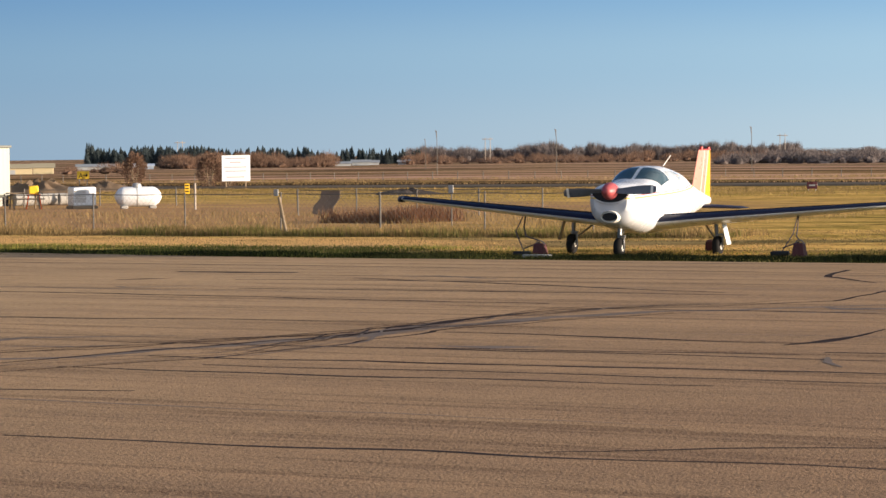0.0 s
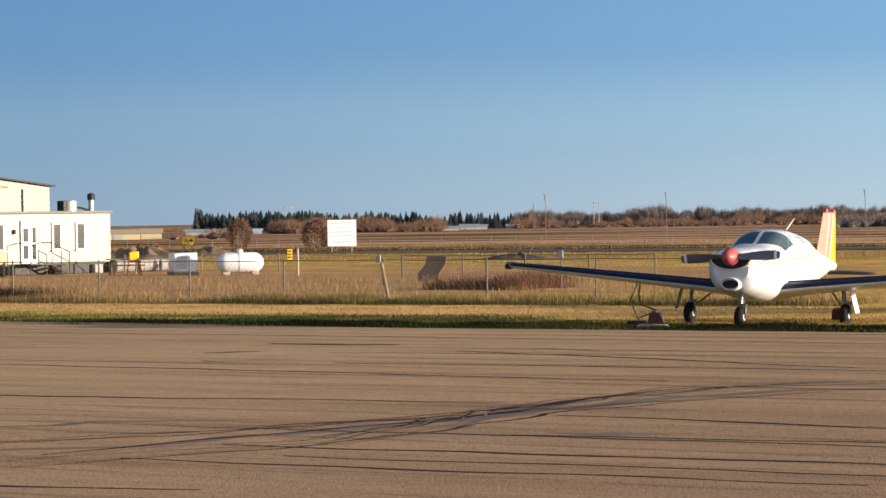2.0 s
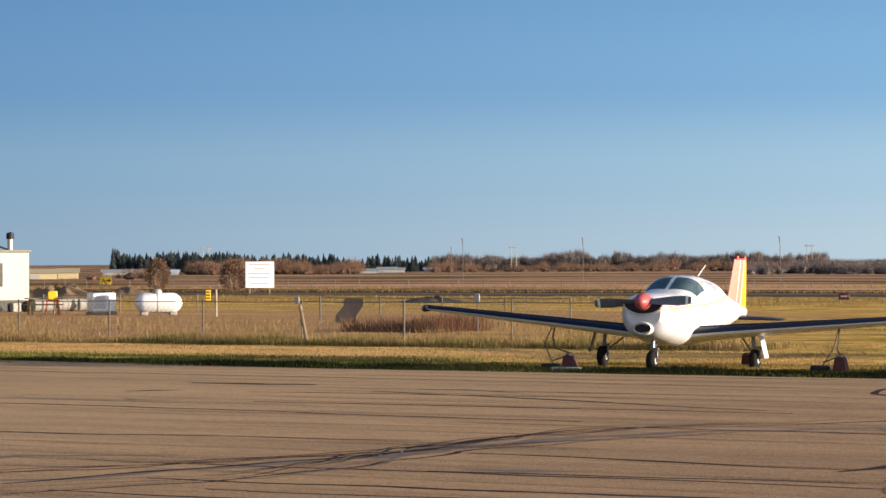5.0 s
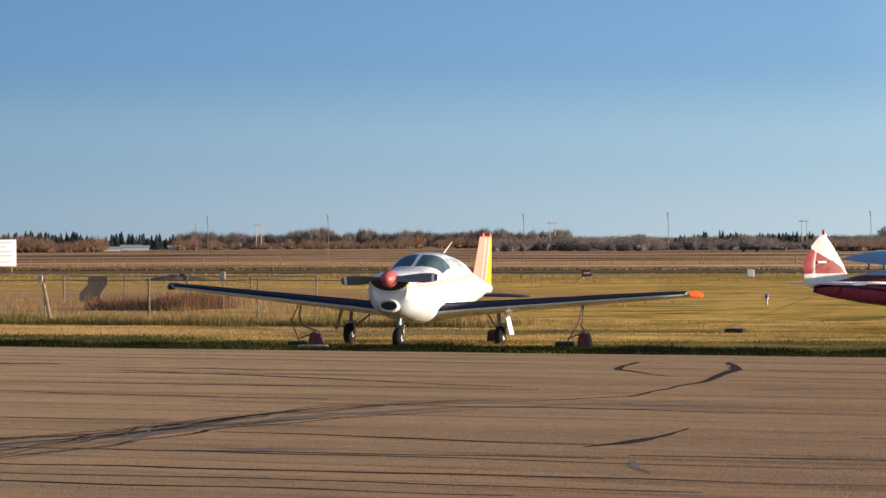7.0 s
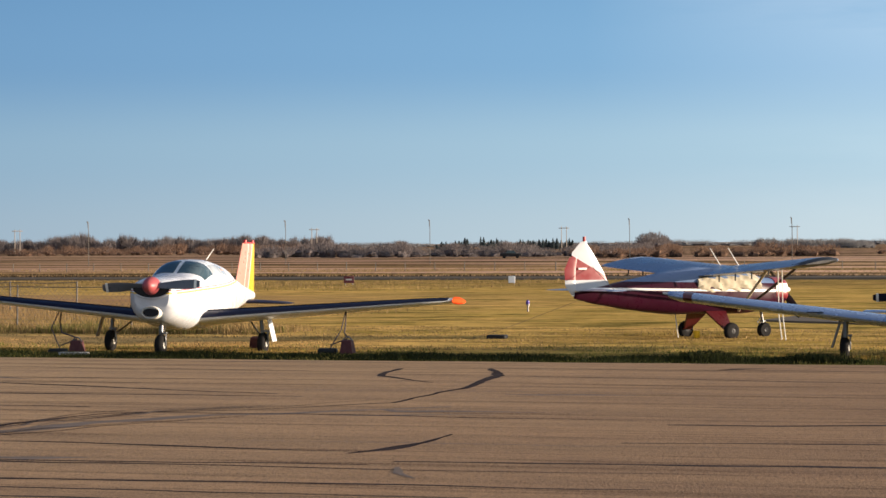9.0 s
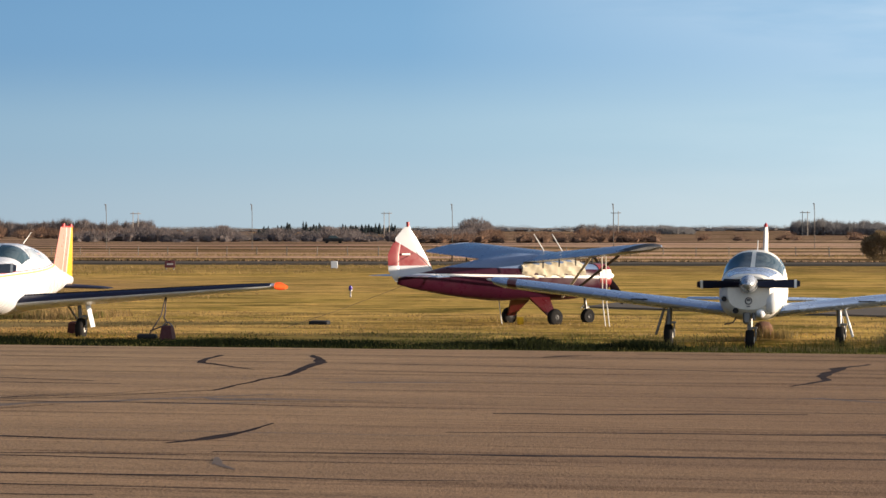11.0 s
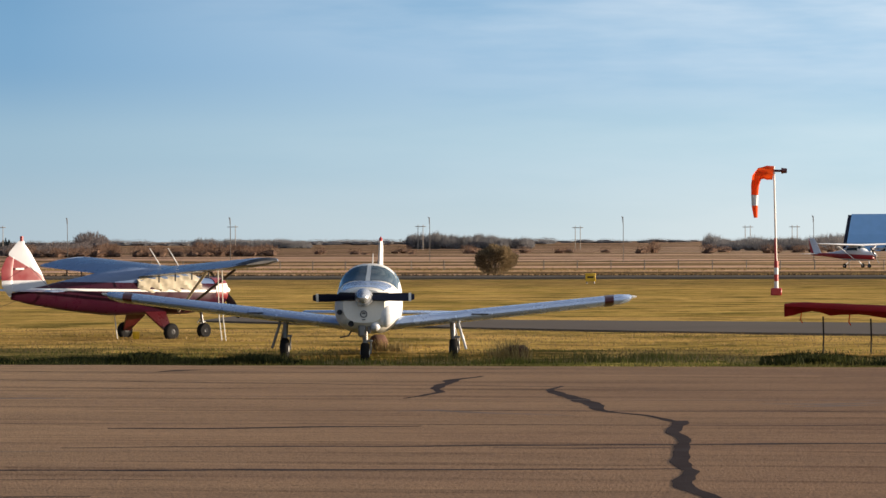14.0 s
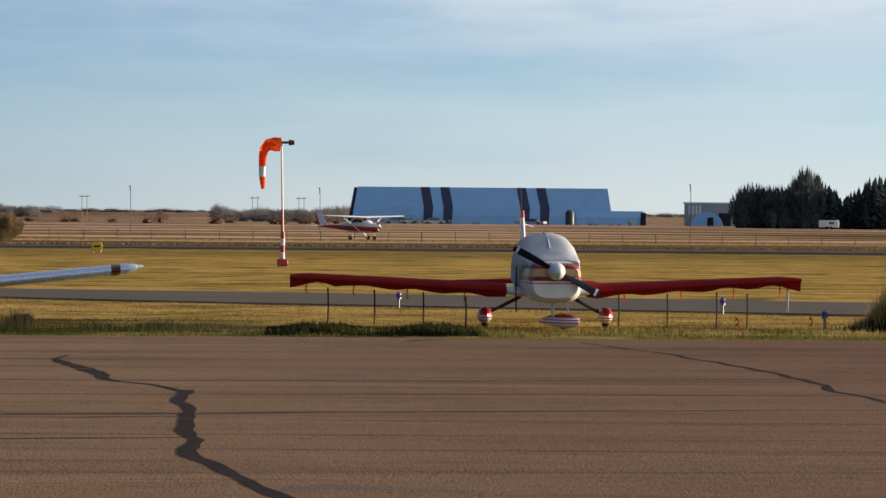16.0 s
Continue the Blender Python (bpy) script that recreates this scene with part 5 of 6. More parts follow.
van = thing("white_trailer", facing(11.6, 540) @ Matrix.Diagonal((0.85, 0.85, 0.85, 1)), "white camper trailer by the conifers", "trailer")
part("body", cbox((0, 0, 1.3), (4.8, 2.2, 1.7), 0.15), WHITE, van)
part("window", cbox((0.6, -1.11, 1.5), (1.2, 0.05, 0.5), 0.02), PANE, van)
for s in (-0.5, 0.5):
    part("tyre", revolve([(-0.1, 0.1), (-0.1, 0.35), (0.1, 0.35), (0.1, 0.1)], (s, -1.0, 0.35), (0, 1, 0), 12), RUBBER, van)


# site trailer with its steps, on the side of the yard
def site_trailer():
    t = thing("office_trailer", facing(-40.47, 119, 0, 33) @ Matrix.Diagonal((0.87, 0.87, 1, 1)), "cream site office trailer with narrow windows and steps", "trailer")
    L, H = 8.6, 2.7
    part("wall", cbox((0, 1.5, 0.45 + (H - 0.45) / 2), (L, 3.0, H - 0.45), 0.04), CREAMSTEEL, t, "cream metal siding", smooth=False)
    part("roof", cbox((0, 1.5, H + 0.04), (L + 0.16, 3.16, 0.11), 0.03), worn("weathered_roof_edge", (0.16, 0.165, 0.15), 0.7, scale=1.0), t, "grey roof edge", smooth=False)
    # Black here is the shade below the trailer floor, put in as colour
    part("shaded_skirt", cbox((0, 1.5, 0.22), (L - 0.1, 2.8, 0.46), 0.02), BLACK, t, smooth=False)
    for x in (-2.45, 0.95, 2.4):
        w = part("window", cbox((x, -0.03, 1.67), (0.62, 0.1, 1.26), 0.02), WHITE, t, "narrow white-framed window", smooth=False)
        part("pane", cbox((x, -0.07, 1.67), (0.42, 0.05, 1.1), 0.01), PANE, w, smooth=False)
        part("sill", cbox((x, -0.1, 1.03), (0.7, 0.12, 0.05), 0.01), WHITE, w, smooth=False)
    d = part("door", cbox((-0.75, -0.05, 1.44), (0.95, 0.1, 1.9), 0.02), WHITE, t, "white glazed door", smooth=False)
    for z in (1.0, 1.75):
        part("pane", cbox((-0.95, -0.1, z), (0.3, 0.06, 0.6), 0.01), PANE, d, smooth=False)
        part("pane", cbox((-0.45, -0.1, z), (0.22, 0.06, 0.7), 0.01), PANE, d, smooth=False)
    st = part("steps", join(*[cbox((0.1 + 0.3 * i, -0.6, 0.42 - 0.14 * i), (0.3, 1.0, 0.045), 0.01) for i in range(3)], cbox((-0.7, -0.6, 0.46), (1.3, 1.0, 0.06), 0.01), cyl((-0.05, -1.05, 0.44), (0.9, -1.05, 0.02), 0.05, n=6)), DARKSTEEL, t, "dark open steps up to the door", smooth=False)
    part("handrail", tube([(-1.35, -1.1, 0.0), (-1.35, -1.1, 1.4), (-1.35, -0.1, 1.4)], 0.028), DARKSTEEL, st)
    part("handrail", join(tube([(-0.05, -1.1, 0.45), (-0.05, -1.1, 1.4), (1.0, -1.1, 0.98), (1.0, -1.1, 0.0)], 0.028), tube([(-0.05, -1.1, 0.95), (1.0, -1.1, 0.55)], 0.022), tube([(-0.05, -0.1, 1.4), (-0.05, -1.1, 1.4)], 0.028), tube([(0.5, -1.1, 0.2), (0.5, -1.1, 1.18)], 0.022)), DARKSTEEL, st)
    for x in (-2.9, -1.9, 0.9, 3.4):
        part("axle_stand", cbox((x, 0.0, 0.2), (0.5, 0.4, 0.4), 0.03), CONC if x > 1 else RUBBER, t, "block under the floor")
    part("flue", cyl((4.05, 1.4, H), (4.05, 1.4, H + 0.62), 0.14, n=14), GALV, t, "metal flue")
    part("flue_cowl", join(cyl((4.05, 1.4, H + 0.6), (4.05, 1.4, H + 0.86), 0.2, n=14), revolve([(0, 0.2), (0.06, 0.02)], (4.05, 1.4, H + 0.86), (0, 0, 1), 14)), BLACK, t, "dark flue cowl")
    part("cooler", revolve([(0, 0.34), (0.05, 0.4), (0.5, 0.4), (0.52, 0.34)], (2.75, 1.5, H + 0.05), (0, 0, 1), 20), GALV, t, "round grey roof cooler")
    part("cooler_side", cbox((2.3, 1.5, H + 0.33), (0.22, 0.6, 0.48), 0.03), BLACK, t)
    part("duct", tube([(3.1, 1.5, H + 0.28), (3.5, 1.5, H + 0.24), (3.95, 1.5, H + 0.12)], 0.05), BLACK, t)
    part("wall_lamp", cbox((-1.6, -0.08, 1.9), (0.12, 0.14, 0.2), 0.02), BLACK, t)


site_trailer()
shed = thing("white_hangar", facing(-41.47, 172, 0, 38), "tall cream steel hangar behind the office trailer", "hangar")
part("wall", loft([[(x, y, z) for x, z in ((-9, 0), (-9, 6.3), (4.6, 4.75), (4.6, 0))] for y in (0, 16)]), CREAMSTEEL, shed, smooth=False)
part("roof", loft([[(x, y, z) for x, z in ((-9.2, 6.32), (-9.2, 6.42), (4.8, 4.86), (4.8, 4.76))] for y in (-0.4, 16.3)]), BLACK, shed, "dark roof edge", smooth=False)
part("trim", loft([[(x, y, z) for x, z in ((-7, 5.6), (-7, 5.68), (1.2, 4.75), (1.2, 4.67))] for y in (-0.08, 0.02)]), WOOD, shed, smooth=False)
part("drain_pipe", cyl((2.4, -0.1, 0.5), (2.4, -0.1, 4.6), 0.08), GALV, shed)
arch = thing("arched_hut", facing(-43.2, 158, 0, 0), "cream arched steel hut beside the hangar", "hut")
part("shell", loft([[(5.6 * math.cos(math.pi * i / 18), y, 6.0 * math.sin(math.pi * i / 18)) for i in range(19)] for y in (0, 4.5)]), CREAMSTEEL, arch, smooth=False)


# yard things
def yard():
    t = thing("propane_tank", facing(-36.24, 110.5, 0, 4), "white propane tank on concrete feet", "tank")
    part("shell", moved(revolve([(-0.99, 0.02), (-0.96, 0.14), (-0.88, 0.27), (-0.74, 0.38), (-0.6, 0.42), (0.6, 0.42), (0.74, 0.38), (0.88, 0.27), (0.96, 0.14), (0.99, 0.02)], (0, 0, 0), (1, 0, 0), 28), pose(0, 0, 0.5)), WHITE, t)
    part("dome", revolve([(0, 0.2), (0.1, 0.2), (0.17, 0.15), (0.19, 0.02)], (-0.05, 0, 0.89), (0, 0, 1), 18), GALV, t, "grey valve dome")
    for s in (-0.6, 0.6):
        part("foot", cbox((s, 0, 0.06), (0.3, 0.7, 0.14), 0.03), CONC, t)
    part("band", revolve([(-0.02, 0.425), (0.02, 0.425)], (-0.06, 0, 0.5), (1, 0, 0), 28), GALV, t)
    g = thing("generator_box", facing(-37.4, 111.5, 0, 14), "white louvred generator box on a pallet", "generator")
    part("body", cbox((0, 0.5, 0.52), (1.0, 1.0, 0.8), 0.04), WHITE, g)
    for i in range(7):
        part("louvre", cbox((-0.2, -0.01, 0.3 + i * 0.075), (0.5, 0.03, 0.04), 0.005), GALV, g)
    part("pallet", cbox((0, 0.5, 0.06), (1.1, 1.1, 0.12), 0.01), WOOD, g)
    p = thing("picnic_table", facing(-38.7, 113.5, 0, 10), "weathered brown picnic table", "table")
    part("tabletop", cbox((0, 0, 0.68), (1.5, 0.7, 0.05), 0.01), WOOD, p)
    for y in (-0.6, 0.6):
        part("bench", cbox((0, y, 0.42), (1.5, 0.25, 0.05), 0.01), WOOD, p)
    for x in (-0.55, 0.55):
        for s in (-1, 1):
            part("leg", cyl((x, s * 0.2, 0.66), (x, s * 0.55, 0.0), 0.04), WOOD, p)
    y_ = thing("yellow_crate", facing(-38.5, 112.3, 0, 0), "yellow plastic crate on an orange trestle", "crate")
    part("crate", cbox((0, 0, 0.82), (0.4, 0.35, 0.36), 0.03), YELLOW, y_)
    for x in (-0.32, 0.32):
        part("trestle_leg", join(cyl((x * 0.7, 0, 0.62), (x, -0.2, 0), 0.025), cyl((x * 0.7, 0, 0.62), (x, 0.2, 0), 0.025)), ORANGE, y_)
    part("trestle_bar", cbox((0, 0, 0.6), (0.6, 0.1, 0.06), 0.01), ORANGE, y_)
    # Row of pale concrete blocks, put in with the shape of lying drums
    for i, (az, d) in enumerate(((-38.25, 122), (-38.0, 123), (-37.75, 122), (-38.7, 121))):
        b = thing("pale_block", facing(az, d), "pale concrete block in the yard, drum-shaped", "drum", "drums in the yard")
        part("barrel", revolve([(-0.42, 0.27), (-0.14, 0.27), (-0.13, 0.285), (-0.12, 0.27), (0.12, 0.27), (0.13, 0.285), (0.14, 0.27), (0.42, 0.27)], (0, 0, 0.28), (1, 0.3, 0), 18), CONC, b)
    s = thing("direction_sign", facing(-37.35, 207), "yellow taxi direction sign with a black letter and arrow", "sign")
    part("panel", cbox((0, 0, 0.95), (0.95, 0.12, 0.6), 0.02), YELLOW, s)
    letter(s, "A", (-0.36, -0.07, 0.72), 0.55, BLACK)
    part("arrow", join(cbox((0.16, -0.068, 0.95), (0.34, 0.016, 0.07), 0.002), moved(cbox((0, 0, 0), (0.2, 0.016, 0.06), 0.002), pose(0.28, -0.068, 1.0, 0, 45, 0)), moved(cbox((0, 0, 0), (0.2, 0.016, 0.06), 0.002), pose(0.28, -0.068, 0.9, 0, -45, 0))), BLACK, s)
    for x in (-0.3, 0.3):
        part("leg", cyl((x, 0, 0), (x, 0, 0.66), 0.04), STEEL, s)
    b = thing("white_notice_board", facing(-34.05, 184.5, 0, 12), "white notice board with faint grey lettering on posts", "sign")
    part("panel", cbox((0, 0, 1.42), (2.03, 0.06, 1.82), 0.01), WHITE, b)
    for z, w, m in ((2.12, 1.5, FAINT), (1.84, 0.8, FAINTRED), (1.5, 1.6, FAINT), (1.22, 1.5, FAINT), (0.8, 1.3, FAINTRED)):
        part("lettering_bar", cbox((-0.05, -0.036, z), (w, 0.012, 0.07), 0.002), m, b)
    for x in (-0.7, 0.7):
        part("post", cbox((x, 0.06, 0.6), (0.1, 0.08, 1.3), 0.01), WOOD, b)
    tr = thing("pickup_truck", facing(-41.8, 111.5, 0, 80), "tan pickup truck seen from its tailgate", "truck")
    tan = worn("tan_truck_paint", (0.42, 0.33, 0.2), 0.4)
    part("bed", cbox((0, 0, 0.8), (4.6, 1.7, 0.55), 0.06), tan, tr)
    part("cab", loft([[(x, y * k, z) for x, z, k in ((-1.4, 1.05, 1), (-1.0, 1.6, 0.85), (0.3, 1.6, 0.85), (0.5, 1.05, 1))] for y in (-0.82, 0.82)]), GLASS, tr)
    for x in (-1.4, 1.5):
        for s in (-0.75, 0.75):
            part("tyre", revolve([(-0.1, 0.15), (-0.1, 0.34), (0.1, 0.34), (0.1, 0.15)], (x, s, 0.34), (0, 1, 0), 16), RUBBER, tr)
    part("tail_light", cbox((2.3, -0.72, 0.85), (0.04, 0.14, 0.3), 0.01), RED, tr)
    part("bumper", cbox((2.36, 0, 0.5), (0.12, 1.6, 0.16), 0.02), STEEL, tr)


def letter(parent, text, at, size, mat, turn=(90, 0, 0)):
    cu = bpy.data.curves.new("lettering", "FONT")
    cu.body, cu.size, cu.extrude = text, size, 0.006
    tmp = bpy.data.objects.new("lettering", cu)
    scene.collection.objects.link(tmp)
    dg = bpy.context.evaluated_depsgraph_get()
    me = bpy.data.meshes.new_from_object(tmp.evaluated_get(dg))
    bpy.data.objects.remove(tmp)
    ob = new("lettering", me)
    me.materials.clear()
    me.materials.append(mat)
    ob.parent = parent
    ob.matrix_local = pose(*at, *turn)
    return ob


yard()


def marker(name, az, dist, size, mat, label, legs=0.12, bars=None, cat="sign"):
    t = thing(name, facing(az, dist), label, cat)
    part("panel", cbox((0, 0, legs + size[1] / 2), (size[0], 0.12, size[1]), 0.015), mat, t)
    for s in (-1, 1):
        part("leg", cyl((s * size[0] * 0.35, 0, 0), (s * size[0] * 0.35, 0, legs + 0.02), 0.025), STEEL, t)
    if bars:
        part("lettering_bar", cbox((0, -0.066, legs + size[1] * 0.52), (size[0] * 0.6, 0.012, size[1] * 0.22), 0.003), bars, t)


marker("runway_sign", -21.46, 140, (0.55, 0.36), MAROON, "red holding sign with pale bar of figures", 0.1, GALV)
marker("taxi_sign", -4.13, 133, (0.52, 0.4), YELLOW, "yellow sign with dark bar of figures", 0.12, BLACK)
marker("marker_box", -17.93, 141, (0.36, 0.36), WHITE, "white marker box in the grass", 0.05, None, "marker")


def edge_light(x, y, label="taxiway lamp with violet globe on a short stalk", glass_mat=BLUE):
    t = thing("edge_light", pose(x, y, 0), label, "lamp", "taxiway edge lamps")
    part("stalk", cyl((0, 0, 0), (0, 0, 0.22), 0.025), STEEL, t)
    part("globe", revolve([(0, 0.04), (0.04, 0.06), (0.1, 0.055), (0.13, 0.025), (0.14, 0.004)], (0, 0, 0.22), (0, 0, 1), 14), glass_mat, t, "violet glass globe")
    part("ring", cyl((0, 0, 0.2), (0, 0, 0.235), 0.06, n=14), STEEL, t)


edge_light(2.35, 56.9)
edge_light(9.0, 54.6)
edge_light(9.7, 47.5)
edge_light(-24.3, 76.7)


# thin marker poles and line towers
def whip_pole(az, dist, h):
    t = thing("marker_pole", facing(az, dist), "thin pale pole with a bent tip", "pole", "marker poles")
    part("pole", tube([(0, 0, 0), (0, 0, h * 0.8), (-0.03, 0, h)], 0.038, 6), FENCE, t)
    part("tip", tube([(-0.03, 0, h * 0.86), (-0.06, 0, h * 0.97), (-0.16, 0, h * 1.01)], 0.05, 6), FENCE, t)


for az in (-29.65, -27.05, -22.82, -19.70, -15.38, -11.9, -7.60, -3.42, 0.65, 5.0, 8.65):
    whip_pole(az, 285, 4.9 if az < 8 else 5.6)
whip_pole(-29.9, 430, 5.0)


def h_frame(az, dist, h):
    t = thing("line_tower", facing(az, dist), "wooden H-frame power line pole", "pole", "power line poles")
    for s in (-0.9, 0.9):
        part("post", cyl((s, 0, 0), (s, 0, h), 0.16, 0.12, 6), POLEWOOD, t)
    part("crossarm", cbox((0, 0, h - 0.6), (3.8, 0.25, 0.25), 0.05), POLEWOOD, t)


for az in (-35.2, -28.55, -22.2, -16.8, -11.85, -7.8, -4.4, 0.25, -0.75):
    h_frame(az, 950, 9.0 if az < -5 else 8.4)


# ---- fences ----
def fence(name, line, h, gap, label, mesh=True, r=0.035, rail=0.017):
    """Posts, a top rail and diagonal wire between them, along a line on the ground."""
    t = thing(name, pose(0, 0, 0), label, "fence")
    pts = [Vector((*p, 0)) for p in line]
    posts = []
    for a, b in zip(pts, pts[1:]):
        n = max(1, round((b - a).length / gap))
        posts += [a.lerp(b, i / n) for i in range(n)]
    posts.append(pts[-1])
    for i, p in enumerate(posts):
        lean = 0.04 * noise.noise(p * 3.1)
        part("post", cyl(p - Vector((0, 0, 0.05)), p + Vector((lean, 0, h)), r * (1.25 if i % 7 == 0 else 1), n=8), FENCE, t)
    for a, b in zip(posts, posts[1:]):
        part("rail", tube([a + Vector((0, 0, h - 0.04)), (a + b) / 2 + Vector((0, 0, h - 0.06)), b + Vector((0, 0, h - 0.04))], rail, 5), FENCE, t)
    if mesh:
        wires = []
        for a, b in zip(posts, posts[1:]):
            d = b - a
            n = int(d.length / 0.16)
            for i in range(-6, n):
                for s in (0, 1):
                    i0, i1 = i / n, (i + 6) / n
                    z0, z1 = 0.04, h - 0.06
                    if i0 < 0:
                        z0, i0 = z0 + (z1 - z0) * (-i0) / (i1 - i0), 0
                    if i1 > 1:
                        z1, i1 = z0 + (z1 - z0) * (1 - i0) / (i1 - i0), 1
                    if s:
                        z0, z1 = h - z0, h - z1
                    wires.append(cyl(a + d * i0 + Vector((0, 0, z0)), a + d * i1 + Vector((0, 0, z1)), 0.0026, n=3))
        tagged(part("chain_link", join(*wires), FENCE, t, smooth=False), kind="stuff")
    return t


fence("chain_link_fence", [(-77.9, 57.2), (-28.3, 57.6)], 1.12, 3.1, "low chain-link fence along the mown strip", r=0.023, rail=0.012)
fence("yard_fence", [(-50.3, 78.2), (-40.3, 78.0)], 0.93, 2.5, "chain-link fence of a small enclosure", r=0.028, rail=0.013)
fence("wire_fence", [(-190, 205), (-60, 205), (70, 204)], 0.75, 2.6, "long wire fence with thin posts beyond the runway", mesh=False, r=0.035, rail=0.006)
fence("back_fence", [tuple(pol(-38.7, 119).xy), tuple(pol(-35.4, 117).xy)], 0.8, 4.4, "low rail fence behind the yard", mesh=False, r=0.03)
gate = thing("cloth_panel", pose(-48.9, 77.6, 0, 0, 0, -2), "brown mesh cloth panel leaning in the enclosure", "panel")
part("cloth", loft([[(x + (0.25 if z > 0.5 else 0.0) , 0.04 * math.sin(x * 5 + z * 3) + d, z) for x in np.linspace(-0.42, 0.42, 9)] + [(x + (0.25 if z > 0.5 else 0.0), 0.04 * math.sin(x * 5 + z * 3) + d + 0.02, z) for x in np.linspace(0.42, -0.42, 9)] for z, d in ((0.03, 0), (0.3, 0.1), (0.6, 0.15), (0.86, 0.2))]), worn("brown_mesh_cloth", (0.2, 0.14, 0.1), 0.9), gate)
slant = thing("leaning_post", pose(-37.2, 57.0, 0), "leaning wooden post with small white sign", "post")
part("post", cyl((0.12, 0, 0), (-0.1, 0, 1.0), 0.045, n=8), WOOD, slant)
part("plate", cbox((-0.16, -0.05, 1.12), (0.14, 0.03, 0.18), 0.01), GALV, slant)
small = thing("small_sign", pose(-36.2, 64.4, 0), "small grey sign on a stake", "sign")
part("stake", cyl((0, 0, 0), (0, 0, 1.1), 0.02, n=6), FENCE, small)
part("plate", cbox((0, -0.03, 1.08), (0.16, 0.03, 0.24), 0.01), GALV, small)
cab = thing("fence_gate_post", pose(*pol(-35.0, 106), 0, 0, 35), "weathered gate post with yellow notice", "post")
part("post", cyl((0, 0, 0), (0, 0, 1.08), 0.045, n=8), POLEWOOD, cab)
part("notice", cbox((-0.32, 0, 0.85), (0.2, 0.03, 0.42), 0.01), YELLOW, cab)
for z in (0.74, 0.86, 0.98):
    part("lettering_bar", cbox((-0.32, -0.018, z), (0.15, 0.01, 0.05), 0.002), BLACK, cab)


# ---- plants ----
def leaf_mat(name, rgb, rgb2, rough=0.85):
    k = Mat(name, rough, 0.0, 0.2)
    g = k.n("ShaderNodeNewGeometry")
    c = k.mix(g.outputs["Random Per Island"], rgb, rgb2)
    k.color(c)
    t, m = k.n("ShaderNodeBsdfTranslucent"), k.n("ShaderNodeMixShader")
    k.put(t.inputs["Color"], c).put(m.inputs[0], 0.4).put(m.inputs[1], k.b.outputs[0]).put(m.inputs[2], t.outputs[0])
    k.put(k.t.nodes["Material Output"].inputs["Surface"], m.outputs[0])
    return k.m


GRASS_G = leaf_mat("green_blades", (0.08, 0.1, 0.018), (0.25, 0.225, 0.05))
# GRASS_D is nearly black: the shade along the apron is put into its colour
GRASS_D = leaf_mat("dark_shaded_blades", (0.01, 0.014, 0.004), (0.05, 0.055, 0.014))
GRASS_Y = leaf_mat("dry_blades", (0.24, 0.175, 0.065), (0.5, 0.37, 0.16))
OLIVEG = leaf_mat("olive_blades", (0.07, 0.07, 0.02), (0.24, 0.2, 0.06))
DULL_Y = leaf_mat("dull_straw", (0.13, 0.085, 0.036), (0.4, 0.27, 0.115))
DARKB = leaf_mat("dark_brush", (0.025, 0.018, 0.01), (0.07, 0.045, 0.022))
WEED_R = leaf_mat("rust_weeds", (0.08, 0.035, 0.02), (0.2, 0.1, 0.055))
# Far trees: distance haze is put into the needle, twig and hedge greys
CONIFER = leaf_mat("dark_needles", (0.045, 0.06, 0.064), (0.09, 0.11, 0.108))
BARE = leaf_mat("bare_twigs", (0.09, 0.08, 0.082), (0.2, 0.165, 0.155))
RUST = leaf_mat("rusty_shrub", (0.11, 0.07, 0.05), (0.25, 0.15, 0.1))
HEDGE = leaf_mat("hedge_haze_grey", (0.13, 0.132, 0.14), (0.24, 0.225, 0.215))
OLIVE = leaf_mat("olive_shrub", (0.12, 0.09, 0.05), (0.28, 0.2, 0.11))


def raw_mesh(name, v, tris, mat):
    me = bpy.data.meshes.new(name)
    me.vertices.add(len(v))
    me.vertices.foreach_set("co", np.asarray(v, np.float32).ravel())
    tris = np.asarray(tris, np.int32)
    me.loops.add(tris.size)
    me.loops.foreach_set("vertex_index", tris.ravel())
    me.polygons.add(len(tris))
    me.polygons.foreach_set("loop_start", np.arange(0, tris.size, 3, dtype=np.int32))
    me.polygons.foreach_set("loop_total", np.full(len(tris), 3, np.int32))
    me.update(calc_edges=True)
    me.materials.append(mat)
    return new(name, me)


def blades(name, n, place, height, width, mat, label, lean=0.5, base=None):
    """Grass: n narrow bent blades. place(n) gives x, y; height(x, y) the mean height."""
    x, y = place(n)
    h = height(x, y) * rng.uniform(0.5, 1.35, len(x))
    a = rng.uniform(0, 2 * np.pi, len(x))
    l = rng.uniform(0.1, 1.0, len(x)) * lean * h
    b = rng.uniform(0, np.pi, len(x))
    w = width * rng.uniform(0.6, 1.3, len(x))
    z0 = np.array([ground_z(p, q) for p, q in zip(x, y)]) - 0.01 if base is None else np.full(len(x), base)
    o = np.stack([x, y, z0], 1)
    side = np.stack([np.cos(b), np.sin(b), 0 * b], 1) * w[:, None]
    mid = o + np.stack([np.cos(a) * l * 0.35, np.sin(a) * l * 0.35, h * 0.6], 1)
    tip = o + np.stack([np.cos(a) * l, np.sin(a) * l, h], 1)
    v = np.stack([o - side, o + side, mid + side * 0.7, mid - side * 0.7, tip], 1).reshape(-1, 3)
    k = np.arange(len(x))[:, None] * 5
    tr = np.concatenate([k + [0, 1, 2], k + [0, 2, 3], k + [3, 2, 4]], 1).reshape(-1, 3)
    return tagged(raw_mesh(name, v, tr, mat), label, "grass", kind="stuff")


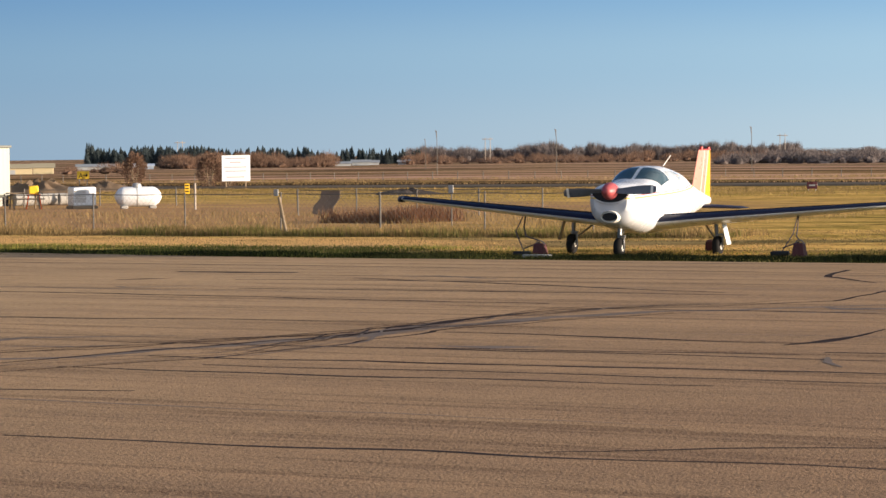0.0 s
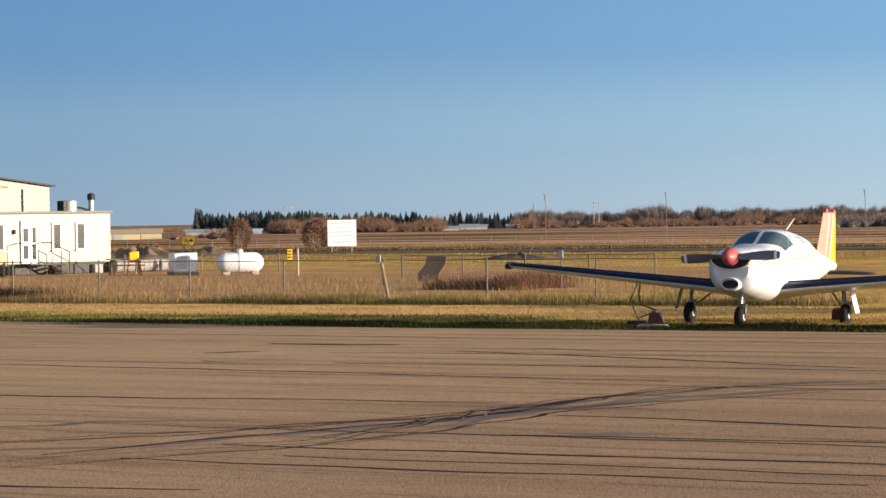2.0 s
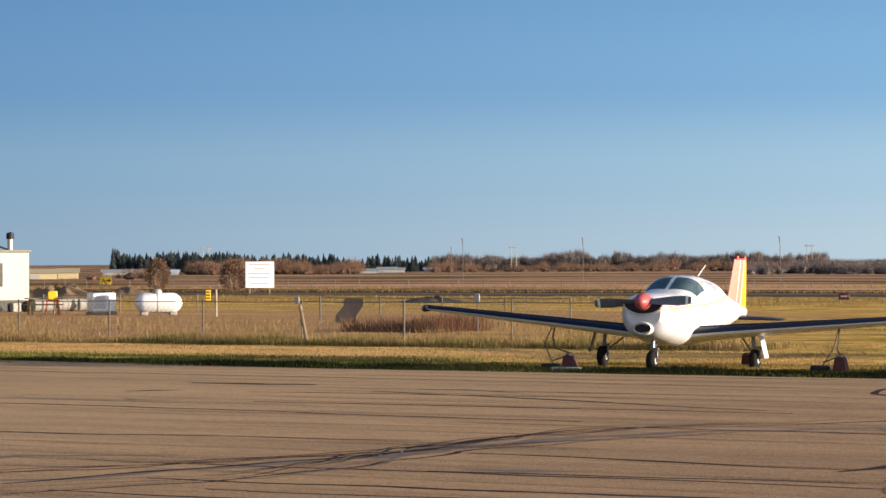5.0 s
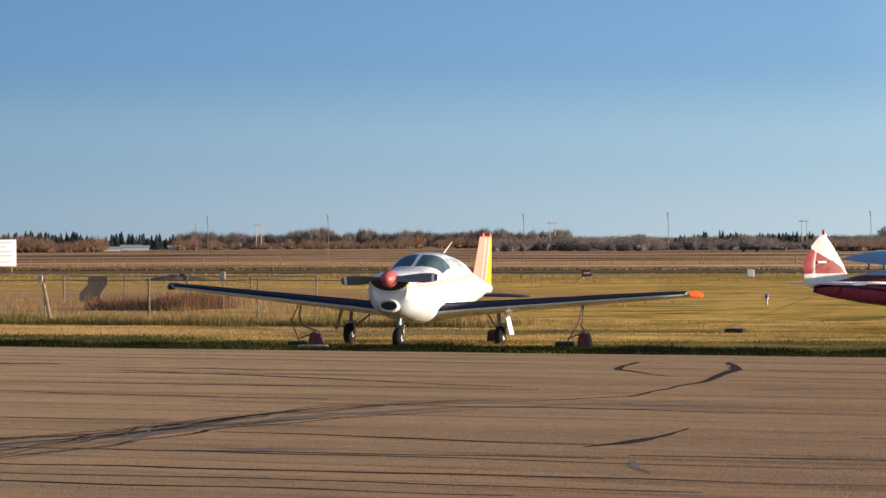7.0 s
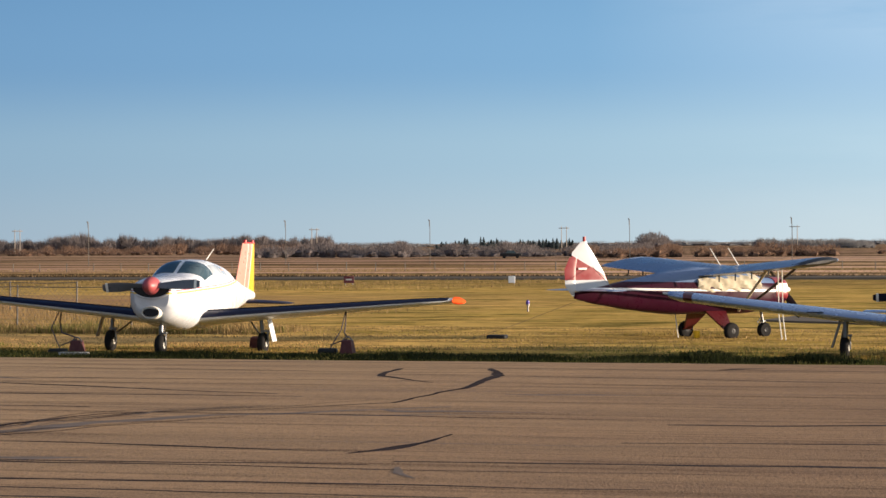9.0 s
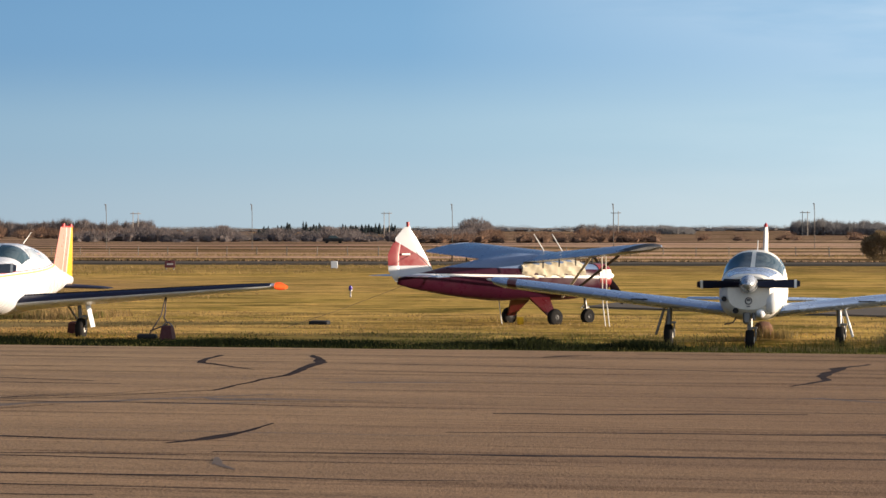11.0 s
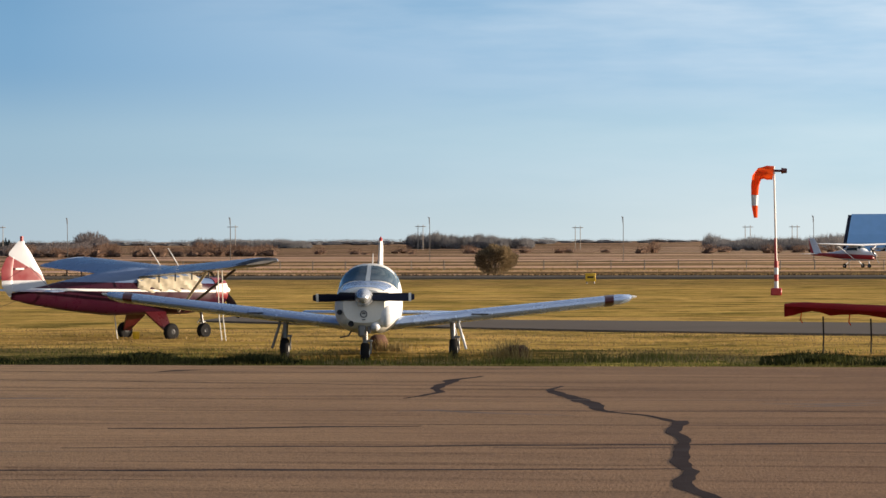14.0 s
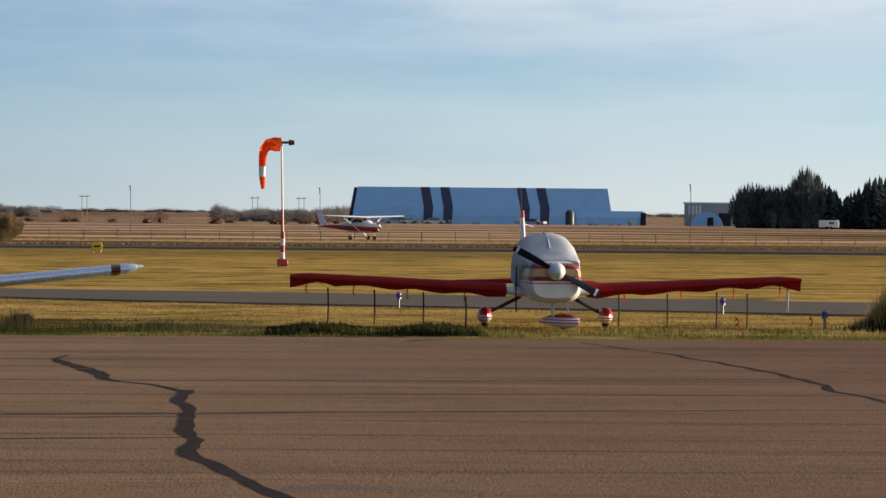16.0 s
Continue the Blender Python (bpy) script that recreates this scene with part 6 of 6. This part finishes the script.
def patchy(x0, x1, y0, y1, scale=0.35, cut=-0.1, seed=0.0, power=1.0):
    def place(n):
        x, y = rng.uniform(x0, x1, 3 * n), y0 + (y1 - y0) * rng.uniform(0, 1, 3 * n) ** power
        keep = [noise.noise(Vector((p * scale, q * scale * 2.5, seed))) > cut + 0.25 * u for p, q, u in zip(x, y, rng.uniform(-1, 1, 3 * n))]
        k = np.flatnonzero(keep)[:n]
        return x[k], y[k]
    return place


blades("edge_grass", 9000, patchy(-9.5, 16, 42.7, 44.6, 0.5, -0.2, 31.0, 1.2), lambda x, y: 0.055 + 0.02 * np.sin(x * 1.9), 0.008, OLIVEG, "short olive grass along the apron edge", 1.0)
blades("left_grass", 14000, patchy(-50, -27, 43.6, 49.0, 0.4, -0.15, 33.0, 1.2), lambda x, y: 0.07 + 0.02 * np.sin(x * 1.3), 0.009, GRASS_G, "green grass beside the fence side of the apron", 0.9)
blades("apron_fringe", 58000, patchy(-46, -9, 42.7, 45.6, 0.3, -0.55, 3.0, 1.3), lambda x, y: 0.07 + 0.02 * (y < 44.6) + 0.03 * np.sin(x * 0.83) * np.sin(x * 2.1 + 1), 0.009, GRASS_D, "grass along the apron edge, darkened for wing shade", 1.3)
blades("green_grass", 22000, patchy(-46, 16, 43.2, 50.0, 0.35, 0.0, 5.0, 1.3), lambda x, y: 0.05 + 0 * x, 0.007, GRASS_G, "short green grass by the apron")
blades("dry_grass", 70000, patchy(-50, 20, 45.2, 62, 0.3, -0.1, 9.0, 1.2), lambda x, y: 0.045 + 0 * x, 0.007, DULL_Y, "short dry yellow grass")
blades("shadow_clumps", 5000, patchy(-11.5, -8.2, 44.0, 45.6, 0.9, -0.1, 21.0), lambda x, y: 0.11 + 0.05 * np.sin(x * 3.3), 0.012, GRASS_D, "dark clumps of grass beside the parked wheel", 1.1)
blades("tall_tufts", 2600, patchy(-11.5, -2.0, 44.6, 46.6, 1.1, 0.2, 23.0), lambda x, y: 0.17 + 0.05 * np.sin(x * 2.9), 0.006, OLIVEG, "tall lit tufts among the parked wheels", 0.6)
blades("tuft_grass", 6000, patchy(-11.5, 11, 44.3, 46.6, 0.8, 0.05, 2.0), lambda x, y: 0.08 + 0.04 * np.sin(x * 2.3), 0.007, GRASS_G, "rough tufts round the parked wheels")
blades("tuft_straw", 3500, patchy(-11.5, 11, 44.3, 46.4, 0.9, 0.1, 12.0), lambda x, y: 0.09 + 0 * x, 0.005, GRASS_Y, "dry straw tufts round the parked wheels")
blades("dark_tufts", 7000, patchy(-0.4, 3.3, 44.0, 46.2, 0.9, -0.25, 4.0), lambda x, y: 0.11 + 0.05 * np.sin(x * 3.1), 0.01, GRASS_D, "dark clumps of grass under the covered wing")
blades("fence_weeds", 30000, patchy(-80, -24, 55.6, 58.8, 0.4, -0.25, 6.0), lambda x, y: 0.2 + 0.06 * np.sin(x * 0.9), 0.008, DULL_Y, "tall dry weeds along the fence", 0.6)
blades("fence_green", 7000, patchy(-42, -24, 55.6, 57.4, 0.7, -0.1, 16.0), lambda x, y: 0.2 + 0.06 * np.sin(x * 2.1), 0.008, OLIVEG, "greenish tall grass along the fence", 0.6)
blades("dark_weeds", 1800, lambda n: (rng.normal(-50.6, 0.9, n), rng.normal(57.6, 0.5, n)), lambda x, y: 0.36 + 0 * x, 0.01, DARKB, "dark weeds in front of the fence", 0.5)
blades("yard_weeds", 15000, patchy(-95, -28, 59, 80, 0.25, 0.05, 8.0), lambda x, y: 0.2 + 0.1 * np.sin(x * 1.3) * np.sin(y * 1.1), 0.008, DULL_Y, "scattered dry weeds in the yard", 0.7)
blades("rust_weeds", 2600, patchy(-42.8, -39.3, 67.5, 71, 0.5, -0.3, 10.0), lambda x, y: 0.42 + 0.12 * np.sin(x * 1.7), 0.01, WEED_R, "rust-brown weeds behind the fence", 0.4)
blades("far_weeds", 30000, patchy(-230, -40, 112, 150, 0.06, -0.05, 13.0), lambda x, y: 0.12 + 0 * x, 0.015, DULL_Y, "tall dry weeds before the notice board", 0.7)
blades("ridge_weeds", 45000, patchy(-260, 130, 168, 215, 0.04, -0.1, 14.0), lambda x, y: 0.1 + 0.06 * (y > 195), 0.02, DULL_Y, "straw-coloured weeds beyond the runway", 0.7)
blades("brush_ridge", 30000, patchy(-260, 130, 157.5, 163, 0.05, -0.45, 15.0), lambda x, y: 0.2 + 0 * x, 0.06, DARKB, "dark brushy ridge beyond the runway", 0.7)
blades("plume_grass", 3500, lambda n: (rng.normal(11.15, 0.4, n), rng.normal(47.6, 0.3, n)), lambda x, y: 0.75 * np.exp(-((x - 11.15) / 0.5) ** 2) + 0.15, 0.006, GRASS_Y, "tall pale plume grass at the apron edge", 0.35)
blades("plume_base", 2500, lambda n: (rng.normal(11.1, 0.45, n), rng.normal(47.4, 0.3, n)), lambda x, y: 0.4 * np.exp(-((x - 11.1) / 0.5) ** 2) + 0.1, 0.01, GRASS_D, "dark foot of the plume grass", 0.4)


def wood_geo(items):
    """Trees far away, as (place, height, width, kind): needles in tiers, or fans of bare twigs."""
    v, tr = [], []
    for p, h, w, kind in items:
        if kind == "fir":
            n = 300
            k = rng.uniform(0, 1, n) ** 0.75
            a = rng.uniform(0, 2 * np.pi, n)
            r = w * 0.5 * (1 - k) ** 0.8 * rng.uniform(0.6, 1.15, n) + 0.05
            z = h * (0.06 + 0.9 * k)
            c = np.stack([p.x + 0 * r, p.y + 0 * r, p.z + z + 0.1 * h * (1 - k)], 1)
            o = np.stack([p.x + np.cos(a) * r, p.y + np.sin(a) * r, p.z + z - 0.03 * h], 1)
            s = np.stack([-np.sin(a), np.cos(a), 0 * a], 1) * (0.045 * w + 0.08 * r)[:, None]
            t3 = np.stack([c, o - s, o + s], 1)
            tip = np.array([[[p.x, p.y, p.z + h], [p.x - w * 0.09, p.y, p.z + h * 0.8], [p.x + w * 0.09, p.y, p.z + h * 0.8]]])
            t3 = np.concatenate([t3, tip])
        else:
            n = 460 if kind == "bare" else 420
            u = rng.normal(0, 1, (n, 3))
            u /= np.linalg.norm(u, axis=1)[:, None]
            q = rng.uniform(0.25, 1, n)[:, None] ** 0.5
            c = np.array([p.x, p.y, p.z + h * 0.52]) + u * q * np.array([w * 0.5, w * 0.5, h * 0.48])
            c[:, 2] = np.maximum(c[:, 2], p.z)
            d = u * np.array([0.5, 0.5, 0.5]) + np.array([0, 0, 1.0])
            ln = h * (0.24 if kind == "bare" else 0.13) * rng.uniform(0.6, 1.4, n)[:, None]
            s = rng.normal(0, 1, (n, 3)) * h * (0.008 if kind == "bare" else 0.013)
            t3 = np.stack([c - s, c + s, c + d * ln], 1)
            trunk = np.array([[[p.x - w * 0.02, p.y, p.z], [p.x + w * 0.02, p.y, p.z], [p.x, p.y, p.z + h * 0.7]]])
            lat, lon = np.meshgrid(np.linspace(-0.5, 0.5, 6) * np.pi, np.linspace(0, 2 * np.pi, 9), indexing="ij")
            rr = (0.42 if kind == "bare" else 0.6) * rng.uniform(0.6, 1.35, lat.shape)
            rr[:, -1] = rr[:, 0]
            core = np.stack([p.x + np.cos(lat) * np.cos(lon) * w * 0.5 * rr, p.y + np.cos(lat) * np.sin(lon) * w * 0.5 * rr, p.z + np.maximum(h * 0.3 + np.sin(lat) * h * 0.5 * rr, 0)], 2)
            a, b, c_, d = core[:-1, :-1], core[:-1, 1:], core[1:, 1:], core[1:, :-1]
            t3 = np.concatenate([t3, trunk, np.stack([a, b, c_], 2).reshape(-1, 3, 3), np.stack([a, c_, d], 2).reshape(-1, 3, 3)])
        k0 = len(v) * 0 + sum(len(b) for b in v)
        v.append(t3.reshape(-1, 3))
        tr.append(np.arange(len(t3) * 3).reshape(-1, 3) + k0)
    return np.concatenate(v), np.concatenate(tr)


def belt(name, az0, az1, dist, deep, h, w, n, kind, mat, label, vary=0.3):
    items = []
    for i in range(n):
        a, d = rng.uniform(az0, az1), dist + rng.uniform(0, deep)
        hh = h * rng.uniform(1 - vary, 1 + vary) * (0.8 + 0.35 * noise.noise(Vector((a * 1.3, dist * 0.01, 7))))
        q = pol(a, d)
        items.append((Vector((q.x, q.y, ground_z(q.x, q.y) - 0.2)), hh, w * rng.uniform(0.7, 1.3), kind))
    v, tr = wood_geo(items)
    tagged(raw_mesh(name, v, tr, mat), label, "trees", kind="stuff")


belt("fir_wood", -37.2, -34.2, 900, 60, 7.6, 4.2, 260, "fir", CONIFER, "dark distant fir wood")
belt("fir_wood", -34.6, -32.2, 900, 60, 6.8, 3.6, 120, "fir", CONIFER, "dark distant fir wood")
belt("fir_row", -32.6, -30.0, 880, 60, 6.0, 3.4, 90, "fir", CONIFER, "row of distant firs behind sheds")
belt("bare_wood", -35.6, -31.9, 620, 60, 3.5, 4.0, 120, "bare", RUST, "brown bare thicket")
belt("bare_wood", -30.3, -21.8, 980, 120, 5.4, 3.8, 520, "bare", BARE, "grey-brown bare wood on the horizon")
belt("thicket", -30.3, -21.3, 760, 60, 2.8, 5.0, 100, "bare", RUST, "low brown thicket before the wood")
belt("thicket", -23.6, -15.0, 520, 80, 2.7, 4.0, 170, "bush", BARE, "low brown thicket in the fields")
belt("fir_row", -19.6, -16.6, 1250, 100, 6.0, 4.0, 70, "fir", CONIFER, "distant row of firs")
belt("thicket", -16.6, -11.0, 430, 60, 2.0, 3.2, 60, "bush", RUST, "line of low shrubs in the fields")
belt("far_hedge", -24.0, -5.0, 1900, 300, 4.5, 20.0, 260, "bush", HEDGE, "dark far hedge on the horizon")
belt("far_hedge", -5.0, 14.0, 2200, 300, 3.5, 24.0, 160, "bush", HEDGE, "dark far hedge on the horizon")
belt("far_wood", -12.7, -10.2, 1250, 80, 4.0, 4.2, 200, "bare", HEDGE, "dark rounded wood beyond the fields")
belt("far_wood", -15.1, -14.6, 1150, 40, 6.8, 8.0, 14, "bush", BARE, "small wood beyond the fields")
belt("bare_wood", -8.05, -5.4, 1050, 60, 4.6, 3.6, 240, "bare", HEDGE, "bare wood beyond the fields")
belt("thicket", -10.0, 1.5, 520, 90, 2.0, 3.6, 30, "bush", RUST, "scattered shrubs in straw fields")
belt("bare_wood", -1.6, 1.35, 720, 60, 3.6, 4.5, 110, "bare", HEDGE, "bare shrubs beside the long hangar")
belt("conifer_wood", 10.6, 14.5, 560, 50, 9.4, 4.6, 300, "fir", CONIFER, "tall dark conifer wood")
belt("conifer_wood", 9.75, 11.2, 555, 20, 8.6, 6.5, 46, "bush", CONIFER, "dark broad trees at the wood's edge")
belt("hangar_shrubs", 1.3, 7.4, 640, 6, 1.5, 1.6, 16, "bush", HEDGE, "small dark shrubs before the long hangar", 0.5)
belt("thicket", -38.9, -36.0, 420, 80, 1.7, 3.6, 26, "bush", RUST, "brown shrubs behind the yard")


def shrub(az, dist, h, w, mat, label, n=2600):
    p = pol(az, dist)
    t = thing("shrub", pose(p.x, p.y, ground_z(p.x, p.y) - 0.03), label, "shrub")
    u = rng.normal(0, 1, (n, 3))
    u /= np.linalg.norm(u, axis=1)[:, None]
    lump = 1 + 0.22 * np.array([noise.noise(Vector(q) * 2.2) for q in u])[:, None]
    c = np.array([0, 0, h * 0.5]) + u * lump * rng.uniform(0.3, 1, (n, 1)) ** 0.45 * np.array([w * 0.5, w * 0.5, h * 0.5])
    c[:, 2] = np.maximum(c[:, 2], 0.03)
    s, d = rng.normal(0, 1, (n, 3)) * h * 0.012, (u + np.array([0, 0, 0.6])) * h * 0.05
    crown = raw_mesh("crown", np.stack([c - s, c + s, c + d], 1).reshape(-1, 3), np.arange(3 * n).reshape(-1, 3), mat)
    crown.parent = t
    for i in range(5):
        a = rng.uniform(0, 6.28)
        part("limb", cyl((0, 0, 0), (math.cos(a) * w * 0.3, math.sin(a) * w * 0.3, h * 0.75), 0.05, 0.015, 5), WOOD, t)


shrub(-6.17, 186, 1.95, 2.9, OLIVE, "round olive-brown bush by the runway", 15000)
shrub(-36.25, 205, 2.6, 1.8, RUST, "bare rusty shrub in the field")
shrub(-34.62, 188, 2.5, 1.9, RUST, "bare rusty shrub beside the notice board")
shrub(-34.2, 189, 2.2, 2.0, RUST, "bare rusty shrub behind the notice board")


# heaps, sheds and vehicles far off
def heap(az, dist, w, h, mat, label, name="spoil_heap"):
    t = thing(name, facing(az, dist, -0.05), label, "heap")
    rings = []
    for k in (1.0, 0.93, 0.84, 0.74, 0.62, 0.5, 0.38, 0.26, 0.14, 0.03):
        rings.append([Vector((math.cos(a) * w * k * 0.5 * (1 + 0.25 * noise.noise(Vector((a * 1.5, k * 4, dist)))), math.sin(a) * w * 0.25 * k, max(0.0, h * (1 - k**1.7) * (1 + 0.9 * noise.noise(Vector((math.cos(a) * w * k * 0.9, math.sin(a) * 2, dist)))) + 0.1 * h * noise.noise(Vector((a * 9, k * 20, dist))) * (k < 0.95)))) for a in (2 * math.pi * j / 44 for j in range(44))])
    part("mound", loft(rings), mat, t)


SOIL = worn("dark_soil", (0.13, 0.085, 0.05), 0.95, scale=2.0, amount=0.5, grain=8, bump=0.5)
heap(-38.3, 165, 7.0, 0.75, SOIL, "dark heap of soil and scrap in the yard")
heap(-36.9, 175, 5.0, 0.6, SOIL, "dark heap of soil in the yard")
heap(-30.3, 142, 4.6, 0.3, worn("dark_brushwood", (0.035, 0.024, 0.018), 0.95, scale=3.0, amount=0.6, grain=10, bump=0.6), "dark pile of cut brush in the grass", "brush_pile")
for az, d, w, hh, m, lab in ((-32.35, 700, 6, 1.5, GREYSIDE, "low grey greenhouse roof far off"), (-31.85, 690, 8, 1.3, GREYSIDE, "low white greenhouse roof far off"), (-31.3, 720, 5, 1.6, GREYSIDE, "low grey greenhouse roof far off"), (-31.1, 760, 5, 1.6, GREYSIDE, "far white farm shed"), (-30.35, 780, 4, 1.6, GREYSIDE, "far white farm shed"), (-38.75, 430, 5.5, 1.7, YELSIDE, "low far sand-coloured shed"), (-38.15, 440, 3.4, 1.8, YELSIDE, "low far sand-coloured shed"), (-37.0, 600, 9, 1.5, GREYSIDE, "row of far white trailers"), (-36.0, 640, 5, 1.4, SIDING, "row of far white trailers")):
    t = thing("farm_shed", facing(az, d, ground_z(*pol(az, d).xy)), lab, "shed", "far sheds")
    part("wall", cbox((0, 4, hh * 0.3), (w, 8, hh * 0.6), 0.05), m, t, smooth=False)
    part("roof", loft([[(x, y, z) for y, z in ((-0.3, hh * 0.58), (4, hh), (8.3, hh * 0.58))] for x in (-w / 2 - 0.3, w / 2 + 0.3)]), m, t, smooth=False)
    for i in range(int(w // 5)):
        part("door", cbox((-w / 2 + 2 + i * 5, -0.03, hh * 0.22), (1.6, 0.1, hh * 0.42), 0.02), GREYSIDE, t, smooth=False)
far_truck = thing("far_pickup", facing(-17.95, 440, 0), "dark pickup parked by the far track", "truck")
part("body", cbox((0, 0, 0.6), (3.6, 1.6, 0.5), 0.08), BLACK, far_truck)
part("cab", loft([[(x, y, z) for x, z in ((-0.9, 0.85), (-0.5, 1.3), (0.5, 1.3), (0.9, 0.85))] for y in (-0.75, 0.75)]), GLASS, far_truck)
for x in (-1.1, 1.1):
    part("tyre", revolve([(-0.1, 0.1), (-0.1, 0.32), (0.1, 0.32), (0.1, 0.1)], (x, -0.75, 0.32), (0, 1, 0), 14), RUBBER, far_truck)

# ---- loose things by the aeroplanes ----
mat_ = thing("rubber_mat", pose(-17.9, 54.3, 0, 0, 0, 4), "dark rubber chock lying on the grass", "chock")
part("slab", cbox((0, 0, 0.035), (0.42, 0.3, 0.09), 0.02), BLACK, mat_)
plank = thing("plank", pose(-23.0, 44.35, 0, 0, 0, 4), "pale blue-grey plank beside the tie-down block", "plank")
part("board", cbox((0, 0, 0.03), (0.58, 0.16, 0.06), 0.01), GALV, plank)
jug = thing("red_chock", pose(-20.95, 48.2, 0), "red block behind the parked wheel", "chock")
part("block", loft([[(x * k, y * k, z) for x, y in ((-0.1, -0.1), (0.1, -0.1), (0.1, 0.1), (-0.1, 0.1))] for z, k in ((0, 1), (0.2, 0.85), (0.24, 0.5))]), BRICK, jug, smooth=False)
pail = thing("yellow_pail", pose(-13.68, 55.2, 0), "small yellow pail beside the wheel", "pail")
part("pail", revolve([(0, 0.06), (0.02, 0.07), (0.15, 0.08), (0.16, 0.07), (0.05, 0.06)], (0, 0, 0), (0, 0, 1), 16), YELLOW, pail)
for i, (x, y, lab) in enumerate(((-14.2, 55.4, "white tie strap at the wing"), (-11.75, 54.6, "white tie strap at the wing"), (-11.6, 54.3, "white tie strap at the wing"))):
    s = thing("tie_strap", pose(x, y, 0), lab, "strap", "tie straps")
    part("strap", tube([(0.06, 0, 0.0), (0.0, 0, 0.5), (-0.04, 0.1, 1.5 if i else 0.7)], 0.012), OFFWHITE, s)
blk = thing("rusty_block", pose(-4.6, 46.0, 0, 0, 0, 15), "rusty tie-down weight overgrown with straw", "tie-down")
part("block", cbox((0, 0, 0.12), (0.36, 0.24, 0.24), 0.06), BRICK, blk)
blades("block_straw", 620, lambda n: (rng.normal(-4.72, 0.16, n), rng.normal(45.92, 0.1, n)), lambda x, y: 0.36 + 0 * x, 0.006, GRASS_Y, "straw tuft on the rusty weight")
RUSTY = worn("flaking_rust", (0.13, 0.06, 0.035), 0.9, scale=9.0, amount=0.8, grain=25, bump=0.4)
blades("drum_straw", 300, lambda n: (rng.normal(-7.35, 0.25, n), rng.normal(49.3, 0.1, n)), lambda x, y: 0.2 + 0 * x, 0.006, GRASS_Y, "straw beside the rusty drum")
drum = thing("rusty_drum", pose(-7.6, 49.6, 0), "rusty drum lying behind the nose wheel", "drum")
part("barrel", revolve([(-0.15, 0.03), (-0.14, 0.1), (-0.11, 0.14), (-0.05, 0.155), (0.05, 0.15), (0.11, 0.135), (0.15, 0.09), (0.16, 0.03)], (0, 0, 0.15), (1, 0.9, 0.1), 18), RUSTY, drum)
for i, (x, y, h) in enumerate(((0.7, 48.2, 0.68), (1.55, 48.3, 0.64), (2.45, 48.4, 0.6), (3.15, 47.2, 0.56), (6.05, 48.4, 0.58), (6.95, 48.4, 0.6), (7.85, 48.3, 0.64), (8.4, 48.2, 0.62))):
    s = thing("wire_stake", pose(x, y, 0), "thin dark stake under the wing cover", "stake", "stakes under the covers")
    part("rod", tube([(0, 0, -0.02), (0.01, 0, h * 0.5), (0, 0, h)], 0.016), BLACK, s)
for x, y in ((9.35, 47.3), (7.95, 47.0)):
    fl = thing("orange_ribbon", pose(x, y, 0), "scrap of orange marking ribbon on a wire", "flag", "marking ribbons")
    part("wire", cyl((0, 0, 0), (0.03, 0, 0.2), 0.005, n=5), STEEL, fl)
    part("ribbon", loft([[(0.03 + 0.06 * math.sin(i), 0.02 * math.cos(i * 2), 0.2 - 0.05 * i + d) for d in (0, 0.05)] + [(0.04 + 0.06 * math.sin(i), 0.02 * math.cos(i * 2) + 0.006, 0.2 - 0.05 * i + d) for d in (0.05, 0)] for i in range(4)]), ORANGE, fl)
